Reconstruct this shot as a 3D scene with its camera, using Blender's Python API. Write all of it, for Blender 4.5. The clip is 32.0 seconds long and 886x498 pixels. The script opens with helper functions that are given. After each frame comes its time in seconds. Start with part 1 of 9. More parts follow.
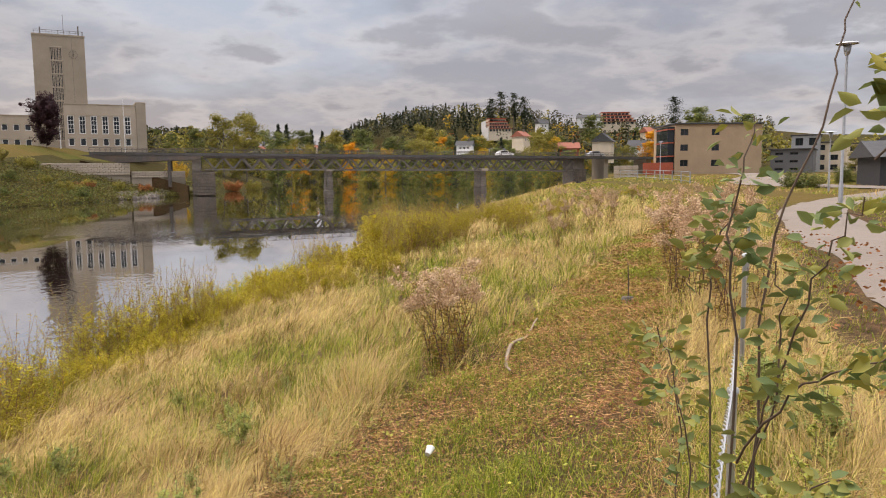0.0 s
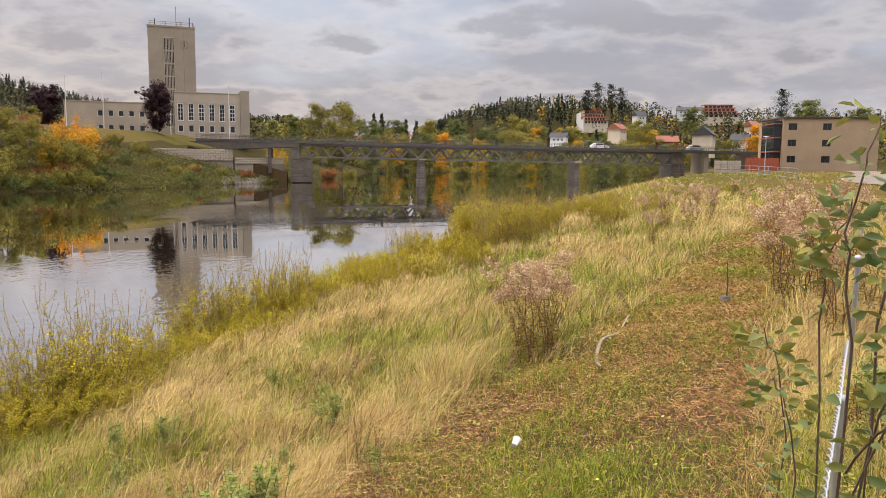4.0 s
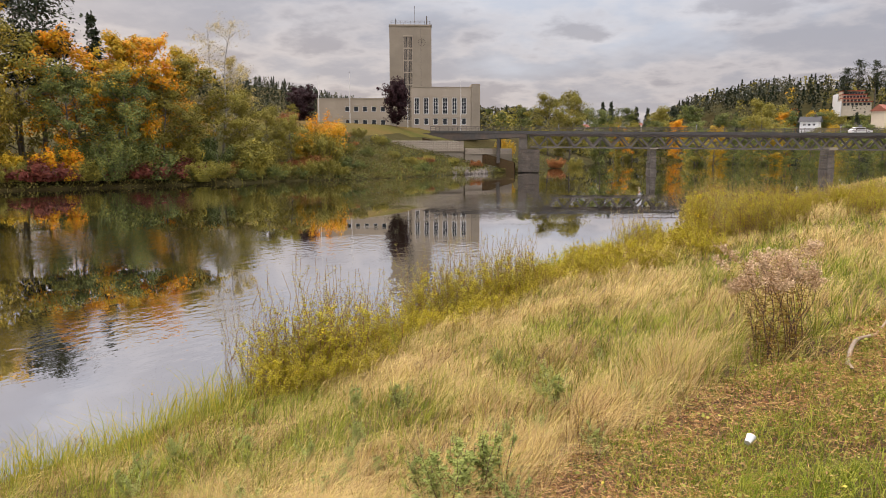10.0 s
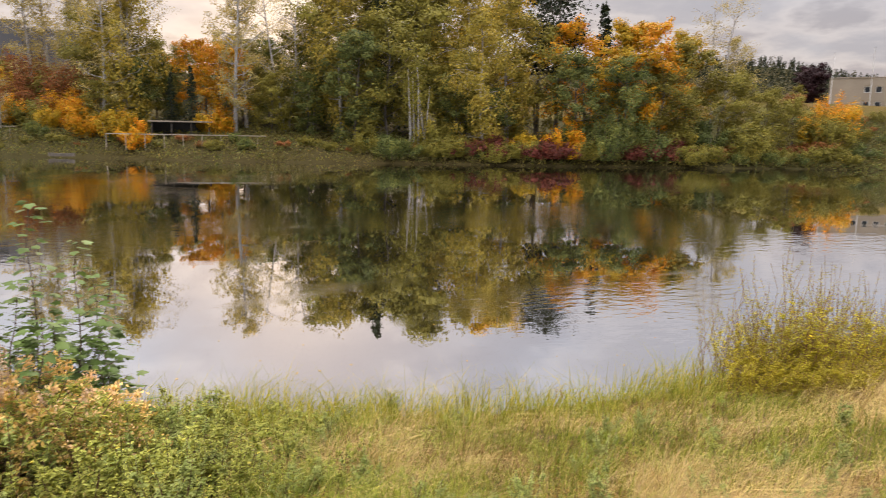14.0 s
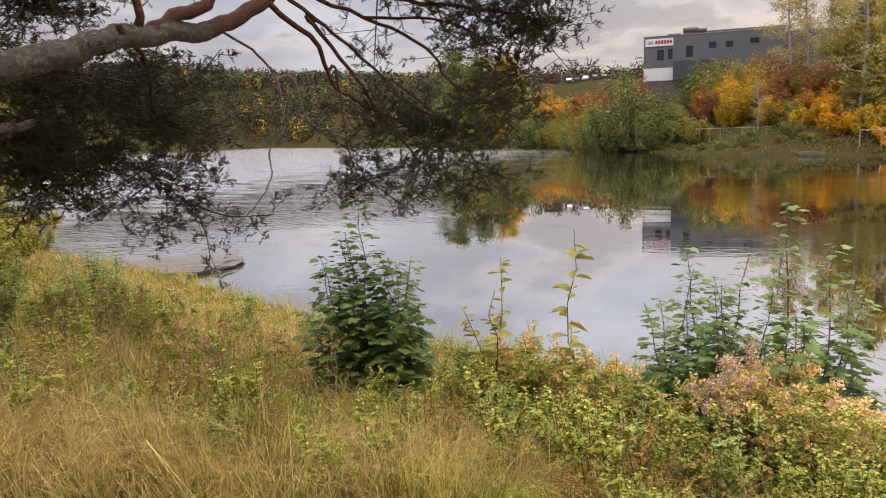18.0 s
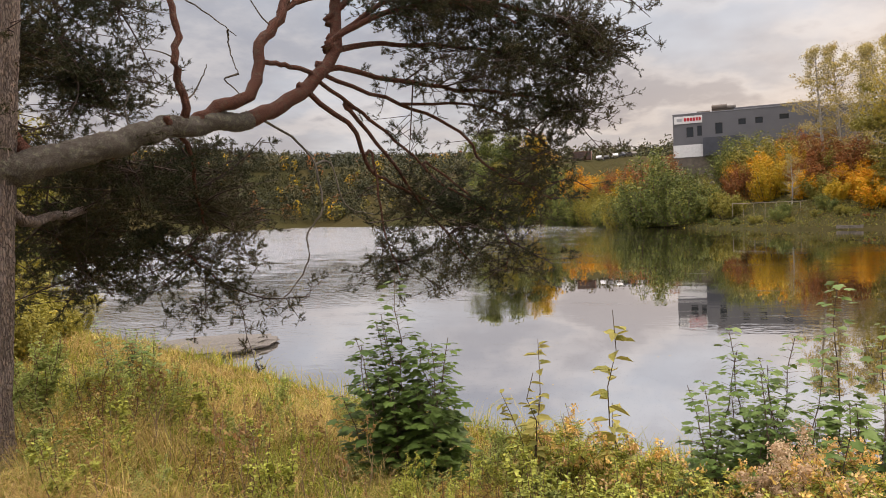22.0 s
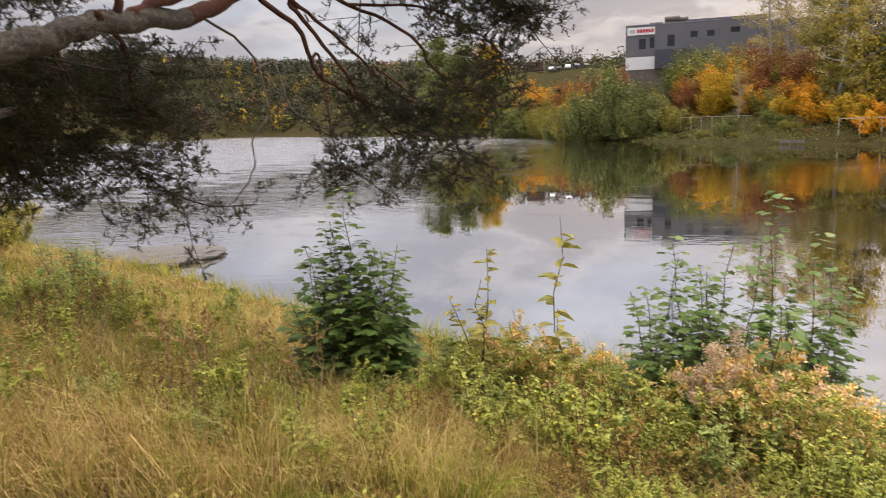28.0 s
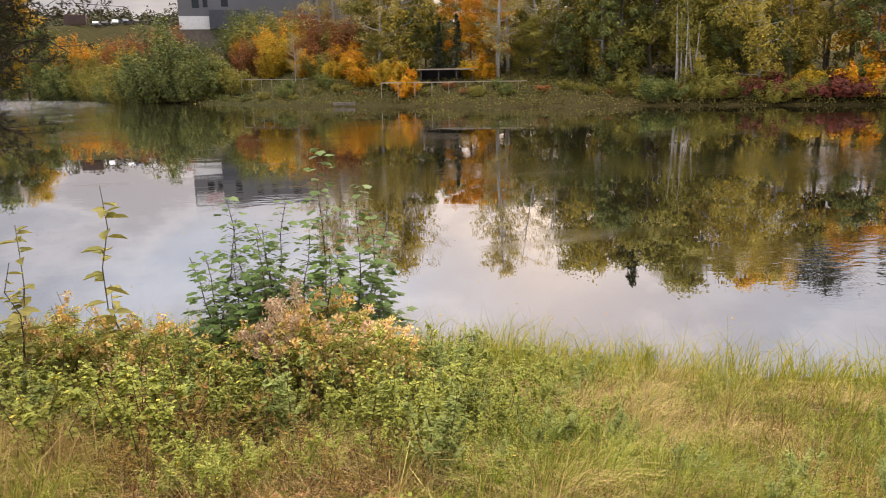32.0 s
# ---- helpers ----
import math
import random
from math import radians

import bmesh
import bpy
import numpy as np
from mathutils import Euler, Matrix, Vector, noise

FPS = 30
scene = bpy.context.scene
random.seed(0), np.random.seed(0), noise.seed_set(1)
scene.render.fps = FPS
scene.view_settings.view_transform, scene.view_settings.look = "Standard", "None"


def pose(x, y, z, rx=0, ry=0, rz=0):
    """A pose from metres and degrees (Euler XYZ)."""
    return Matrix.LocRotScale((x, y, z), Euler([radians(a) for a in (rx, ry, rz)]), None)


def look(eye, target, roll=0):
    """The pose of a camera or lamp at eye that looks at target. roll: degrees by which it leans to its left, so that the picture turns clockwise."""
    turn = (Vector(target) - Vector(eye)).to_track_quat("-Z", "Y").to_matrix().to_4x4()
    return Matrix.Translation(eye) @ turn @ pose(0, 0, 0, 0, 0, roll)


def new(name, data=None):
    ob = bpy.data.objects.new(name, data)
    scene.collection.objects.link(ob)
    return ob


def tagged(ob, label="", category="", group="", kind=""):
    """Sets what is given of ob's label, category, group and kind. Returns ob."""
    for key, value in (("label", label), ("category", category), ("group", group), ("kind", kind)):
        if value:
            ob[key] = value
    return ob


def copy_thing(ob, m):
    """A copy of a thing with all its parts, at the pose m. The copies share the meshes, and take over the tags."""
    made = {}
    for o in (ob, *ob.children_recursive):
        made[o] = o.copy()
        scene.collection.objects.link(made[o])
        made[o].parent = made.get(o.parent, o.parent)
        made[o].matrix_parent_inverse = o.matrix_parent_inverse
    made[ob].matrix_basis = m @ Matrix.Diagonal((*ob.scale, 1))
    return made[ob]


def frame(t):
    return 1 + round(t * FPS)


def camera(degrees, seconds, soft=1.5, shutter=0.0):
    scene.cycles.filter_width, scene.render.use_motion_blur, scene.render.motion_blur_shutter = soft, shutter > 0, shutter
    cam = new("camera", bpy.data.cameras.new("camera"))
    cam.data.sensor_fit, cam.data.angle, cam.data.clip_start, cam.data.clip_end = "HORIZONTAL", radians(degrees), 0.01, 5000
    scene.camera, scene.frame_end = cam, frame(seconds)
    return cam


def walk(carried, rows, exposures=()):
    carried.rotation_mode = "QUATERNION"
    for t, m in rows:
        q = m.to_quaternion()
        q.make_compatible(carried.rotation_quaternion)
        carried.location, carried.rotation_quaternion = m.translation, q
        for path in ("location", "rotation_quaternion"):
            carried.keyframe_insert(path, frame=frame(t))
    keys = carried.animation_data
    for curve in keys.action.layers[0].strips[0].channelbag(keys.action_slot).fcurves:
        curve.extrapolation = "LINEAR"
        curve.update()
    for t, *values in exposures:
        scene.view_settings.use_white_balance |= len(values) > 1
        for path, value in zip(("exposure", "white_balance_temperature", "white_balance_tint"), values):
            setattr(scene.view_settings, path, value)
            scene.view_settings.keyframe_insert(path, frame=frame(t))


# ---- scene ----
# the camera: held at one spot on the bank, panning from the bridge to the pine and back
EYE = 4.5
cam = camera(61.84, 32.0, soft=0.5, shutter=0.4)
ROWS = [
    (0.0, 0.091, 0.165, 4.548, 84.054, 0.547, -1.156),
    (0.5, 0.082, 0.166, 4.550, 83.178, 0.272, 0.752),
    (1.0, 0.068, 0.155, 4.534, 81.579, 0.847, 2.840),
    (1.5, 0.061, 0.150, 4.529, 79.925, 0.302, 5.350),
    (2.0, 0.057, 0.150, 4.535, 80.596, -0.301, 6.007),
    (2.5, 0.066, 0.153, 4.544, 81.631, -0.290, 5.571),
    (4.5, 0.064, 0.147, 4.544, 83.750, -0.751, 6.440),
    (5.0, 0.065, 0.132, 4.547, 84.378, -0.653, 7.705),
    (5.5, 0.064, 0.130, 4.540, 85.508, -0.289, 9.512),
    (6.0, 0.050, 0.133, 4.523, 86.001, -0.051, 12.258),
    (6.5, 0.046, 0.122, 4.512, 85.278, 0.196, 14.244),
    (7.0, 0.053, 0.093, 4.480, 83.475, 0.360, 15.549),
    (7.5, 0.048, 0.101, 4.475, 81.683, 0.195, 18.418),
    (8.0, 0.054, 0.087, 4.475, 82.145, -0.271, 19.587),
    (8.5, 0.057, 0.090, 4.471, 82.257, -0.238, 20.300),
    (9.0, 0.055, 0.093, 4.474, 82.240, -0.228, 21.029),
    (9.5, 0.053, 0.091, 4.465, 82.336, -0.097, 21.909),
    (10.0, 0.063, 0.086, 4.472, 82.537, 0.090, 23.244),
    (10.5, 0.054, 0.082, 4.467, 82.953, 0.313, 24.790),
    (11.0, 0.048, 0.068, 4.461, 82.955, 0.702, 31.040),
    (11.5, 0.036, 0.059, 4.469, 82.701, 0.853, 37.258),
    (12.0, 0.030, 0.051, 4.458, 82.371, 0.729, 41.962),
    (12.5, 0.007, 0.044, 4.456, 82.225, 0.533, 46.998),
    (13.0, -0.020, 0.032, 4.447, 82.118, 0.361, 51.258),
    (13.5, -0.014, 0.042, 4.446, 81.656, -0.609, 55.288),
    (15.5, -0.020, 0.106, 4.437, 79.332, -0.135, 77.470),
    (16.0, -0.009, 0.049, 4.441, 79.365, -0.168, 84.645),
    (16.5, -0.005, 0.044, 4.450, 79.808, -0.139, 91.024),
    (17.0, 0.020, 0.019, 4.477, 79.813, 0.832, 100.587),
    (17.5, -0.005, -0.036, 4.495, 80.491, 1.965, 109.508),
    (18.0, -0.020, -0.093, 4.493, 81.182, 1.881, 113.031),
    (18.5, -0.041, -0.113, 4.500, 81.543, 2.810, 114.998),
    (19.0, -0.040, -0.120, 4.511, 82.658, 3.521, 116.883),
    (19.5, -0.033, -0.131, 4.525, 85.527, 3.029, 117.369),
    (20.0, -0.032, -0.134, 4.559, 89.689, 1.992, 116.143),
    (20.5, -0.041, -0.140, 4.578, 91.439, 1.279, 114.602),
    (21.0, -0.029, -0.126, 4.539, 89.352, 1.403, 113.772),
    (21.5, -0.016, -0.121, 4.530, 87.692, 1.962, 114.348),
    (22.0, -0.023, -0.133, 4.534, 87.253, 2.557, 115.471),
    (22.5, -0.036, -0.131, 4.535, 86.947, 2.740, 116.235),
    (23.0, -0.038, -0.145, 4.534, 86.863, 3.105, 117.028),
    (23.5, -0.034, -0.148, 4.534, 86.770, 3.428, 117.852),
    (24.0, -0.041, -0.149, 4.538, 86.713, 3.816, 118.837),
    (24.5, -0.043, -0.151, 4.537, 86.543, 4.182, 119.934),
    (26.5, -0.041, -0.147, 4.531, 85.277, 3.646, 120.211),
    (27.0, -0.059, -0.158, 4.519, 84.040, 3.331, 118.481),
    (27.5, -0.050, -0.148, 4.510, 82.222, 2.688, 115.459),
    (28.0, -0.047, -0.134, 4.490, 80.304, 1.912, 111.696),
    (28.5, -0.050, -0.132, 4.485, 78.778, 1.095, 107.889),
    (29.0, -0.062, -0.132, 4.483, 77.765, 0.699, 104.488),
    (29.5, -0.052, -0.102, 4.484, 77.461, 0.688, 101.768),
    (30.0, -0.068, -0.065, 4.476, 77.059, 1.053, 97.607),
    (30.5, -0.058, -0.023, 4.462, 75.890, 1.501, 91.795),
    (31.0, -0.068, 0.009, 4.467, 76.213, 0.975, 85.383),
    (31.5, -0.089, 0.023, 4.462, 76.808, 0.864, 81.569),
    (32.0, -0.106, 0.042, 4.460, 76.668, 0.920, 79.306),
]
walk(cam, [(t, pose(*r)) for t, *r in ROWS], [(0.0, 0.42, 7850, 21), (2.0, 0.54, 7850, 21), (9.0, 0.54, 7850, 21), (14.0, 0.60, 7850, 21), (19.0, 0.60, 7850, 21), (19.8, 0.60, 8150, 21), (21.0, 0.46, 8350, 21), (22.2, 0.60, 8350, 21), (24.0, 0.60, 8350, 21), (28.0, 0.60, 7850, 21), (32.0, 0.60, 7850, 21)])

# ---- light ----
world = bpy.data.worlds.new("evening_sky")
scene.world = world
world.use_nodes = True


def build_sky():
    nt = world.node_tree
    nt.nodes.clear()
    add = nt.nodes.new
    link = nt.links.new

    def math_node(op, a, b=None, clamp=False):
        n = add("ShaderNodeMath")
        n.operation, n.use_clamp = op, clamp
        for k, v in enumerate((a, b)):
            if v is None:
                continue
            if isinstance(v, (int, float)):
                n.inputs[k].default_value = v
            else:
                link(v, n.inputs[k])
        return n.outputs[0]

    def mix(fac, a, b):
        n = add("ShaderNodeMix")
        n.data_type = "RGBA"
        if isinstance(fac, (int, float)):
            n.inputs[0].default_value = fac
        else:
            link(fac, n.inputs[0])
        for k, v in ((6, a), (7, b)):
            if isinstance(v, tuple):
                n.inputs[k].default_value = (*v, 1)
            else:
                link(v, n.inputs[k])
        return n.outputs[2]

    sky = add("ShaderNodeTexSky")
    sky.sky_type, sky.sun_disc = "NISHITA", False
    sky.sun_elevation, sky.sun_rotation = radians(14), radians(SUN_ROT)
    sky.air_density, sky.dust_density = 1.0, 2.0
    tc = add("ShaderNodeTexCoord")
    sep = add("ShaderNodeSeparateXYZ")
    link(tc.outputs["Generated"], sep.inputs[0])
    up = math_node("MAXIMUM", sep.outputs[2], 0.0)
    den = math_node("ADD", up, 0.24)
    px, py = math_node("DIVIDE", sep.outputs[0], den), math_node("DIVIDE", sep.outputs[1], den)
    com = add("ShaderNodeCombineXYZ")
    link(px, com.inputs[0])
    link(py, com.inputs[1])

    def clouds(scale, detail, rough, off, lo, hi):
        n = add("ShaderNodeTexNoise")
        n.inputs["Scale"].default_value, n.inputs["Detail"].default_value = scale, detail
        n.inputs["Roughness"].default_value = rough
        mp = add("ShaderNodeMapping")
        mp.inputs["Location"].default_value = off
        link(com.outputs[0], mp.inputs[0])
        link(mp.outputs[0], n.inputs["Vector"])
        r = add("ShaderNodeMapRange")
        r.interpolation_type = "SMOOTHSTEP"
        r.inputs["From Min"].default_value, r.inputs["From Max"].default_value = lo, hi
        link(n.outputs["Fac"], r.inputs["Value"])
        return r.outputs[0]

    big = clouds(0.95, 5.0, 0.55, (3.1, 1.7, 0), 0.33, 0.56)
    lumps = clouds(2.1, 6.0, 0.54, (4.3, 1.2, 2), 0.53, 0.62)
    edges = clouds(2.1, 6.0, 0.54, (4.3, 1.2, 2), 0.45, 0.55)
    wisps = clouds(3.4, 6.0, 0.62, (1.3, 9.2, 5), 0.42, 0.72)
    # glow of the low sun behind the cloud
    dotn = add("ShaderNodeVectorMath")
    dotn.operation = "DOT_PRODUCT"
    link(tc.outputs["Generated"], dotn.inputs[0])
    sr = radians(SUN_YAW)
    dotn.inputs[1].default_value = (-math.sin(sr) * 0.986, math.cos(sr) * 0.986, 0.165)
    toward = math_node("MAXIMUM", dotn.outputs["Value"], 0.0)
    glow = math_node("MULTIPLY", math_node("POWER", toward, 3.5), 1.0)
    halo = math_node("POWER", toward, 260.0)
    low = math_node("POWER", math_node("SUBTRACT", 1.0, up, clamp=True), 10.0)
    warm = math_node("MULTIPLY", glow, low)
    pale = mix(warm, (0.59, 0.70, 0.83), (0.92, 0.86, 0.74))
    grey = mix(warm, (0.43, 0.475, 0.555), (0.56, 0.545, 0.53))
    deck = mix(big, pale, grey)
    deck = mix(math_node("MULTIPLY", wisps, 0.22), deck, mix(warm, (0.86, 0.88, 0.90), (1.10, 0.98, 0.80)))
    deck = mix(math_node("MULTIPLY", edges, 0.30), deck, mix(warm, (0.92, 0.92, 0.92), (1.15, 1.02, 0.82)))
    fade = math_node("SUBTRACT", 1.5, math_node("MULTIPLY", up, 4.0), True)
    deck = mix(math_node("MULTIPLY", math_node("MULTIPLY", lumps, 0.66), fade), deck, mix(warm, (0.33, 0.355, 0.42), (0.42, 0.39, 0.40)))
    deck = mix(math_node("MULTIPLY", halo, 0.30), deck, (1.45, 1.22, 0.92))
    # thinner cloud with blue behind it at middle height
    band = math_node("MULTIPLY", math_node("MULTIPLY", up, 4.0, True), math_node("SUBTRACT", 1.15, up, True))
    cool = add("ShaderNodeVectorMath")
    cool.operation = "MULTIPLY"
    link(deck, cool.inputs[0])
    link(mix(band, (1.0, 1.0, 1.0), (0.81, 0.94, 1.08)), cool.inputs[1])
    deck = cool.outputs[0]
    # an overcast sky grows brighter towards the zenith
    rise = add("ShaderNodeMapRange")
    rise.interpolation_type = "SMOOTHSTEP"
    rise.inputs["From Min"].default_value, rise.inputs["From Max"].default_value = 0.42, 0.95
    rise.inputs["To Min"].default_value, rise.inputs["To Max"].default_value = 0.78, 5.9
    link(up, rise.inputs["Value"])
    lum = add("ShaderNodeVectorMath")
    lum.operation = "SCALE"
    link(deck, lum.inputs[0])
    link(rise.outputs[0], lum.inputs["Scale"])
    deck = lum.outputs[0]
    bgs, bgc, ms = add("ShaderNodeBackground"), add("ShaderNodeBackground"), add("ShaderNodeMixShader")
    link(sky.outputs[0], bgs.inputs[0])
    bgs.inputs[1].default_value = 0.06
    link(deck, bgc.inputs[0])
    bgc.inputs[1].default_value = 0.86
    ms.inputs[0].default_value = 0.93
    out = add("ShaderNodeOutputWorld")
    link(bgs.outputs[0], ms.inputs[1])
    link(bgc.outputs[0], ms.inputs[2])
    link(ms.outputs[0], out.inputs[0])


SUN_YAW = 71.0  # the sun stands low behind the wood across the river
SUN_ROT = -SUN_YAW
build_sky()
sun = new("sun", bpy.data.lights.new("sun", "SUN"))
sun.data.energy, sun.data.angle, sun.data.color = 0.9, radians(25), (1.0, 0.93, 0.84)
sun.matrix_world = look((0, 0, 60), (60 * math.sin(radians(SUN_YAW)), -60 * math.cos(radians(SUN_YAW)), 8))


# ---- materials ----
def material(name, col, col2=None, rough=0.8, scale=3.0, bump=0.2, island=0.0, rnd=0.0, metal=0.0, stain=None, stain_scale=0.4,
             translucent=0.0, coords="Object", stretch=(1, 1, 1), extra=(), spec=0.5):
    """Two-scale noise between col and col2, a larger stain, fine relief, and a shift piece by piece."""
    m = bpy.data.materials.new(name)
    m.use_nodes = True
    nt = m.node_tree
    bsdf = nt.nodes["Principled BSDF"]
    add, link = nt.nodes.new, nt.links.new
    tc = add("ShaderNodeTexCoord")
    mp = add("ShaderNodeMapping")
    mp.inputs["Scale"].default_value = stretch
    link(tc.outputs[coords], mp.inputs[0])

    def noise_node(sc, det=4.0):
        n = add("ShaderNodeTexNoise")
        n.inputs["Scale"].default_value, n.inputs["Detail"].default_value = sc, det
        link(mp.outputs[0], n.inputs["Vector"])
        return n.outputs["Fac"]

    def mix(fac, a, b, f=1.0):
        n = add("ShaderNodeMix")
        n.data_type = "RGBA"
        if isinstance(fac, (int, float)):
            n.inputs[0].default_value = fac
        else:
            r = add("ShaderNodeMapRange")
            r.inputs["From Min"].default_value, r.inputs["From Max"].default_value = 0.3, 0.7
            r.inputs["To Max"].default_value = f
            link(fac, r.inputs[0])
            link(r.outputs[0], n.inputs[0])
        for k, v in ((6, a), (7, b)):
            if isinstance(v, tuple):
                n.inputs[k].default_value = (*v, 1)
            else:
                link(v, n.inputs[k])
        return n.outputs[2]

    col2 = col2 or tuple(c * 0.75 for c in col)
    c = mix(noise_node(scale), col, col2)
    if stain:
        c = mix(noise_node(stain_scale, 3.0), c, stain, 0.7)
    geo = None
    if extra:  # further colours picked piece by piece
        geo = add("ShaderNodeNewGeometry")
        ramp = add("ShaderNodeValToRGB")
        ramp.color_ramp.interpolation = "CONSTANT"
        cols = list(extra)
        for k, e in enumerate(cols):
            el = ramp.color_ramp.elements[k] if k < 2 else ramp.color_ramp.elements.new(0.5)
            el.position, el.color = k / len(cols), (*e, 1)
        link(geo.outputs["Random Per Island"], ramp.inputs[0])
        n = add("ShaderNodeMix")
        n.data_type = "RGBA"
        n.inputs[0].default_value = 0.75
        link(c, n.inputs[6])
        link(ramp.outputs[0], n.inputs[7])
        c = n.outputs[2]
    if island or rnd:
        geo = geo or add("ShaderNodeNewGeometry")
        src = geo.outputs["Random Per Island"]
        if rnd:
            src = add("ShaderNodeObjectInfo").outputs["Random"]
        amount = island or rnd
        hsv = add("ShaderNodeHueSaturation")
        r = add("ShaderNodeMapRange")
        r.inputs["To Min"].default_value, r.inputs["To Max"].default_value = 1 - amount, 1 + amount
        link(src, r.inputs[0])
        link(r.outputs[0], hsv.inputs["Value"])
        link(c, hsv.inputs["Color"])
        c = hsv.outputs[0]
    link(c, bsdf.inputs["Base Color"])
    bsdf.inputs["Roughness"].default_value, bsdf.inputs["Metallic"].default_value = rough, metal
    bsdf.inputs["Specular IOR Level"].default_value = spec
    if bump:
        b = add("ShaderNodeBump")
        b.inputs["Strength"].default_value, b.inputs["Distance"].default_value = bump, 0.3 / scale
        link(noise_node(scale * 3, 6.0), b.inputs["Height"])
        link(b.outputs[0], bsdf.inputs["Normal"])
    if translucent:
        tr, ms = add("ShaderNodeBsdfTranslucent"), add("ShaderNodeMixShader")
        link(c, tr.inputs[0])
        ms.inputs[0].default_value = translucent
        link(bsdf.outputs[0], ms.inputs[1])
        link(tr.outputs[0], ms.inputs[2])
        link(ms.outputs[0], nt.nodes["Material Output"].inputs[0])
    return m


def leaf_material(name, *cols, var=0.32, tr=0.35, rough=0.6, patch=0.4):
    """Leaves whose colour drifts in patches through the crown, a little from leaf to leaf and from plant to plant."""
    m = bpy.data.materials.new(name)
    m.use_nodes = True
    nt = m.node_tree
    bsdf = nt.nodes["Principled BSDF"]
    add, link = nt.nodes.new, nt.links.new
    tc, info, geo = add("ShaderNodeTexCoord"), add("ShaderNodeObjectInfo"), add("ShaderNodeNewGeometry")
    n = add("ShaderNodeTexNoise")
    n.noise_dimensions = "4D"
    n.inputs["Scale"].default_value, n.inputs["Detail"].default_value = patch, 3.0
    link(tc.outputs["Object"], n.inputs["Vector"])

    def num(op, a, b):
        k = add("ShaderNodeMath")
        k.operation = op
        for slot, v in enumerate((a, b)):
            if isinstance(v, (int, float)):
                k.inputs[slot].default_value = v
            else:
                link(v, k.inputs[slot])
        return k.outputs[0]
    link(num("MULTIPLY", info.outputs["Random"], 37.0), n.inputs["W"])
    spread = num("MULTIPLY", num("SUBTRACT", n.outputs["Fac"], 0.5), 2.2)
    jitter = num("MULTIPLY", num("SUBTRACT", geo.outputs["Random Per Island"], 0.5), 0.75)
    ramp = add("ShaderNodeValToRGB")
    for k, c in enumerate(cols):
        el = ramp.color_ramp.elements[k] if k < 2 else ramp.color_ramp.elements.new(0.5)
        el.position, el.color = k / max(1, len(cols) - 1), (*c, 1)
    link(num("ADD", num("ADD", spread, jitter), 0.5), ramp.inputs[0])
    hsv = add("ShaderNodeHueSaturation")
    shade = num("ADD", num("MULTIPLY", num("SUBTRACT", geo.outputs["Random Per Island"], 0.5), var), num("ADD", num("MULTIPLY", num("SUBTRACT", info.outputs["Random"], 0.5), 0.3), 1.0))
    link(shade, hsv.inputs["Value"])
    link(ramp.outputs[0], hsv.inputs["Color"])
    link(hsv.outputs[0], bsdf.inputs["Base Color"])
    bsdf.inputs["Roughness"].default_value, bsdf.inputs["Specular IOR Level"].default_value = rough, 0.15
    t, ms = add("ShaderNodeBsdfTranslucent"), add("ShaderNodeMixShader")
    link(hsv.outputs[0], t.inputs[0])
    ms.inputs[0].default_value = tr * 0.6
    link(bsdf.outputs[0], ms.inputs[1])
    link(t.outputs[0], ms.inputs[2])
    link(ms.outputs[0], nt.nodes["Material Output"].inputs[0])
    return m


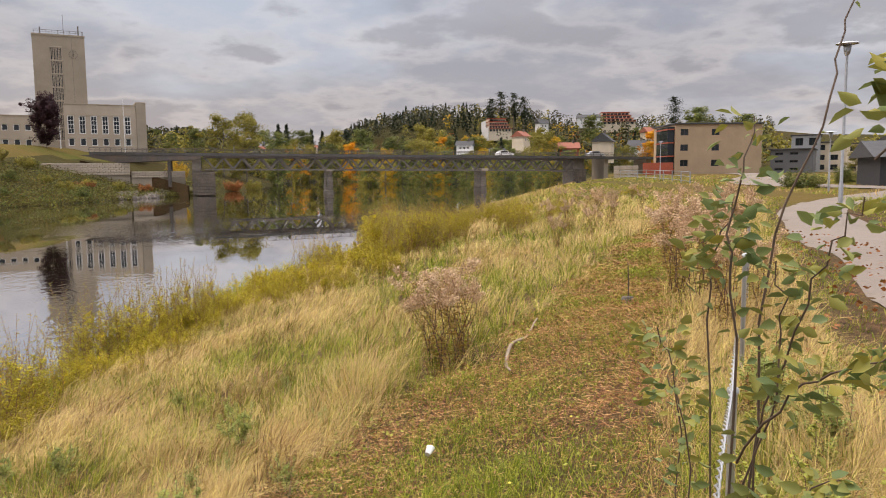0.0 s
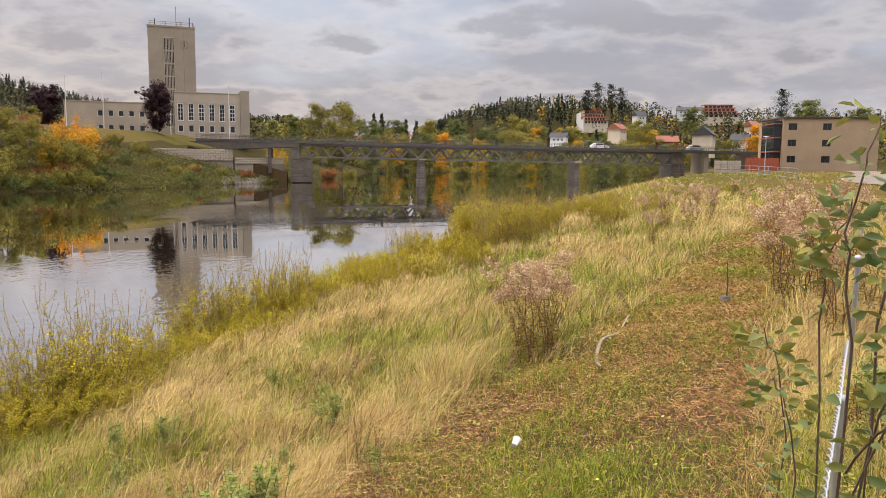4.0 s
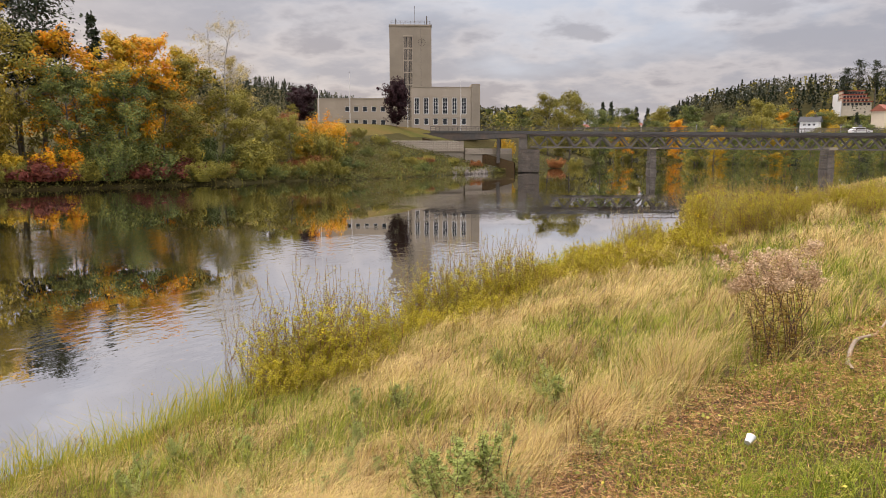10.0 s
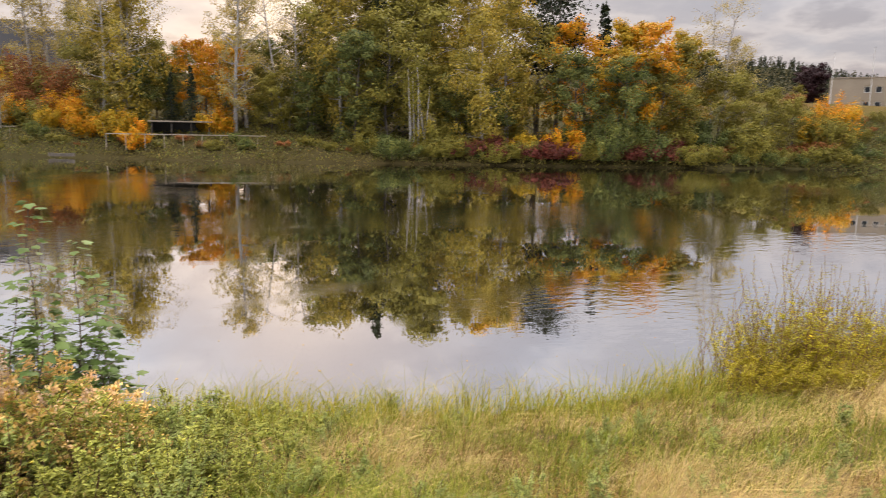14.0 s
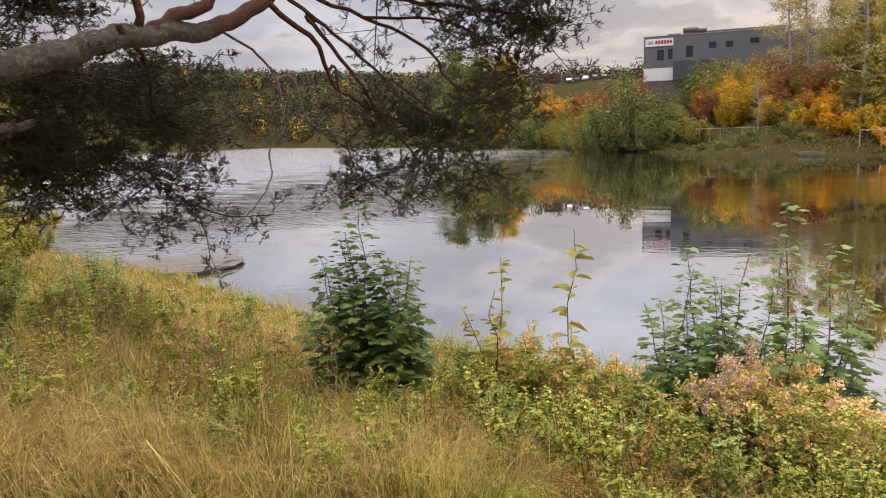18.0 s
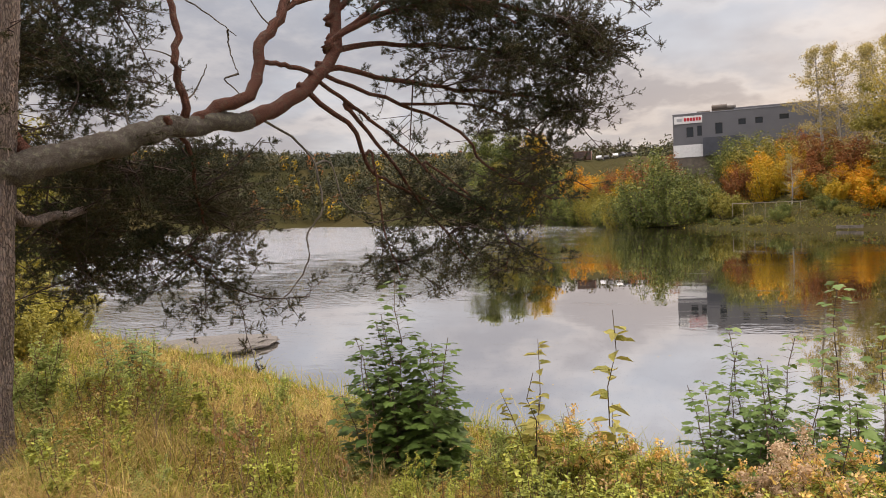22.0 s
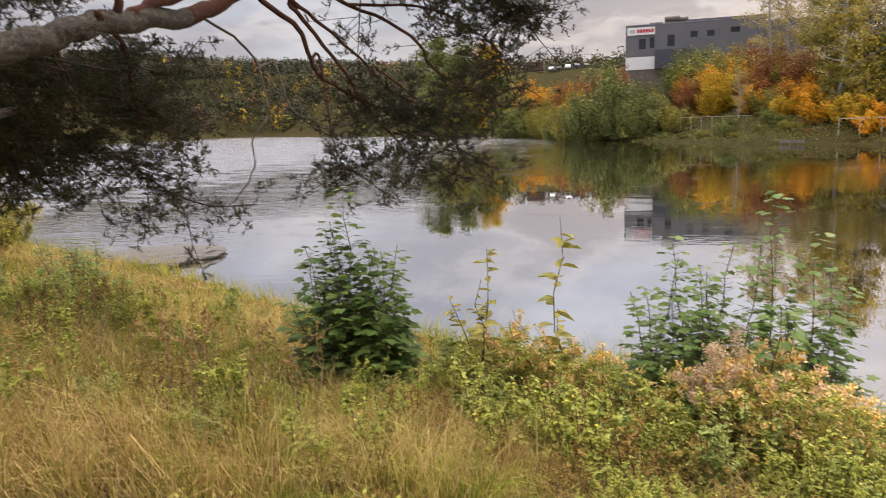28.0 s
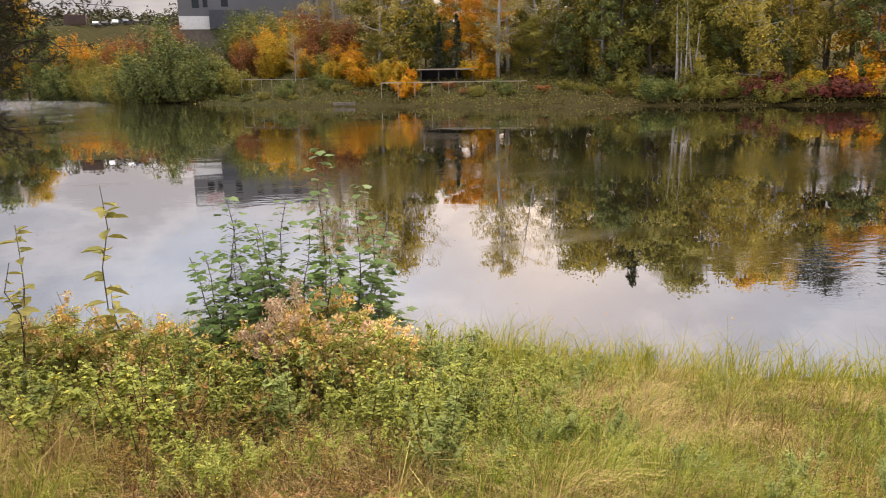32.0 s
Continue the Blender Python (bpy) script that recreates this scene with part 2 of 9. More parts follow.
def water_material():
    """Dark river water under a mirroring surface; the current roughens it towards the bend downstream."""
    m = bpy.data.materials.new("river_water")
    m.use_nodes = True
    nt = m.node_tree
    b = nt.nodes["Principled BSDF"]
    add, link = nt.nodes.new, nt.links.new
    b.inputs["Base Color"].default_value = (0.030, 0.026, 0.012, 1)
    b.inputs["Roughness"].default_value = 0.02
    b.inputs["IOR"].default_value = 1.6
    tc, mp = add("ShaderNodeTexCoord"), add("ShaderNodeMapping")
    link(tc.outputs["Object"], mp.inputs[0])
    mp.inputs["Rotation"].default_value = (0, 0, radians(20))
    mp.inputs["Scale"].default_value = (1.0, 0.55, 1.0)
    fine, broad, where = (add("ShaderNodeTexNoise") for _ in range(3))
    for n, sc, det in ((fine, 2.6, 3.0), (broad, 0.35, 2.0), (where, 0.07, 5.0)):
        n.inputs["Scale"].default_value, n.inputs["Detail"].default_value = sc, det
        link(mp.outputs[0], n.inputs["Vector"])
    # distance down the current
    dot = add("ShaderNodeVectorMath")
    dot.operation = "DOT_PRODUCT"
    dot.inputs[1].default_value = (0.05, -1.0, 0)
    link(tc.outputs["Object"], dot.inputs[0])
    cur = add("ShaderNodeMapRange")
    cur.inputs["From Min"].default_value, cur.inputs["From Max"].default_value = 10, 52
    cur.inputs["To Min"].default_value, cur.inputs["To Max"].default_value = 0.0, 0.42
    link(dot.outputs["Value"], cur.inputs[0])
    spot = add("ShaderNodeMath")
    link(where.outputs["Fac"], spot.inputs[0])
    link(cur.outputs[0], spot.inputs[1])
    r = add("ShaderNodeMapRange")
    r.inputs["From Min"].default_value, r.inputs["From Max"].default_value = 0.50, 0.80
    r.inputs["To Min"].default_value, r.inputs["To Max"].default_value = 0.004, 0.30
    link(spot.outputs[0], r.inputs[0])
    b1, b2 = add("ShaderNodeBump"), add("ShaderNodeBump")
    b1.inputs["Distance"].default_value, b2.inputs["Distance"].default_value = 0.12, 0.35
    link(r.outputs[0], b1.inputs["Strength"])
    b2.inputs["Strength"].default_value = 0.011
    link(fine.outputs["Fac"], b1.inputs["Height"])
    link(broad.outputs["Fac"], b2.inputs["Height"])
    link(b2.outputs[0], b1.inputs["Normal"])
    link(b1.outputs[0], b.inputs["Normal"])
    gl, ms = add("ShaderNodeBsdfGlossy"), add("ShaderNodeMixShader")
    gl.inputs["Color"].default_value = (0.96, 0.95, 0.96, 1)
    mp2, streak, add2, rr = add("ShaderNodeMapping"), add("ShaderNodeTexNoise"), add("ShaderNodeMath"), add("ShaderNodeMapRange")
    mp2.inputs["Rotation"].default_value = (0, 0, radians(-28))
    mp2.inputs["Scale"].default_value = (0.55, 0.20, 1.0)
    link(tc.outputs["Object"], mp2.inputs[0])
    link(mp2.outputs[0], streak.inputs["Vector"])
    streak.inputs["Scale"].default_value, streak.inputs["Detail"].default_value = 1.0, 6.0
    streak.inputs["Distortion"].default_value = 0.4
    link(streak.outputs["Fac"], add2.inputs[0])
    link(cur.outputs[0], add2.inputs[1])
    rr.inputs["From Min"].default_value, rr.inputs["From Max"].default_value = 0.56, 0.90
    rr.inputs["To Min"].default_value, rr.inputs["To Max"].default_value = 0.006, 0.26
    link(add2.outputs[0], rr.inputs[0])
    link(rr.outputs[0], gl.inputs["Roughness"])
    link(b1.outputs[0], gl.inputs["Normal"])
    ms.inputs[0].default_value = 0.80
    link(b.outputs[0], ms.inputs[1])
    link(gl.outputs[0], ms.inputs[2])
    link(ms.outputs[0], nt.nodes["Material Output"].inputs[0])
    return m


def glass_material(name, tint=(0.02, 0.025, 0.03)):
    m = bpy.data.materials.new(name)
    m.use_nodes = True
    b = m.node_tree.nodes["Principled BSDF"]
    b.inputs["Base Color"].default_value = (*tint, 1)
    b.inputs["Roughness"].default_value = 0.05
    return m


CONCRETE = material("aged_concrete", (0.33, 0.275, 0.205), (0.28, 0.23, 0.17), scale=0.6, stain=(0.24, 0.20, 0.15), stain_scale=0.12, bump=0.1)
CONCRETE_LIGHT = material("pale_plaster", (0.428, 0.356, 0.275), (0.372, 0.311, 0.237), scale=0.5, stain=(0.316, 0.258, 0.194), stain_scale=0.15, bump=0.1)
STONE = material("pier_stone", (0.176, 0.143, 0.112), (0.104, 0.0863, 0.068), scale=1.2, stain=(0.08, 0.0675, 0.0544), bump=0.6, rnd=0.15)
STONE_OLD = material("dark_brown_abutment_stone", (0.125, 0.096, 0.07), (0.075, 0.058, 0.044), scale=1.2, stain=(0.055, 0.044, 0.034), bump=0.6, rnd=0.2)
STEEL = material("weathered_steel", (0.065, 0.058, 0.05), (0.04, 0.036, 0.03), rough=0.6, scale=2.0, stain=(0.11, 0.07, 0.045), bump=0.1)
STEEL_PALE = material("pale_bridge_paint", (0.075, 0.069, 0.0585), (0.0525, 0.0465, 0.039), rough=0.65, scale=2.0, stain=(0.15, 0.12, 0.09), bump=0.05)
GALV = material("galvanised_steel", (0.46, 0.47, 0.48), (0.36, 0.37, 0.38), rough=0.4, metal=0.7, scale=6.0, bump=0.05)
ASPHALT = material("worn_asphalt", (0.195, 0.152, 0.118), (0.148, 0.118, 0.0912), scale=8.0, stain=(0.211, 0.167, 0.129), stain_scale=0.5, bump=0.3)
SOIL = material("bank_soil", (0.14, 0.075, 0.038), (0.04, 0.026, 0.016), scale=7, stain=(0.07, 0.055, 0.022), stain_scale=0.9, bump=1.0, rough=0.95, spec=0.05)
GRASS_FAR = material("far_turf", (0.0588, 0.0684, 0.0154), (0.0882, 0.0765, 0.0216), scale=0.5, stain=(0.147, 0.0805, 0.0308), stain_scale=0.06, bump=0.4, rough=0.95, spec=0.03)
FOREST_FLOOR = material("forest_floor", (0.045, 0.042, 0.016), (0.028, 0.032, 0.013), scale=0.05, stain=(0.075, 0.05, 0.02), stain_scale=0.012, bump=0.3, rough=0.95, spec=0.02)
GLASS = glass_material("window_glass")
DARK = material("dark_void", (0.02, 0.02, 0.02), rough=0.9, bump=0)
WHITE = material("white_paint", (0.72, 0.72, 0.70), (0.62, 0.62, 0.60), scale=2, bump=0.05, rough=0.5)
BARK = material("grey_bark", (0.15, 0.125, 0.10), (0.07, 0.06, 0.05), scale=5, stretch=(1, 1, 0.25), bump=0.9, rough=0.95)
BARK_PALE = material("birch_bark", (0.42, 0.40, 0.37), (0.22, 0.20, 0.18), scale=2, stretch=(1, 1, 2.5), bump=0.4, rough=0.85)
BARK_THIN = material("twig_bark", (0.13, 0.085, 0.055), (0.08, 0.055, 0.04), scale=8, bump=0.2, rough=0.85)
LF_GREEN = leaf_material("green_leaves", (0.0609, 0.0826, 0.0223), (0.111, 0.133, 0.0335), (0.211, 0.203, 0.0445), var=0.3, tr=0.3)
LF_OLIVE = leaf_material("olive_leaves", (0.132, 0.127, 0.0269), (0.231, 0.193, 0.0309), (0.364, 0.264, 0.0362), (0.188, 0.166, 0.0309), var=0.3, tr=0.32)
LF_YELLOW = leaf_material("yellow_leaves", (0.52, 0.32, 0.02), (0.38, 0.27, 0.025), (0.58, 0.28, 0.015))
LF_ORANGE = leaf_material("orange_leaves", (0.36, 0.25, 0.02), (0.62, 0.32, 0.015), (0.72, 0.25, 0.010), (0.55, 0.17, 0.012))
LF_RED = leaf_material("red_leaves", (0.13, 0.0279, 0.0228), (0.182, 0.0465, 0.026), (0.0845, 0.0248, 0.0195))
LF_RUST = leaf_material("rust_leaves", (0.17, 0.12, 0.035), (0.30, 0.10, 0.03), (0.40, 0.13, 0.022), (0.20, 0.085, 0.03))
LF_HILL = leaf_material("hillside_leaves", (0.0312, 0.0385, 0.0221), (0.0507, 0.0555, 0.0255), (0.078, 0.074, 0.0298), (0.101, 0.0814, 0.0298), tr=0.2, patch=0.03)
LF_BANK = leaf_material("bank_weeds", (0.0812, 0.0832, 0.0211), (0.151, 0.114, 0.0336), (0.232, 0.146, 0.0432), (0.116, 0.104, 0.0288))
LF_PURPLE = leaf_material("dark_purple_leaves", (0.030, 0.012, 0.014), (0.045, 0.016, 0.018), tr=0.15)
LF_SPRUCE = leaf_material("conifer_needles", (0.028, 0.040, 0.018), (0.020, 0.030, 0.014), (0.042, 0.052, 0.020), tr=0.1)
LF_BIRCH = leaf_material("golden_birch_leaves", (0.22, 0.18, 0.03), (0.33, 0.25, 0.04), (0.46, 0.33, 0.06), tr=0.4)
LF_PALE = leaf_material("sparse_buff_leaves", (0.44, 0.34, 0.12), (0.35, 0.29, 0.11), (0.52, 0.36, 0.08), tr=0.42)


def bark_material(name, plate, plate2, crack, scale, stretch, tint=None):
    """Bark plates parted by dark cracks."""
    m = bpy.data.materials.new(name)
    m.use_nodes = True
    nt = m.node_tree
    bs = nt.nodes["Principled BSDF"]
    add, link = nt.nodes.new, nt.links.new
    tc, mp, wob, mixv = add("ShaderNodeTexCoord"), add("ShaderNodeMapping"), add("ShaderNodeTexNoise"), add("ShaderNodeVectorMath")
    mp.inputs["Scale"].default_value = stretch
    link(tc.outputs["Object"], mp.inputs[0])
    wob.inputs["Scale"].default_value, wob.inputs["Detail"].default_value = scale * 0.8, 3.0
    link(mp.outputs[0], wob.inputs["Vector"])
    mixv.operation = "MULTIPLY_ADD"
    link(wob.outputs["Color"], mixv.inputs[0])
    mixv.inputs[1].default_value = (1.5 / scale,) * 3
    link(mp.outputs[0], mixv.inputs[2])
    vo = add("ShaderNodeTexVoronoi")
    vo.feature = "DISTANCE_TO_EDGE"
    vo.inputs["Scale"].default_value = scale
    link(mixv.outputs[0], vo.inputs["Vector"])
    edge = add("ShaderNodeMapRange")
    edge.inputs["From Min"].default_value, edge.inputs["From Max"].default_value = -0.05, 0.16
    link(vo.outputs["Distance"], edge.inputs[0])
    grain = add("ShaderNodeTexNoise")
    grain.inputs["Scale"].default_value, grain.inputs["Detail"].default_value = scale * 4, 5.0
    link(mp.outputs[0], grain.inputs["Vector"])
    spot = add("ShaderNodeTexNoise")
    spot.inputs["Scale"].default_value, spot.inputs["Detail"].default_value = scale * 0.35, 3.0
    link(tc.outputs["Object"], spot.inputs["Vector"])

    def mix(fac, x, y):
        n = add("ShaderNodeMix")
        n.data_type = "RGBA"
        link(fac, n.inputs[0])
        for k, v in ((6, x), (7, y)):
            if isinstance(v, tuple):
                n.inputs[k].default_value = (*v, 1)
            else:
                link(v, n.inputs[k])
        return n.outputs[2]
    gr = add("ShaderNodeMapRange")
    gr.inputs["From Min"].default_value, gr.inputs["From Max"].default_value = 0.35, 0.65
    link(grain.outputs["Fac"], gr.inputs[0])
    c = mix(gr.outputs[0], plate, plate2)
    if tint:
        st = add("ShaderNodeMapRange")
        st.inputs["From Min"].default_value, st.inputs["From Max"].default_value, st.inputs["To Max"].default_value = 0.5, 0.65, 0.7
        link(spot.outputs["Fac"], st.inputs[0])
        c = mix(st.outputs[0], c, tint)
    link(mix(edge.outputs[0], crack, c), bs.inputs["Base Color"])
    bs.inputs["Roughness"].default_value = 0.95
    bs.inputs["Specular IOR Level"].default_value = 0.15
    hsum = add("ShaderNodeMath")
    hsum.operation = "MULTIPLY_ADD"
    link(grain.outputs["Fac"], hsum.inputs[0])
    hsum.inputs[1].default_value = 0.35
    link(edge.outputs[0], hsum.inputs[2])
    bp = add("ShaderNodeBump")
    bp.inputs["Strength"].default_value, bp.inputs["Distance"].default_value = 1.0, 0.02
    link(hsum.outputs[0], bp.inputs["Height"])
    link(bp.outputs[0], bs.inputs["Normal"])
    return m


# ---- building tools ----
def mesh_arrays(name, verts, tris=None, quads=None, mat=None, smooth=False):
    me = bpy.data.meshes.new(name)
    verts = np.asarray(verts, np.float32).reshape(-1, 3)
    loops, starts = [], []
    at = 0
    for arr, k in ((tris, 3), (quads, 4)):
        if arr is not None and len(arr):
            arr = np.asarray(arr, np.int32).reshape(-1, k)
            loops.append(arr.ravel())
            starts.append(at + np.arange(len(arr), dtype=np.int32) * k)
            at += arr.size
    loops, starts = np.concatenate(loops), np.concatenate(starts)
    me.vertices.add(len(verts))
    me.vertices.foreach_set("co", verts.ravel())
    me.loops.add(len(loops))
    me.loops.foreach_set("vertex_index", loops)
    me.polygons.add(len(starts))
    me.polygons.foreach_set("loop_start", starts)
    if smooth:
        me.polygons.foreach_set("use_smooth", np.ones(len(starts), bool))
    me.update(calc_edges=True)
    if mat:
        me.materials.append(mat)
    return me


def part(name, data, mat=None, parent=None, label="", kind=""):
    """Links a bmesh or a mesh as one object, under parent if there is one."""
    if isinstance(data, bmesh.types.BMesh):
        me = bpy.data.meshes.new(name)
        data.to_mesh(me)
        data.free()
    else:
        me = data
    if mat and not me.materials:
        me.materials.append(mat)
    ob = new(name, me)
    if parent:
        ob.parent = parent
    if label or kind:
        tagged(ob, label, kind=kind)
    return ob


def thing(name, label, category, at=None, group="", kind=""):
    ob = tagged(new(name), label, category, group, kind)
    if at is not None:
        ob.matrix_world = at
    return ob


def box(bm, x0, y0, z0, x1, y1, z1, bevel=0.0):
    r = bmesh.ops.create_cube(bm, size=1.0, matrix=Matrix.Translation(((x0 + x1) / 2, (y0 + y1) / 2, (z0 + z1) / 2)) @ Matrix.Diagonal((abs(x1 - x0), abs(y1 - y0), abs(z1 - z0), 1)))
    if bevel:
        es = list({e for v in r["verts"] for e in v.link_edges})
        bmesh.ops.bevel(bm, geom=es, offset=bevel, segments=1, affect="EDGES")
    return bm


def boxes(*dims, bevel=0.0):
    bm = bmesh.new()
    for d in dims:
        box(bm, *d, bevel=bevel)
    return bm


def tube_arrays(pts, radii, n=6):
    pts = np.asarray(pts, float)
    radii = np.broadcast_to(np.asarray(radii, float), (len(pts),))
    d = np.gradient(pts, axis=0)
    d /= np.linalg.norm(d, axis=1)[:, None] + 1e-9
    ref = np.array([0.0, 0.0, 1.0]) if abs(d[0][2]) < 0.9 else np.array([1.0, 0.0, 0.0])
    a = np.cross(d, ref)
    a /= np.linalg.norm(a, axis=1)[:, None] + 1e-9
    b = np.cross(d, a)
    th = np.linspace(0, 2 * np.pi, n, endpoint=False)
    ring = (np.cos(th)[None, :, None] * a[:, None] + np.sin(th)[None, :, None] * b[:, None]) * radii[:, None, None]
    v = (pts[:, None] + ring).reshape(-1, 3)
    i, j = np.meshgrid(np.arange(len(pts) - 1), np.arange(n), indexing="ij")
    k = (j + 1) % n
    q = np.stack([i * n + j, i * n + k, (i + 1) * n + k, (i + 1) * n + j], -1).reshape(-1, 4)
    return v, q


class Bag:
    """Collects verts, triangles and quads of many small pieces for one mesh."""

    def __init__(self):
        self.v, self.t, self.q, self.n = [], [], [], 0

    def put(self, v, t=None, q=None):
        v = np.asarray(v, float).reshape(-1, 3)
        if t is not None and len(t):
            self.t.append(np.asarray(t) + self.n)
        if q is not None and len(q):
            self.q.append(np.asarray(q) + self.n)
        self.v.append(v)
        self.n += len(v)

    def tube(self, pts, radii, n=6):
        v, q = tube_arrays(pts, radii, n)
        self.put(v, q=q)

    def mesh(self, name, mat, smooth=False):
        return mesh_arrays(name, np.concatenate(self.v), np.concatenate(self.t) if self.t else None, np.concatenate(self.q) if self.q else None, mat, smooth)


def rand_dirs(rng, n):
    d = rng.normal(size=(n, 3))
    return d / np.linalg.norm(d, axis=1)[:, None]


def leaf_quads(rng, centres, size, aspect=0.6, droop=0.0, dirs=None, var=0.35, face=None):
    """One diamond-shaped leaf or spray of leaves at each centre, turned towards face if given."""
    n = len(centres)
    d = rand_dirs(rng, n) if dirs is None else dirs
    d = d - np.array([0, 0, droop])
    d /= np.linalg.norm(d, axis=1)[:, None] + 1e-9
    if face is not None:
        face = face / (np.linalg.norm(face, axis=1)[:, None] + 1e-9) + 0.45 * rand_dirs(rng, n)
        face /= np.linalg.norm(face, axis=1)[:, None] + 1e-9
        d = d - face * np.sum(d * face, axis=1)[:, None]
        d /= np.linalg.norm(d, axis=1)[:, None] + 1e-9
    s = np.cross(d, rand_dirs(rng, n) if face is None else face)
    s /= np.linalg.norm(s, axis=1)[:, None] + 1e-9
    L = (np.asarray(size) * (1 + var * rng.uniform(-1, 1, n)))[:, None]
    c = np.asarray(centres)
    v = np.stack([c - d * L / 2, c + s * L * aspect / 2, c + d * L / 2, c - s * L * aspect / 2], 1).reshape(-1, 3)
    q = np.arange(n * 4).reshape(-1, 4)
    return v, q


def smooth_path(pts, n=4):
    """More points along a bent line (Catmull-Rom)."""
    p = np.asarray(pts, float)
    p = np.vstack([2 * p[0] - p[1], p, 2 * p[-1] - p[-2]])
    out = []
    for i in range(1, len(p) - 2):
        for t in np.linspace(0, 1, n, endpoint=False):
            a, b, c, d = p[i - 1], p[i], p[i + 1], p[i + 2]
            out.append(0.5 * (2 * b + (c - a) * t + (2 * a - 5 * b + 4 * c - d) * t * t + (3 * b - a - 3 * c + d) * t ** 3))
    out.append(p[-2])
    return np.array(out)


def polar(yaw, dist, el=None, z=None):
    """The place at a bearing (degrees left of ahead), a level distance and a height or an elevation."""
    a = radians(yaw)
    return Vector((-dist * math.sin(a), dist * math.cos(a), z if el is None else EYE + dist * math.tan(radians(el))))


# ---- plants ----
def tree_parts(seed, h, w, bare=0.3, limbs=12, leaves=2400, leaf=0.32, clump=0.16, lean=0.0, trunk_r=None, top=1.0, stems=1, weep=0.0, flat=1.0):
    """Arrays of a broadleaved tree: trunk with limbs and twigs, and a crown of leaf sprays round the twig ends."""
    rng = np.random.default_rng(seed)
    wood, crown = Bag(), Bag()
    trunk_r = trunk_r or h * 0.013
    ends = []
    for s in range(stems):
        base = np.array([rng.normal(0, 0.25 * (stems > 1)), rng.normal(0, 0.25 * (stems > 1)), 0])
        tip = base + np.array([lean * h + rng.normal(0, 0.04 * h) * stems, rng.normal(0, 0.04 * h) * stems, h * top * 0.96])
        tr = smooth_path([base - [0, 0, 0.4], base + (tip - base) * 0.35 + rng.normal(0, 0.012 * h, 3) * [1, 1, 0], base + (tip - base) * 0.7 + rng.normal(0, 0.02 * h, 3) * [1, 1, 0], tip], 3)
        wood.tube(tr, np.linspace(trunk_r, trunk_r * 0.18, len(tr)) / math.sqrt(stems), 6)
        for k in range(limbs // stems):
            f = bare + (1 - bare) * ((k + rng.uniform(0, 0.8)) / (limbs // stems)) * 0.97
            p = tr[0] + (tr[-1] - tr[0]) * f
            i = min(int(f * (len(tr) - 1)), len(tr) - 2)
            p = tr[i] + (tr[i + 1] - tr[i]) * (f * (len(tr) - 1) - i)
            u = (f - bare) / (1 - bare + 1e-6)
            reach = w / 2 * (math.sin(math.pi * min(0.97, 0.22 + 0.72 * u)) ** 0.8) * rng.uniform(0.65, 1.12)
            a = rng.uniform(0, 2 * math.pi)
            rise = reach * rng.uniform(0.25, 0.75) * (1 - weep)
            e = p + np.array([math.cos(a) * reach, math.sin(a) * reach * flat, rise])
            lb = smooth_path([p, (p + e) / 2 + rng.normal(0, reach * 0.08, 3), e], 2)
            wood.tube(lb, np.linspace(trunk_r * 0.38 * (1 - 0.6 * f), 0.015, len(lb)), 4)
            for m in range(3):
                g = rng.uniform(0.35, 1.0)
                q = p + (e - p) * g
                t = q + rng.normal(0, 1, 3) * reach * 0.33 + [0, 0, reach * 0.1 - weep * reach * 0.5]
                wood.tube(np.array([q, t]), [0.03, 0.01], 3)
                ends += [t, (q + t) / 2]
            ends.append(e)
        ends.append(tip)
    ends = np.array(ends)
    per = max(1, leaves // len(ends))
    weight = rng.uniform(0.35, 1.5, len(ends))
    idx = np.repeat(np.arange(len(ends)), np.maximum(1, (per * weight).astype(int)))
    r = w * clump * rng.uniform(0.45, 0.95, len(ends))
    out = rand_dirs(rng, len(idx))
    c = ends[idx] + out * (r[idx] * rng.uniform(0.25, 1.0, len(idx)) ** 0.5)[:, None] * [1, 1, 0.62 + weep]
    c[:, 2] = np.maximum(c[:, 2], 0.15)
    away = c * [1, 1, 0]
    away /= np.linalg.norm(away, axis=1)[:, None] + 1e-6
    crown.put(*(lambda v, q: (v, None, q))(*leaf_quads(rng, c, leaf, 0.7, droop=0.3 + weep, face=out * 0.9 + away * 0.35 + [0, 0, 0.75 * (1 - weep)])))
    return wood, crown


def tree(name, label, seed, bark, foliage, group="trees on the far bank", **kw):
    wood, crown = tree_parts(seed, **kw)
    t = thing(name, label, "tree", group=group)
    part("trunk", wood.mesh("trunk", bark, True), parent=t)
    part("crown", crown.mesh("crown", foliage), parent=t)
    return t


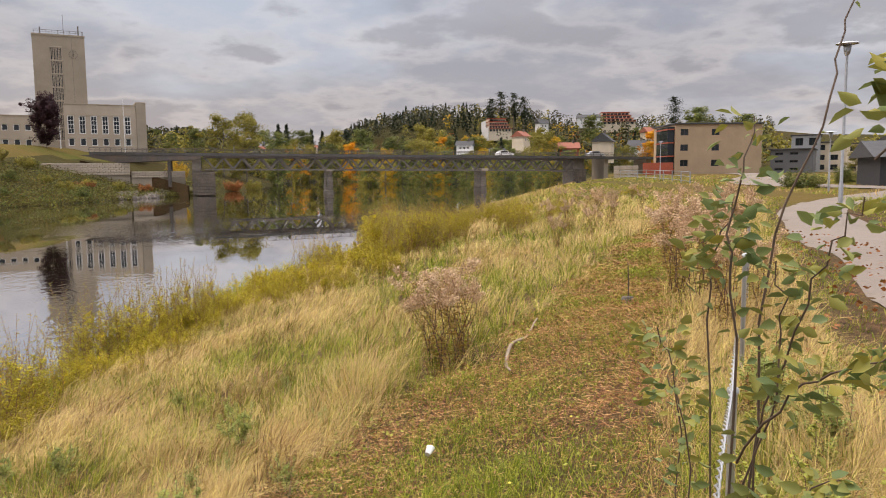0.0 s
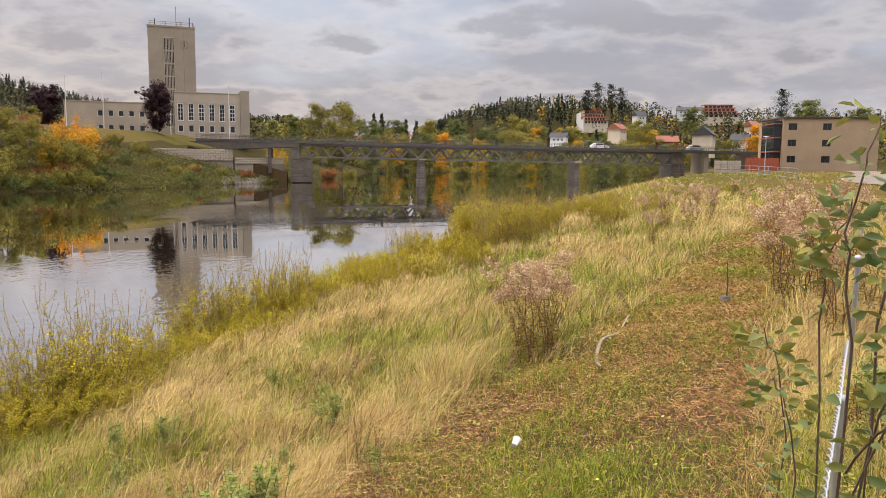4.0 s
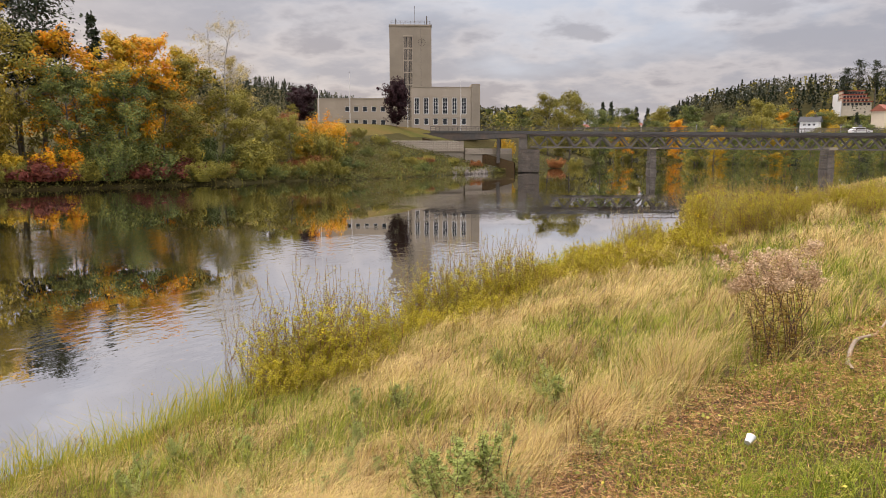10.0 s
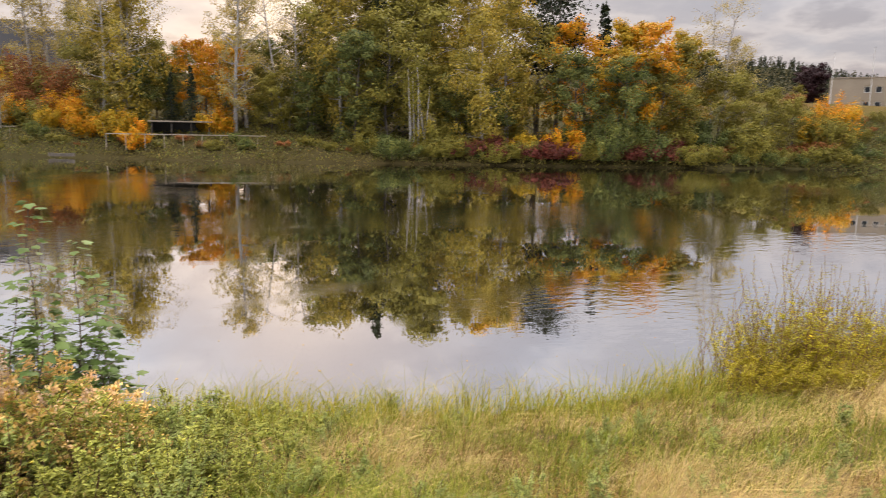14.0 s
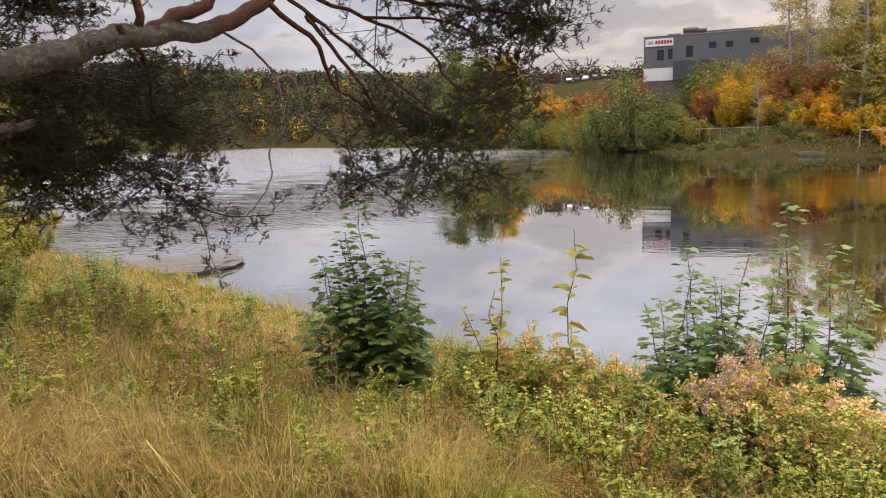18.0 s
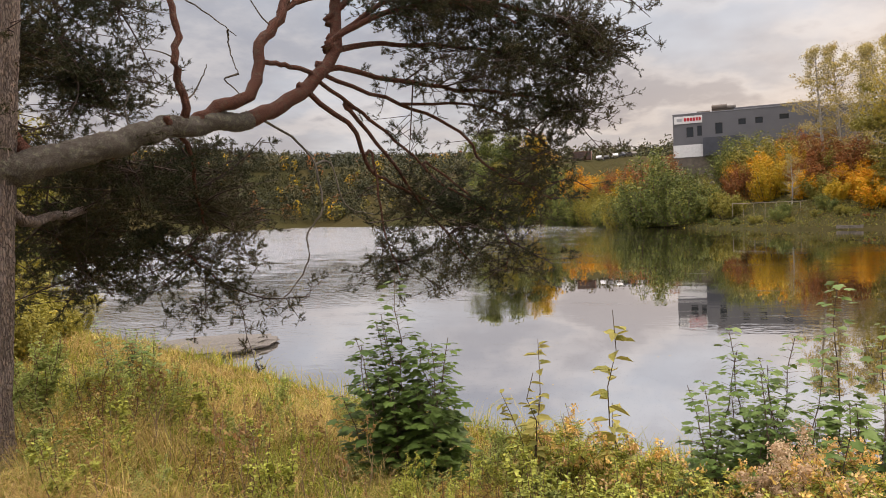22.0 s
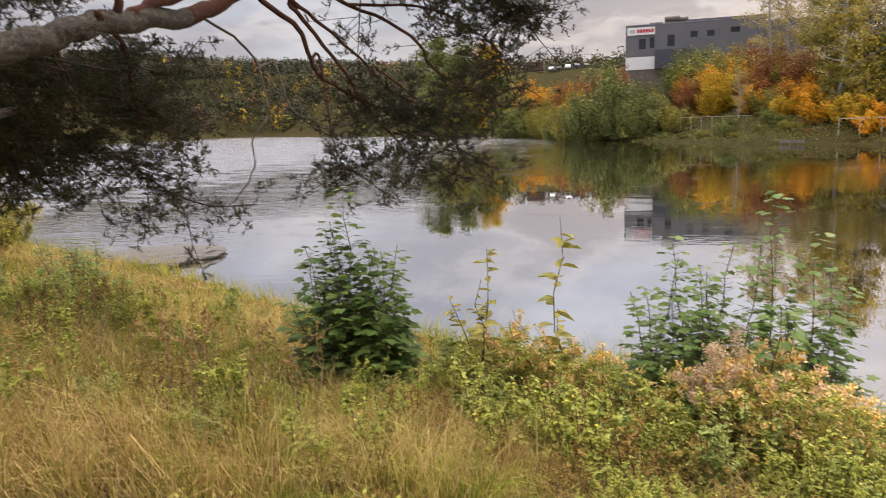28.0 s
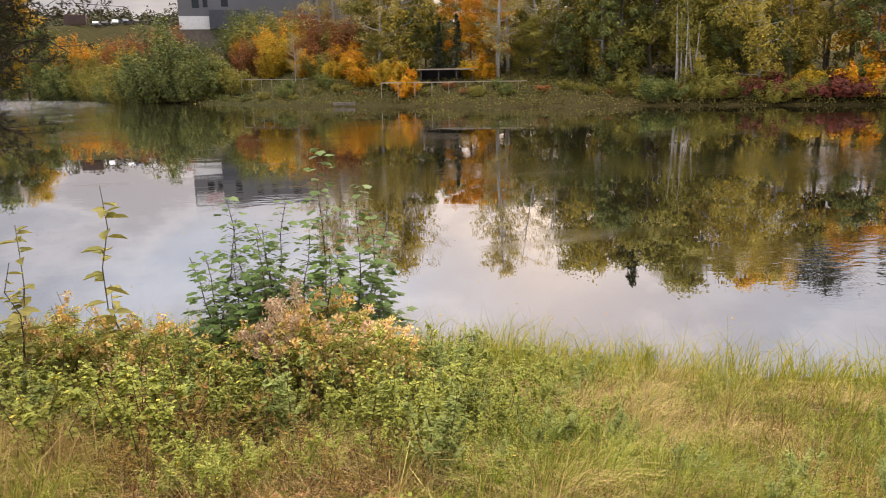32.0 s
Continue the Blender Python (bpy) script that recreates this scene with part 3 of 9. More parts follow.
def conifer(name, label, seed, h, w, foliage, bark, bare=0.1, whorls=22, droop=0.25, group="trees on the far bank", spray=0.5, per=9, rounded=False):
    rng = np.random.default_rng(seed)
    wood, crown = Bag(), Bag()
    wood.tube(np.array([[0, 0, -0.4], [0, 0, h * 0.5], [0, 0, h]]), [h * 0.014, h * 0.009, 0.02], 6)
    for k in range(whorls):
        f = bare + (1 - bare) * (k + rng.uniform(-0.4, 0.4)) / whorls
        u = (f - bare) / (1 - bare)
        full = math.sin(math.pi * min(0.96, max(0.12, 0.12 + 0.82 * u))) if rounded else max(0.02, 1 - f) ** 0.75
        for b in range(6):
            reach = w / 2 * full * rng.uniform(0.45, 1.2) + 0.15
            a = rng.uniform(0, 2 * math.pi)
            e = np.array([math.cos(a) * reach, math.sin(a) * reach, f * h - droop * reach * rng.uniform(0.3, 1.6) + rng.normal(0, 0.25)])
            s = np.array([0, 0, f * h])
            wood.tube(np.array([s, e]), [0.035, 0.01], 3)
            g = rng.uniform(0.1, 1.0, per)[:, None]
            c = s + (e - s) * g + rng.normal(0, 0.13 * reach + 0.12, (per, 3))
            way = (e - s) / np.linalg.norm(e - s)
            crown.put(*(lambda v, q: (v, None, q))(*leaf_quads(rng, c, spray, 0.55, 0.15, dirs=np.tile(way, (per, 1)) + rng.normal(0, 0.6, (per, 3)), face=np.tile([0, 0, 0.6] + way * 0.4, (per, 1)) + rng.normal(0, 0.5, (per, 3)))))
    t = thing(name, label, "tree", group=group)
    part("trunk", wood.mesh("trunk", bark, True), parent=t)
    part("crown", crown.mesh("crown", foliage), parent=t)
    return t


def bush(name, label, seed, h, w, foliage, bark=None, stems=14, leaves=1600, leaf=0.2, aspect=0.6, group="bushes on the far bank", spread=0.35, lift=0.15):
    rng = np.random.default_rng(seed)
    wood, crown = Bag(), Bag()
    cs = []
    for s in range(stems):
        a, r = rng.uniform(0, 2 * math.pi), w / 2 * math.sqrt(rng.uniform(0, 1))
        e = np.array([math.cos(a) * r, math.sin(a) * r, h * rng.uniform(0.55, 1.0) * (1 - 0.45 * (2 * r / w) ** 2)])
        b = np.array([e[0] * 0.3, e[1] * 0.3, -0.1])
        p = smooth_path([b, (b + e) / 2 + rng.normal(0, 0.06 * h, 3), e], 3)
        wood.tube(p, np.linspace(0.012 * h + 0.004, 0.004, len(p)), 4)
        n = leaves // stems
        g = lift + (1 - lift) * rng.uniform(0, 1, n) ** 0.8
        i = np.minimum((g * (len(p) - 1)).astype(int), len(p) - 2)
        puff = rand_dirs(rng, n)
        c = p[i] + (p[i + 1] - p[i]) * (g * (len(p) - 1) - i)[:, None] + puff * (rng.uniform(0.1, 1, n) ** 0.5 * w * spread * rng.uniform(0.22, 0.46))[:, None]
        c[:, 2] = np.maximum(c[:, 2], 0.03)
        cs.append((c, puff + c * [0.6 / w, 0.6 / w, 0] + [0, 0, 0.7]))
    crown.put(*(lambda v, q: (v, None, q))(*leaf_quads(rng, np.concatenate([k[0] for k in cs]), leaf, aspect, 0.1, face=np.concatenate([k[1] for k in cs]))))
    t = thing(name, label, "bush", group=group)
    part("stem", wood.mesh("stem", bark or BARK_THIN), parent=t)
    part("foliage", crown.mesh("foliage", foliage), parent=t)
    return t


def at_pose(x, y, z, turn=0.0, s=1.0, sz=None):
    return pose(x, y, z, 0, 0, turn) @ Matrix.Diagonal((s, s, sz or s, 1))


def grass_mesh(name, rng, roots, height, width, mat, lean=0.35, wind=(0.15, 0.1), curl=0.5, sway=None):
    """Bent blades, each of three triangles, one at each root."""
    n = len(roots)
    h = height * (1 + 0.4 * rng.uniform(-1, 1, n))
    a = rng.uniform(0, 2 * np.pi, n)
    side = np.stack([np.cos(a), np.sin(a), np.zeros(n)], -1)
    l = rng.normal(0, lean, (n, 2)) + wind
    if sway is not None:
        l = l + sway
    off = np.concatenate([l, np.zeros((n, 1))], 1) * h[:, None]
    w = (width * (0.6 + 0.8 * rng.uniform(0, 1, n)))[:, None] * side / 2
    mid = roots + off * 0.35 + np.stack([0 * h, 0 * h, h * 0.58], -1)
    tip = roots + off * (1 + curl * 0.6) + np.stack([0 * h, 0 * h, h * (1 - 0.28 * np.minimum(1.5, np.linalg.norm(l, axis=1)))], -1)
    v = np.stack([roots - w, roots + w, mid - w * 0.75, mid + w * 0.75, tip], 1).reshape(-1, 3)
    k = np.arange(n)[:, None] * 5
    t = np.concatenate([k + [0, 1, 3], k + [0, 3, 2], k + [2, 3, 4]], 1).reshape(-1, 3)
    return mesh_arrays(name, v, t, None, mat)


# ---- ground and river ----
NEAR_Y = np.array([-900, -560, -250, -110, -65, -44, -27, -24, -20, -15, -11.5, -6.7, -3.7, 0, 2.4, 4.2, 6.4, 9, 12, 19, 29, 41, 58, 96, 130, 183, 260, 480, 545, 580, 900])
NEAR_X = np.array([-900, -470, -205, -88, -48, -32, -21.5, -20.6, -19.6, -17.6, -15.8, -14.2, -13.0, -12.0, -11.2, -10.3, -9.3, -8.8, -8.5, -7.8, -7.2, -4.2, -1.2, 8.0, 19, 36, 48, 55, -50, -120, -160])
FAR_Y = np.array([-900, -292, -276, -254, -142, -62, -45, -22, -2.7, 10, 19, 32, 46.5, 64.5, 86, 100, 108.5, 123.5, 146, 160, 192, 201, 300, 506, 800])
FAR_X = np.array([-100, -100, -240, -352, -262, -202, -177, -143, -119, -112, -104, -95.5, -90, -80.5, -71, -68, -61, -57, -54, -51, -54, -50, -62, -98, -150])
PEAK_YAW = np.array([-180, -60, -40, -28, -22, -12, -6, 0, 4, 7, 10, 20, 24, 31, 36, 45, 60, 90, 105, 115, 125, 135, 150, 180])
PEAK_EL = np.array([1.5, 1.5, 1.5, 2, 2.6, 2.7, 3.8, 3.8, 3.0, 1.8, 1.4, 1.4, 1.6, 2.6, 3.8, 4.2, 3, 2.6, 2.2, 2.2, 2.6, 3.2, 3.0, 1.5])


def shore_gap(x, y):
    """Metres inland from the near and from the far shoreline (negative over the water)."""
    def one(ys, xs, sign):
        c = np.interp(y, ys, xs)
        slope = (np.interp(y + 2, ys, xs) - np.interp(y - 2, ys, xs)) / 4
        return sign * (x - c) / np.sqrt(1 + slope ** 2)
    return one(NEAR_Y, NEAR_X, 1), one(FAR_Y, FAR_X, -1)


def fnoise(x, y, s):
    return np.sin(x * s * 1.3 + 1.7 * np.sin(y * s * 0.9)) * np.cos(y * s * 1.1 + 1.3 * np.sin(x * s * 0.7))


def ground_z(x, y):
    x, y = np.asarray(x, float), np.asarray(y, float)
    sn, sf = shore_gap(x, y)
    d = np.hypot(x, y)
    near = np.interp(sn, [-30, -6, -1, 0, 1, 3, 6, 9, 11.5, 14, 30], [-3, -1.6, -0.35, 0.0, 0.28, 0.8, 1.55, 2.3, 2.78, 2.92, 3.0])
    near = near + np.clip((d - 45) / 90, 0, 1) * 0.7 * np.clip(sn / 20, 0, 1)
    near = near + (0.07 * fnoise(x, y, 0.9) + 0.04 * fnoise(x + 9, y, 2.3)) * np.clip(sn / 2, 0, 1) * np.exp(-d / 60)
    far_hall = np.interp(sf, [-30, -5, 0, 3, 8, 16, 26, 34, 60], [-3, -1.2, 0, 1.0, 2.5, 5.2, 8.8, 11.2, 11.6])
    far_wood = np.interp(sf, [-30, -5, 0, 1.5, 5, 20, 40, 70], [-3, -1.2, 0, 0.9, 1.5, 3.4, 6, 8])
    far_hut = np.interp(sf, [-30, -5, 0, 1.2, 6, 13, 33, 53, 83], [-3, -1.2, 0, 0.7, 2.4, 3.2, 5.5, 9, 13])
    steep = sf * (1 + 0.6 * np.clip((-y - 8) / 25, 0, 1))
    far_grey = np.interp(steep, [-30, -5, 0, 5, 13.5, 29, 45, 53, 115], [-3, -1.2, 0, 1.0, 3.6, 9, 15, 16.9, 17.5])
    wh = np.clip((y - 92) / 22, 0, 1)
    wg = np.clip((8 - y) / 22, 0, 1)
    wt = np.clip((45 - y) / 16, 0, 1) * (1 - wg)
    far_grey = far_grey * (1 + 0.22 * np.clip((-y - 22) / 30, 0, 1) * (far_grey > 2))
    far = far_hall * wh + far_grey * wg + far_hut * wt + far_wood * np.clip(1 - wh - wg - wt, 0, 1)
    z = np.where(sn > sf, near, far)
    yaw = np.degrees(np.arctan2(-x, y))
    hill = (EYE + 720 * np.tan(np.radians(np.interp(yaw, PEAK_YAW, PEAK_EL)))) * np.clip((d - 300) / 400, 0, 1) ** 1.3
    inland = np.clip(np.maximum(sn, sf) / 60, 0, 1)
    knoll = 0.36 * np.exp(-((x + 3.5) ** 2 + (y + 5.6) ** 2) / 7.0)
    return z + hill * inland + knoll


def build_ground():
    def steps(lo, hi):
        a = [0.0]
        while a[-1] < hi:
            a.append(a[-1] + max(0.35, 0.045 * a[-1]))
        p = np.array(a)
        return np.concatenate([-p[:0:-1], p])
    ax = steps(0, 2600)
    X, Y = np.meshgrid(ax - 6, ax + 4, indexing="ij")
    Z = ground_z(X, Y)
    n, m = X.shape
    i, j = np.meshgrid(np.arange(n - 1), np.arange(m - 1), indexing="ij")
    q = np.stack([i * m + j, (i + 1) * m + j, (i + 1) * m + j + 1, i * m + j + 1], -1).reshape(-1, 4)
    me = mesh_arrays("ground", np.stack([X, Y, Z], -1), None, q, None, True)
    me.materials.append(SOIL)
    me.materials.append(GRASS_FAR)
    c = np.hypot(X, Y)[:-1, :-1].ravel()
    me.materials.append(FOREST_FLOOR)
    sn, sf = shore_gap(X[:-1, :-1].ravel(), Y[:-1, :-1].ravel())
    wild = (c > 240) | ((sf > -4) & ((sf < 26) | (Y[:-1, :-1].ravel() < 92)) & (X[:-1, :-1].ravel() < -40))
    me.polygons.foreach_set("material_index", ((c > 34).astype(np.int32) + wild).astype(np.int32))
    tagged(part("ground", me), "grassy river bank and wooded hills", "ground", kind="structure")


build_ground()
WATER = water_material()
bmw = bmesh.new()
bmesh.ops.create_grid(bmw, x_segments=1, y_segments=1, size=1200)
tagged(part("water", bmw, WATER), "calm dark river mirroring sky and trees", "river", kind="structure")


def on_ground(yaw, dist):
    p = polar(yaw, dist, z=0)
    return Vector((p.x, p.y, float(ground_z(p.x, p.y))))


def far_shore(yaw):
    """Distance of the far waterline at a bearing."""
    ds = np.arange(80, 330, 0.5)
    a = np.radians(np.atleast_1d(yaw))[:, None]
    sf = shore_gap(-ds * np.sin(a), ds * np.cos(a))[1]
    return ds[np.argmax(sf > 0, axis=1)]


def yard_edge(yaw):
    """Where the slope under the car yard meets the level yard."""
    for dist in range(180, 320):
        p, q = on_ground(yaw, dist), on_ground(yaw, dist + 4)
        if p.z > 12 and q.z - p.z < 0.4:
            return dist
    return 240


# ---- the town hall ----
def window_unit(parent, x0, x1, z0, z1, y, cols=1, rows=1, frame_mat=None, glass=None, t=0.12):
    """A window in a front at depth y: frame, mullions and panes; local x along the front."""
    w = part("window", boxes((x0, y - 0.02, z0, x0 + t, y + 0.16, z1), (x1 - t, y - 0.02, z0, x1, y + 0.16, z1), (x0 + t, y - 0.02, z1 - t, x1 - t, y + 0.16, z1),
                             (x0 + t, y - 0.02, z0, x1 - t, y + 0.16, z0 + t)), frame_mat or WHITE, parent)
    dx, dz = (x1 - x0 - 2 * t) / cols, (z1 - z0 - 2 * t) / rows
    for c in range(cols):
        for r in range(rows):
            a, b = x0 + t + c * dx, z0 + t + r * dz
            part("pane", boxes((a + 0.03, y + 0.08, b + 0.03, a + dx - 0.03, y + 0.11, b + dz - 0.03)), glass or GLASS, w)
    for r in range(1, rows):
        part("transom", boxes((x0 + t, y + 0.005, z0 + t + r * dz - 0.05, x1 - t, y + 0.135, z0 + t + r * dz + 0.05)), frame_mat or WHITE, w)
    for c in range(1, cols):
        part("mullion", boxes((x0 + t + c * dx - 0.04, y + 0.0, z0 + t, x0 + t + c * dx + 0.04, y + 0.14, z1 - t)), frame_mat or WHITE, w)
    return w


def pierced_wall(name, x0, x1, z0, z1, y, thick, holes, mat, parent):
    """A front with openings through it: holes are (x0, x1, z0, z1)."""
    bm = bmesh.new()
    xs = sorted({x0, x1, *[h[0] for h in holes], *[h[1] for h in holes]})
    zs = sorted({z0, z1, *[h[2] for h in holes], *[h[3] for h in holes]})
    for a, b in zip(xs, xs[1:]):
        run = None
        for c, d in zip(zs, zs[1:]):
            mx, mz = (a + b) / 2, (c + d) / 2
            solid = not any(h[0] < mx < h[1] and h[2] < mz < h[3] for h in holes)
            if solid and run is None:
                run = c
            if not solid and run is not None:
                box(bm, a, y, run, b, y + thick, c)
                run = None
        if run is not None:
            box(bm, a, y, run, b, y + thick, z1)
    bmesh.ops.remove_doubles(bm, verts=bm.verts, dist=0.001)
    return part(name, bm, mat, parent)


def house_block(parent, x0, x1, z0, z1, y0, y1, holes, mat, roof_mat, lip=0.25, roof=0.35, name="wall"):
    """Front with openings, side and back walls, a near-black sheet painting the unlit rooms behind the glass and a flat
    roof with an edge.
    """
    pierced_wall(name, x0, x1, z0, z1, y0, 0.4, holes, mat, parent)
    part(name, boxes((x0, y0 + 0.4, z0, x0 + 0.4, y1, z1), (x1 - 0.4, y0 + 0.4, z0, x1, y1, z1), (x0 + 0.4, y1 - 0.4, z0, x1 - 0.4, y1, z1)), mat, parent)
    part("dark_backing", boxes((x0 + 0.4, y0 + 2.4, z0, x1 - 0.4, y0 + 2.5, z1 - 0.2)), DARK, parent)
    return part("roof", boxes((x0 - lip, y0 - lip, z1, x1 + lip, y1 + lip, z1 + roof), bevel=0.04), roof_mat, parent)


def town_hall():
    D = 210.0
    base = polar(25.7, D, z=11.3)
    hall = thing("town_hall", "beige concrete town hall with tall clock tower", "building", pose(*base, 0, 0, 25.7))

    def u(yaw):
        return D * math.tan(radians(25.7 - yaw))

    def h(el):
        return EYE + D * math.tan(radians(el)) - base.z
    # tower, behind the main block
    tz = h(9.33)
    tx0, tx1 = u(27.25), u(24.07)
    sx0, sx1, sz0, sz1 = u(26.23), u(25.47), h(2.4), h(8.64)
    step = (sz1 - sz0) / 7
    holes = [(sx0, sx1, sz0 + k * step + 0.09, sz0 + (k + 1) * step - 0.09) for k in range(7)]
    house_block(hall, tx0, tx1, -2, tz, 1.2, 12.5, holes, CONCRETE, CONCRETE, lip=0.12, roof=0.5, name="tower_wall")
    for k in range(7):
        window_unit(hall, sx0, sx1, holes[k][2], holes[k][3], 1.40, 4, 1, CONCRETE_LIGHT, t=0.10)
    # tall concrete grille before the stair windows
    for k in range(8):
        part("cross_bar", boxes((sx0, 1.14, sz0 + k * step - 0.16, sx1, 1.36, sz0 + k * step + 0.16), bevel=0.01), CONCRETE_LIGHT, hall)
    for k in range(8):
        x = sx0 + (k + 0.5) * (sx1 - sx0) / 8
        part("rib", boxes((x - 0.075, 1.19, sz0 + 0.05, x + 0.075, 1.34, sz1 - 0.05), bevel=0.01), CONCRETE_LIGHT, hall)
    for k in range(1, 4):
        part("joint", boxes((tx0 + k * (tx1 - tx0) / 4 - 0.03, 1.185, 0, tx0 + k * (tx1 - tx0) / 4 + 0.03, 1.2, tz - 0.4)), STONE, hall) if k not in (1, 2) else None
    # clock: four hour marks round the dial and two pointers
    cx, cz = u(24.80), h(8.18)
    dial = part("clock", boxes((cx - 0.14, 1.10, cz - 0.14, cx + 0.14, 1.2, cz + 0.14), bevel=0.02), STEEL, hall)
    for a in np.arange(12) * math.pi / 6:
        part("hour_mark", boxes((cx + 0.95 * math.sin(a) - 0.09, 1.10, cz + 0.95 * math.cos(a) - 0.09, cx + 0.95 * math.sin(a) + 0.09, 1.2, cz + 0.95 * math.cos(a) + 0.09)), STEEL, dial)
    part("pointer", boxes((cx - 0.06, 1.08, cz, cx + 0.06, 1.14, cz + 0.75)), STEEL, dial)
    part("pointer", boxes((cx - 0.06, 1.04, cz - 0.6, cx + 0.06, 1.08, cz)), STEEL, dial)
    # roof railing and antennas
    posts = np.linspace(tx0 + 0.5, tx1 - 0.5, 9)
    rail = part("roof_railing", boxes((tx0 + 0.4, 1.6, tz + 1.45, tx1 - 0.4, 1.66, tz + 1.52), (tx0 + 0.4, 1.6, tz + 1.0, tx1 - 0.4, 1.66, tz + 1.05), (tx0 + 0.4, 11.9, tz + 1.45, tx1 - 0.4, 11.96, tz + 1.52)), STEEL_PALE, hall)
    for x in posts:
        part("post", boxes((x - 0.04, 1.6, tz + 0.5, x + 0.04, 1.66, tz + 1.5)), STEEL_PALE, rail)
    for yw, e0, wd in ((26.76, 9.95, 0.25), (25.33, 10.85, 0.09), (24.41, 10.15, 0.3), (26.2, 9.75, 0.08), (25.0, 9.85, 0.08), (24.15, 9.8, 0.12)):
        part("antenna", boxes((u(yw) - wd / 2, 3, tz + 0.5, u(yw) + wd / 2, 3 + wd, h(e0))), STEEL_PALE, hall)
    # main block with tall windows over small ones
    bz = h(4.83)
    bx0, bx1 = u(25.62), u(21.05)
    xs = np.linspace(u(25.21), u(21.62), 6)
    holes = [(x - 0.75, x + 0.75, h(2.86), h(4.10)) for x in xs] + [(x - 0.68, x + 0.68, h(2.05), h(2.56)) for x in xs]
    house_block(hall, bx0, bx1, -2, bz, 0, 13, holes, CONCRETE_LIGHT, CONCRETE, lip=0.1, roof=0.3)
    for k, q in enumerate(holes):
        window_unit(hall, *q, 0.12, 2 if k < 6 else 1, 4 if k < 6 else 1, WHITE, t=0.17 if k < 6 else 0.14)
    sx0, sx1 = u(21.05) + 0.02, u(20.40)
    part("stair_tower", boxes((sx0, -0.3, -2, sx1, 12, h(5.12)), bevel=0.05), CONCRETE, hall)
    # long low wing
    wz = h(4.0)
    wx0, wx1 = u(32.75), u(27.27)
    xs = [u(a) for a in (30.5, 29.83, 29.16, 28.48, 27.8)]
    holes = [(x - 0.65, x + 0.65, h(3.05), h(3.46)) for x in xs] + [(x - 0.65, x + 0.65, h(2.05), h(2.46)) for x in xs]
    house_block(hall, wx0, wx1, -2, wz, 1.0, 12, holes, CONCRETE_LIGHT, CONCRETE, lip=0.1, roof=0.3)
    for q in holes:
        window_unit(hall, *q, 1.12, 1, 1, WHITE, t=0.1)
    for yw, e in ((32.6, 5.6), (30.27, 5.9), (21.86, 5.4), (25.9, 4.6)):
        p = polar(yw, 196, z=0)
        f = thing("flagpole", "slender white flagpole before the town hall", "flagpole", pose(p.x, p.y, float(ground_z(p.x, p.y))), "flagpoles")
        top = EYE + 196 * math.tan(radians(e)) - f.matrix_world.translation.z
        b = Bag()
        b.tube(np.array([[0, 0, -0.3], [0, 0, top]]), [0.10, 0.05], 8)
        part("pole", b.mesh("pole", WHITE), parent=f)
        part("knob", boxes((-0.09, -0.09, top, 0.09, 0.09, top + 0.16), bevel=0.03), GALV, f)


town_hall()


# ---- the bridge ----
DECK = material("bridge_deck", (0.075, 0.068, 0.06), (0.05, 0.046, 0.04), scale=0.8, stain=(0.04, 0.036, 0.032), bump=0.2)
P1, ALONG = Vector((-21.3, 163.6)), Vector((0.9615, 0.2747))
ACROSS = Vector((-0.2747, 0.9615))


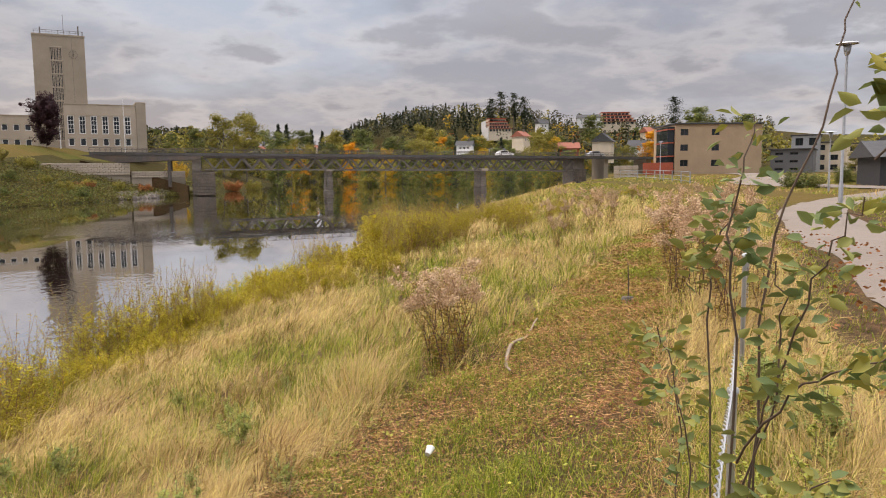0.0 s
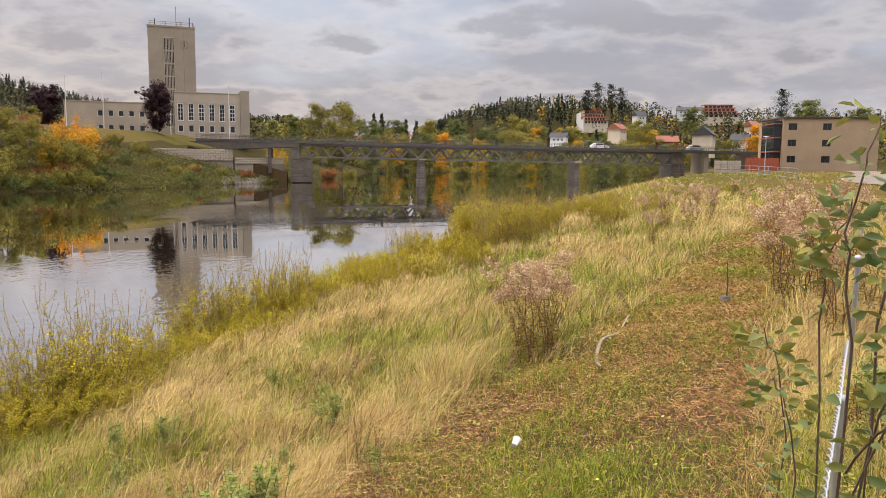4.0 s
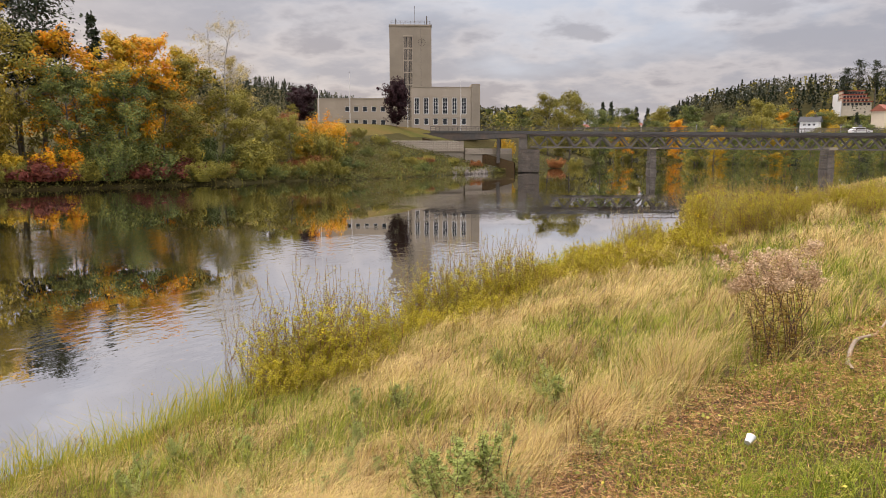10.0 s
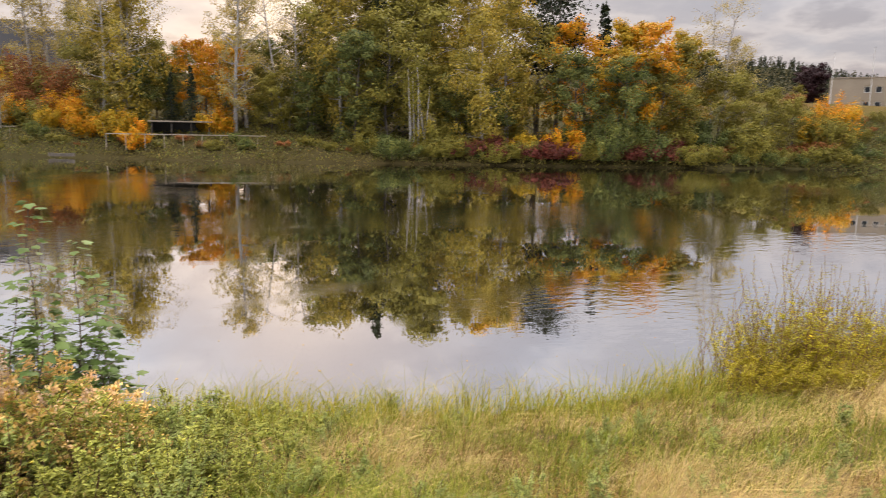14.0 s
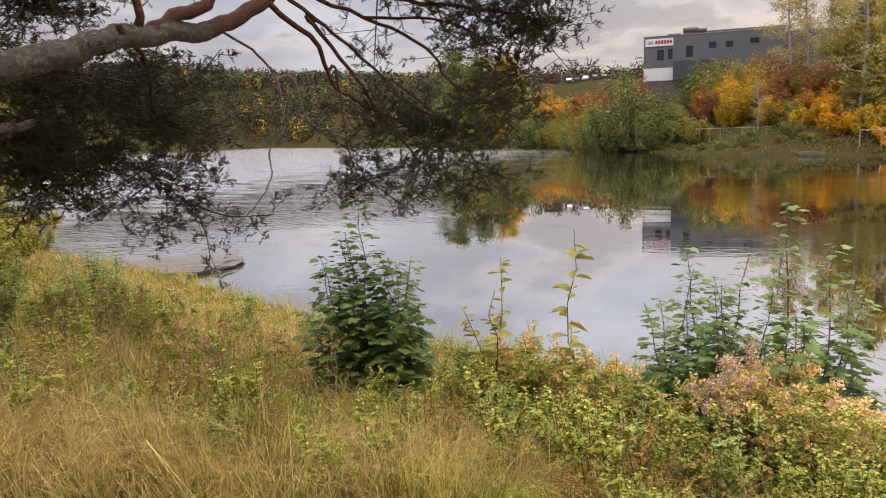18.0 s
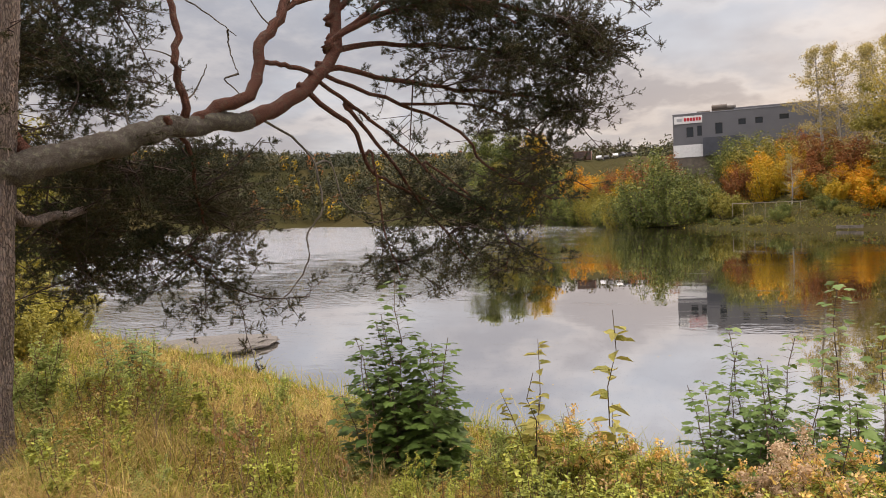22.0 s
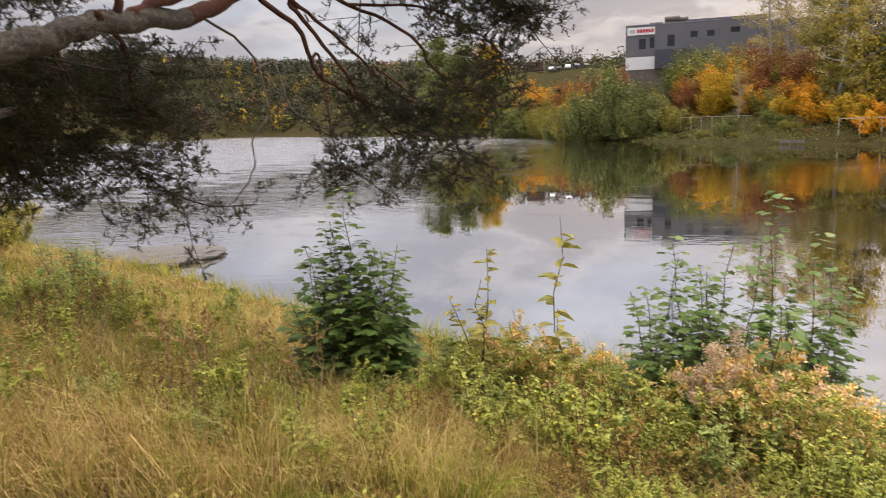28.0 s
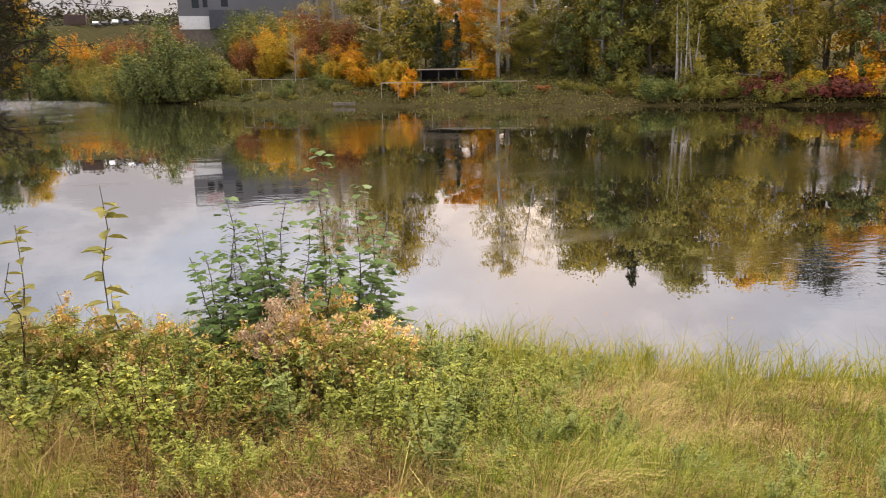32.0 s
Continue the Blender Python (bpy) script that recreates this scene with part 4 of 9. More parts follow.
def bridge():
    ang = math.degrees(math.atan2(ALONG.y, ALONG.x))
    b = thing("road_bridge", "old steel truss road bridge on stone piers", "bridge", pose(P1.x, P1.y, 0, 0, 0, ang))

    def dz(s):
        return 8.75 - 0.0105 * (s + 27)
    bw = 7.0

    def sloped(name, s0, s1, y0, y1, lo, hi, mat, parent=b):
        bm = bmesh.new()
        vs = [bm.verts.new((s, y, dz(s) + z)) for s in (s0, s1) for y in (y0, y1) for z in (lo, hi)]
        for f in ((0, 1, 3, 2), (4, 6, 7, 5), (0, 4, 5, 1), (2, 3, 7, 6), (0, 2, 6, 4), (1, 5, 7, 3)):
            bm.faces.new([vs[k] for k in f])
        bmesh.ops.recalc_face_normals(bm, faces=bm.faces)
        return part(name, bm, mat, parent)
    sloped("deck", -48, 84, -0.6, bw + 0.6, -0.35, 0.0, DECK)
    sloped("road_surface", -48, 84, 0.6, bw - 0.6, 0.004, 0.06, ASPHALT)
    for y in (-0.6, bw + 0.35):
        sloped("kerb", -48, 84, y, y + 0.25, 0.0, 0.22, DECK)
        rail = sloped("railing", -48, 84, y + 0.08, y + 0.16, 1.02, 1.12, STEEL)
        sloped("rail_bar", -48, 84, y + 0.1, y + 0.14, 0.62, 0.68, STEEL_PALE, rail)
        for k in range(67):
            s = -48 + k * 2
            part("post", boxes((s - 0.05, y + 0.08, dz(s), s + 0.05, y + 0.16, dz(s) + 1.04)), STEEL_PALE, rail)
    # two trusses under the deck
    for y in (0.3, bw - 0.5):
        t = sloped("truss", -26.2, 59, y, y + 0.28, -0.75, -0.36, STEEL)
        sloped("bottom_chord", -26.2, 59, y, y + 0.28, -3.35, -3.05, STEEL_PALE, t)
        n = 22
        step = 85.2 / n
        for k in range(n):
            s = -26.2 + k * step
            for a, c, mat in ((s, s + step / 2, STEEL_PALE), (s + step, s + step / 2, STEEL_PALE)):
                bm = bmesh.new()
                za, zc = dz(a) - 0.72, dz(c) - 3.08
                L = math.hypot(c - a, zc - za)
                m = Matrix.Translation(((a + c) / 2, y + 0.14, (za + zc) / 2)) @ Matrix.Rotation(-math.atan2(zc - za, c - a), 4, "Y")
                bmesh.ops.create_cube(bm, size=1.0, matrix=m @ Matrix.Diagonal((L, 0.26, 0.36, 1)))
                part("diagonal", bm, mat, t)
            part("gusset", boxes((s - 0.35, y - 0.02, dz(s) - 1.0, s + 0.35, y + 0.3, dz(s) - 0.72)), STEEL, t)
    for k in range(23):
        s = -26.2 + k * 85.2 / 22
        part("cross_beam", boxes((s - 0.1, 0.6, dz(s) - 0.8, s + 0.1, bw - 0.6, dz(s) - 0.4)), STEEL, b)
    for s in (-24.0, 57.0):
        part("bearing", boxes((s - 0.4, 0.1, dz(s) - 3.6, s + 0.4, bw - 0.1, dz(s) - 3.36)), STEEL, b)
    # piers of coursed stone
    for s in (0.0, 36.1):
        pier = part("pier", boxes((s - 0.8, 0.9, -2.5, s + 0.8, bw - 0.9, 0.9), bevel=0.25), STONE, b)
        for r in range(8):
            w = 0.72 - 0.02 * r
            part("course", boxes((s - w, 1.1, 0.9 + r * 0.55, s + w, bw - 1.1, 0.9 + (r + 1) * 0.55 - 0.04), bevel=0.05), STONE, pier)
        part("cap", boxes((s - 0.85, 0.2, 5.3, s + 0.85, bw - 0.2, dz(s) - 3.36), bevel=0.05), CONCRETE, pier)
    for s0, s1, lo in ((-28.7, -24.4, -2), (59.2, 62.0, -1)):
        ab = part("abutment", boxes((s0, 0.6, lo, s1, bw - 0.6, 5.2 if s0 < 0 else dz(59) - 0.4)), STONE, b)
        z = 0.2
        row = 0
        while z < (5.0 if s0 < 0 else 4.8):
            off = (row % 2) * 0.5
            for c in range(6):
                a = s0 + c * (s1 - s0 + 0.8) / 6 - off
                a0, a1 = max(a, s0 - 0.1), min(a + (s1 - s0 + 0.8) / 6 - 0.05, s1 + 0.1)
                if a1 - a0 > 0.1:
                    part("stone", boxes((a0, -0.35, z, a1, 0.6, z + 0.56), bevel=0.04), STONE_OLD, ab)
            part("stone", boxes((s1, -0.3, z, s1 + 0.25, bw, z + 0.56), bevel=0.04), STONE_OLD, ab)
            z += 0.6
            row += 1
    part("bearing_wall", boxes((-28.7, 0.2, 5.1, -26.9, bw - 0.2, dz(-28) - 0.36)), STONE, b)
    # the approach with its slanting soffit and the pillars under it
    bm = bmesh.new()
    sides = [[bm.verts.new(p) for p in ((-50, y, dz(-50) - 0.36), (-27, y, dz(-27) - 0.36), (-27, y, dz(-27) - 1.1), (-43, y, dz(-43) - 1.9))] for y in (-0.5, bw + 0.5)]
    bm.faces.new(sides[0])
    bm.faces.new(sides[1][::-1])
    for k in range(4):
        j = (k + 1) % 4
        bm.faces.new((sides[0][k], sides[1][k], sides[1][j], sides[0][j]))
    bmesh.ops.recalc_face_normals(bm, faces=bm.faces)
    part("approach_span", bm, STEEL, b)
    fill = bmesh.new()
    ends = [[fill.verts.new(p) for p in ((-50, y, -1), (-29.6, y, -1), (-29.6, y, 2.2), (-37, y, 4.4), (-50, y, dz(-50) - 1.4))] for y in (0.9, bw - 0.6)]
    fill.faces.new(ends[0])
    fill.faces.new(ends[1][::-1])
    for k in range(5):
        j = (k + 1) % 5
        fill.faces.new((ends[0][k], ends[1][k], ends[1][j], ends[0][j]))
    bmesh.ops.recalc_face_normals(fill, faces=fill.faces)
    part("embankment", fill, SOIL, b)
    for y in (0.5, bw / 2, bw - 0.5):
        part("column", boxes((-33.5, y - 0.3, 2, -32.8, y + 0.3, dz(-33) - 0.9), bevel=0.05), STEEL, b)
    for s in (68.0, 80.0):
        part("column", boxes((s - 0.6, 0.4, 1, s + 0.6, bw - 0.4, dz(s) - 0.36), bevel=0.05), CONCRETE, b)
    for s in (-20, 10, 40, 66):
        lamp = part("lamp_post", boxes((s - 0.06, bw + 0.45, dz(s), s + 0.06, bw + 0.57, dz(s) + 1.9)), GALV, b)
        part("lantern", boxes((s - 0.16, bw + 0.35, dz(s) + 1.9, s + 0.16, bw + 0.67, dz(s) + 2.2), bevel=0.04), STEEL, lamp)


bridge()


# retaining walls of pale blocks beside the bridge
def block_wall(name, label, y0, d0, y1, d1, z_lo, z_hi, rows, cols):
    a, c = polar(y0, d0, z=0), polar(y1, d1, z=0)
    L = (c - a).length
    ang = math.degrees(math.atan2(c.y - a.y, c.x - a.x))
    w = thing(name, label, "wall", pose(a.x, a.y, 0, 0, 0, ang), kind="structure")
    part("core", boxes((0, 0.3, -1, L, 1.2, z_hi - 0.05)), CONCRETE, w)
    rh = (z_hi - z_lo) / rows
    me = None
    for r in range(rows):
        for k in range(cols):
            cw = L / cols
            if me is None:
                o = part("block", boxes((0, 0, 0, cw - 0.04, 0.5, rh - 0.05), bevel=0.04), CONCRETE_LIGHT, w)
                me = o.data
            else:
                o = part("block", me, None, w)
            o.location = (min(k * cw + (r % 2) * cw * 0.4, L - cw), 0, z_lo + r * rh)
    return w


block_wall("wall_embankment", "pale stepped stone block embankment wall", 27.3, 162, 21.6, 164, 4.6, 7.0, 5, 16)
block_wall("wall_embankment_low", "low pale block wall below the bridge approach", 21.5, 163.6, 17.9, 165.5, 4.0, 5.3, 3, 10)


def rubble():
    """Blasted stones tipped along the water below the bridge."""
    r = np.random.default_rng(9)
    pile = thing("stone_pile", "grey blasted stones tipped on the bank below the bridge", "stones")
    meshes = []
    for k in range(6):
        bm = bmesh.new()
        bmesh.ops.create_icosphere(bm, subdivisions=1, radius=0.5)
        for v in bm.verts:
            v.co *= r.uniform(0.65, 1.25)
        me = bpy.data.meshes.new("stone")
        bm.to_mesh(me)
        bm.free()
        me.materials.append(STONE)
        meshes.append(me)
    for k in range(280):
        yw = r.uniform(16.4, 22.6)
        base = float(np.interp(yw, [16, 20, 25], [194, 155.5, 137]))
        g = on_ground(yw, base + r.uniform(-0.4, 5.5))
        o = part("stone", meshes[k % 6], None, pile)
        o.matrix_basis = at_pose(g.x, g.y, max(g.z, 0) + 0.12, k * 47.0, r.uniform(0.5, 1.5))


rubble()


# ---- the far bank's trees and bushes ----
BROAD_GREEN = tree("alder", "dense dark green alder on the far bank", 11, BARK, LF_GREEN, h=20, w=11, bare=0.08, limbs=26, leaves=14000, leaf=0.36, clump=0.17)
BROAD_OLIVE = tree("willow", "olive green willow turning yellow", 12, BARK, LF_OLIVE, h=16, w=11, bare=0.05, limbs=26, leaves=14000, leaf=0.30, clump=0.17)
WEEPING = tree("weeping_birch", "yellow-green weeping birch with drooping sprays", 13, BARK_PALE, LF_BIRCH, h=24, w=10, bare=0.12, limbs=30, leaves=10640, leaf=0.36, clump=0.16, weep=0.8)
MAPLE_ORANGE = tree("maple", "bright orange autumn maple", 14, BARK, LF_ORANGE, h=16, w=10, bare=0.15, limbs=24, leaves=11500, leaf=0.31, clump=0.15)
MAPLE_YELLOW = tree("maple", "golden yellow autumn maple", 15, BARK, LF_YELLOW, h=17, w=10, bare=0.12, limbs=24, leaves=12000, leaf=0.31, clump=0.15)
BARE_BIRCH = tree("birch", "tall birch that has lost most of its leaves", 16, BARK_PALE, LF_PALE, h=24, w=10, bare=0.22, limbs=36, leaves=5600, leaf=0.17, clump=0.16, stems=2)
SLIM_BIRCH = tree("birch", "slim birch with thin buff foliage", 17, BARK_PALE, LF_PALE, h=18, w=6, bare=0.12, limbs=34, leaves=8500, leaf=0.17, clump=0.17)
PURPLE = tree("copper_beech", "dark purple-leaved tree before the town hall", 18, BARK, LF_PURPLE, group="park trees", h=14, w=9.5, bare=0.10, limbs=46, leaves=20000, leaf=0.5, clump=0.2)
SPRUCE = conifer("spruce", "dark green spruce among the broadleaved trees", 19, 18, 6.5, LF_SPRUCE, BARK, spray=0.5, whorls=28, per=16)
PINE_FAR = conifer("pine", "tall dark pine rising over the wood", 20, 24, 10, LF_SPRUCE, BARK, bare=0.45, whorls=16, droop=-0.15, spray=0.55, per=22, rounded=True)
BUSH_GREEN = bush("bush", "rounded green willow bush on the far bank", 21, 5, 7, LF_GREEN, stems=22, leaves=6000, leaf=0.27)
BUSH_OLIVE = bush("bush", "olive-yellow bush on the far bank", 22, 4, 6, LF_OLIVE, stems=20, leaves=5400, leaf=0.235)
BUSH_ORANGE = bush("bush", "orange autumn bush on the far bank", 23, 4, 4.4, LF_ORANGE, stems=14, leaves=4400, leaf=0.22)
BUSH_YELLOW = bush("bush", "yellow autumn bush on the far bank", 24, 4, 4.6, LF_YELLOW, stems=14, leaves=4600, leaf=0.22)
BUSH_RED = bush("bush", "dark red undergrowth at the water's edge", 25, 1.8, 5, LF_RED, stems=18, leaves=2850, leaf=0.26)
BUSH_RUST = bush("bush", "rust-brown bush on the slope", 26, 3, 5, LF_RUST, stems=18, leaves=5200, leaf=0.19)
HEIGHTS = {BROAD_GREEN: 20, BROAD_OLIVE: 16, WEEPING: 24, MAPLE_ORANGE: 16, MAPLE_YELLOW: 17, BARE_BIRCH: 24, SLIM_BIRCH: 18, PURPLE: 14, SPRUCE: 18, PINE_FAR: 24,
           BUSH_GREEN: 5, BUSH_OLIVE: 4, BUSH_ORANGE: 4, BUSH_YELLOW: 4, BUSH_RED: 1.8, BUSH_RUST: 3}
USED = set()


TALL_BUSH = {BUSH_GREEN: ("tall rounded green bush on the far slope", 31, LF_GREEN), BUSH_OLIVE: ("tall olive bush on the far slope", 32, LF_OLIVE), BUSH_ORANGE: ("tall orange autumn bush on the far slope", 33, LF_ORANGE),
             BUSH_YELLOW: ("tall yellow autumn bush on the far slope", 34, LF_YELLOW), BUSH_RUST: ("tall rust-red bush on the far slope", 35, LF_RUST)}
GROWN = {}


def tall_bush(kind):
    """The grown form of a bush: more stems and finer leaves for its size."""
    if kind not in GROWN:
        label, seed, mat = TALL_BUSH[kind]
        GROWN[kind] = bush("tall_bush", label, seed, 11, 11, mat, stems=46, leaves=12000, leaf=0.34, spread=0.3, lift=0.05)
        HEIGHTS[GROWN[kind]] = 11
    return GROWN[kind]


def plant(kind, yaw, dist, el=None, h=None, wide=1.0, turn=None, label=""):
    """A tree or bush at a bearing and distance, grown to reach the elevation el or the height h."""
    g = on_ground(yaw, dist)
    top = (EYE + dist * math.tan(radians(el)) - g.z) if el is not None else h
    if kind in TALL_BUSH and top > 7:
        kind = tall_bush(kind)
    s = max(0.1, top / HEIGHTS[kind] / 1.03)
    turn = turn if turn is not None else (yaw * 73.0 + dist * 31.0) % 360
    m = at_pose(g.x, g.y, g.z - 0.05, turn, s * wide, s)
    if kind in USED:
        k = kind.scale
        o = copy_thing(kind, m @ Matrix.Diagonal((1 / k.x, 1 / k.y, 1 / k.z, 1)))
    else:
        USED.add(kind)
        o = kind
        kind.matrix_basis = m
    if label:
        tagged(o, label)
    return o


def plant_row(*row):
    for kind, yaw, dist, el in row:
        plant(kind, yaw, dist, el)


# wood round the shelter and the tall bare birches
plant_row((BROAD_OLIVE, 83.8, 138, 7.0), (SLIM_BIRCH, 84.2, 124, 11.2), (BROAD_OLIVE, 83.3, 132, 8.2), (BARE_BIRCH, 82.3, 130, 11.8), (SPRUCE, 78.2, 121, 4.4), (SPRUCE, 79.6, 124, 3.9))
plant_row((MAPLE_ORANGE, 76.3, 126, 6.0), (BUSH_ORANGE, 76.4, 117, 1.8), (BUSH_ORANGE, 82.2, 112, 0.9), (MAPLE_YELLOW, 75.4, 134, 6.5), (BROAD_GREEN, 79.8, 136, 5.0), (BROAD_OLIVE, 74.3, 130, 4.8), (BARE_BIRCH, 71.4, 124, 11.6), (BARE_BIRCH, 69.6, 128, 11.0))
plant_row((BROAD_OLIVE, 72.6, 120, 4.0), (BROAD_GREEN, 73.5, 140, 5.5), (BROAD_GREEN, 70.0, 118, 4.2), (BROAD_GREEN, 66.4, 112, 7.4), (BROAD_OLIVE, 63.9, 113, 8.6), (WEEPING, 67.4, 118, 11.6), (BROAD_OLIVE, 68.6, 124, 11.2), (SPRUCE, 64.8, 122, 12.2), (SLIM_BIRCH, 74.4, 126, 11.4), (SLIM_BIRCH, 75.2, 118, 12.2), (BROAD_OLIVE, 65.0, 124, 10.2), (BROAD_GREEN, 68.2, 122, 6.0))
plant_row((BROAD_OLIVE, 62.0, 122, 11.5), (BROAD_OLIVE, 60.0, 124, 11.8), (WEEPING, 57.6, 116, 11.4), (WEEPING, 54.8, 112, 11.0), (MAPLE_YELLOW, 56.0, 126, 11.6), (BROAD_OLIVE, 52.6, 116, 8.4), (PINE_FAR, 51.2, 116, 11.4), (PINE_FAR, 52.6, 122, 11.0))
plant_row((MAPLE_ORANGE, 48.9, 116, 8.4), (MAPLE_YELLOW, 46.6, 114, 8.2), (MAPLE_ORANGE, 44.2, 117, 8.2), (SPRUCE, 47.9, 122, 9.6), (BROAD_GREEN, 46.0, 110, 5.8), (BROAD_OLIVE, 43.5, 114, 5.2), (BROAD_GREEN, 49.8, 108, 6.0), (BROAD_OLIVE, 41.8, 120, 6.6), (MAPLE_YELLOW, 42.4, 124, 7.4))
plant_row((BARE_BIRCH, 39.8, 126, 10.0), (SLIM_BIRCH, 38.4, 128, 7.4), (BROAD_OLIVE, 38.6, 122, 4.6), (BROAD_OLIVE, 36.4, 126, 3.4), (BROAD_OLIVE, 34.8, 128, 2.8), (BUSH_OLIVE, 37.4, 119, 1.4), (BUSH_ORANGE, 32.3, 133, 3.6), (BUSH_OLIVE, 32.1, 129, 2.3), (BUSH_OLIVE, 33.0, 130, 2.6), (BUSH_YELLOW, 33.4, 130, 1.9), (BUSH_GREEN, 40.6, 117, 1.6))
plant_row((BROAD_GREEN, 58.8, 110, 4.4), (BROAD_GREEN, 55.6, 108, 3.4), (BROAD_OLIVE, 61.6, 130, 8.8), (BUSH_OLIVE, 60.6, 106, 1.2), (BUSH_GREEN, 44.8, 109, 1.4), (BUSH_OLIVE, 42.2, 115, 1.2), (BUSH_GREEN, 47.4, 107, 2.2), (BUSH_YELLOW, 53.6, 106, 0.6), (BUSH_ORANGE, 50.6, 106, 1.8))
plant_row((BROAD_OLIVE, 74.6, 134, 6.6), (BROAD_GREEN, 72.8, 136, 6.6), (BROAD_OLIVE, 70.8, 132, 7.0), (BROAD_GREEN, 69.4, 128, 7.2), (MAPLE_ORANGE, 77.2, 130, 6.4), (BROAD_OLIVE, 78.6, 138, 5.6), (BROAD_OLIVE, 80.6, 136, 6.0), (WEEPING, 56.6, 106, 9.4))
# far left above the wood and behind it
plant_row((SLIM_BIRCH, 85.2, 146, 10.6), (SLIM_BIRCH, 88.2, 152, 10.8), (SLIM_BIRCH, 87.2, 154, 10.9), (SLIM_BIRCH, 86.1, 150, 10.6), (BROAD_OLIVE, 84.2, 124, 3.0), (BUSH_ORANGE, 85.3, 122, 2.2), (BROAD_GREEN, 81.8, 128, 4.8), (BUSH_YELLOW, 83.2, 118, 1.9))
# slope under the grey car house
plant_row((BUSH_GREEN, 99.6, 152, 4.7), (BUSH_GREEN, 98.2, 146, 3.3), (BUSH_GREEN, 97.0, 144, 2.8), (BUSH_GREEN, 100.8, 152, 2.4), (BUSH_OLIVE, 96.2, 146, 2.2), (BUSH_OLIVE, 102.0, 158, 2.0), (BUSH_ORANGE, 104.4, 200, 2.7), (BUSH_YELLOW, 101.4, 170, 2.5), (BUSH_ORANGE, 103.6, 196, 2.9))
plant_row((BUSH_OLIVE, 92.7, 160, 5.0), (BUSH_OLIVE, 91.0, 158, 5.5), (BUSH_GREEN, 90.6, 150, 4.1), (BUSH_YELLOW, 91.8, 148, 3.6), (BUSH_RUST, 88.8, 150, 4.9), (BUSH_OLIVE, 87.4, 146, 4.0), (BUSH_RUST, 89.6, 144, 3.6), (BUSH_ORANGE, 86.4, 140, 3.2), (BUSH_RUST, 85.8, 144, 4.9))
plant_row((BUSH_OLIVE, 88.6, 136, 1.9), (BUSH_RUST, 93.6, 154, 3.0), (SLIM_BIRCH, 90.3, 134, 3.4), (BUSH_ORANGE, 89.4, 138, 2.3), (BUSH_YELLOW, 87.6, 132, 1.6), (BUSH_GREEN, 88.2, 124, 0.4), (BUSH_GREEN, 91.0, 124, -0.1), (BUSH_OLIVE, 94.6, 140, 0.9), (BUSH_ORANGE, 93.4, 160, 3.6))
plant_row((BUSH_RUST, 100.2, 176, 3.6), (BUSH_RUST, 101.8, 184, 3.5), (BUSH_OLIVE, 102.8, 188, 3.2), (BUSH_ORANGE, 105.2, 206, 3.4), (BUSH_OLIVE, 104.0, 182, 1.9), (BUSH_RUST, 105.0, 196, 2.4), (BUSH_GREEN, 106.4, 196, 2.6), (BUSH_OLIVE, 103.2, 172, 1.4), (BUSH_RUST, 101.0, 164, 1.6), (BUSH_RUST, 99.0, 168, 4.2))
plant_row((BROAD_OLIVE, 58.0, 112, 6.0), (MAPLE_YELLOW, 131.2, 436, 1.2), (MAPLE_ORANGE, 127.4, 452, 1.8))
plant_row((BUSH_ORANGE, 91.2, 152, 4.6), (BUSH_RUST, 88.2, 160, 5.2), (BUSH_RUST, 87.0, 156, 4.9), (BUSH_RUST, 86.2, 150, 4.4), (BUSH_RUST, 89.2, 164, 5.3), (BUSH_RUST, 87.6, 148, 3.4), (BUSH_RUST, 88.9, 146, 2.8), (BUSH_RUST, 86.6, 142, 2.6), (BUSH_ORANGE, 85.4, 132, 2.9), (BUSH_ORANGE, 86.1, 136, 2.2))
plant_row((BUSH_ORANGE, 83.9, 120, 1.2), (WEEPING, 82.4, 127, 12.0), (BUSH_YELLOW, 90.2, 146, 3.9), (BUSH_ORANGE, 104.6, 196, 3.6), (BUSH_ORANGE, 101.9, 186, 3.2), (BUSH_GREEN, 92.9, 166, 5.2), (BUSH_GREEN, 94.0, 168, 5.0), (BUSH_RUST, 90.4, 168, 5.0), (BUSH_RUST, 85.2, 146, 4.2), (BUSH_YELLOW, 77.0, 119, 1.6))
# clump by the bend
plant_row((BROAD_GREEN, 111.6, 212, 6.4), (BROAD_GREEN, 109.6, 206, 5.8), (MAPLE_YELLOW, 108.0, 210, 5.7), (BROAD_GREEN, 106.8, 200, 3.4), (BROAD_OLIVE, 110.6, 202, 3.6), (BUSH_GREEN, 105.4, 190, 2.2), (BUSH_GREEN, 103.0, 166, 0.8))
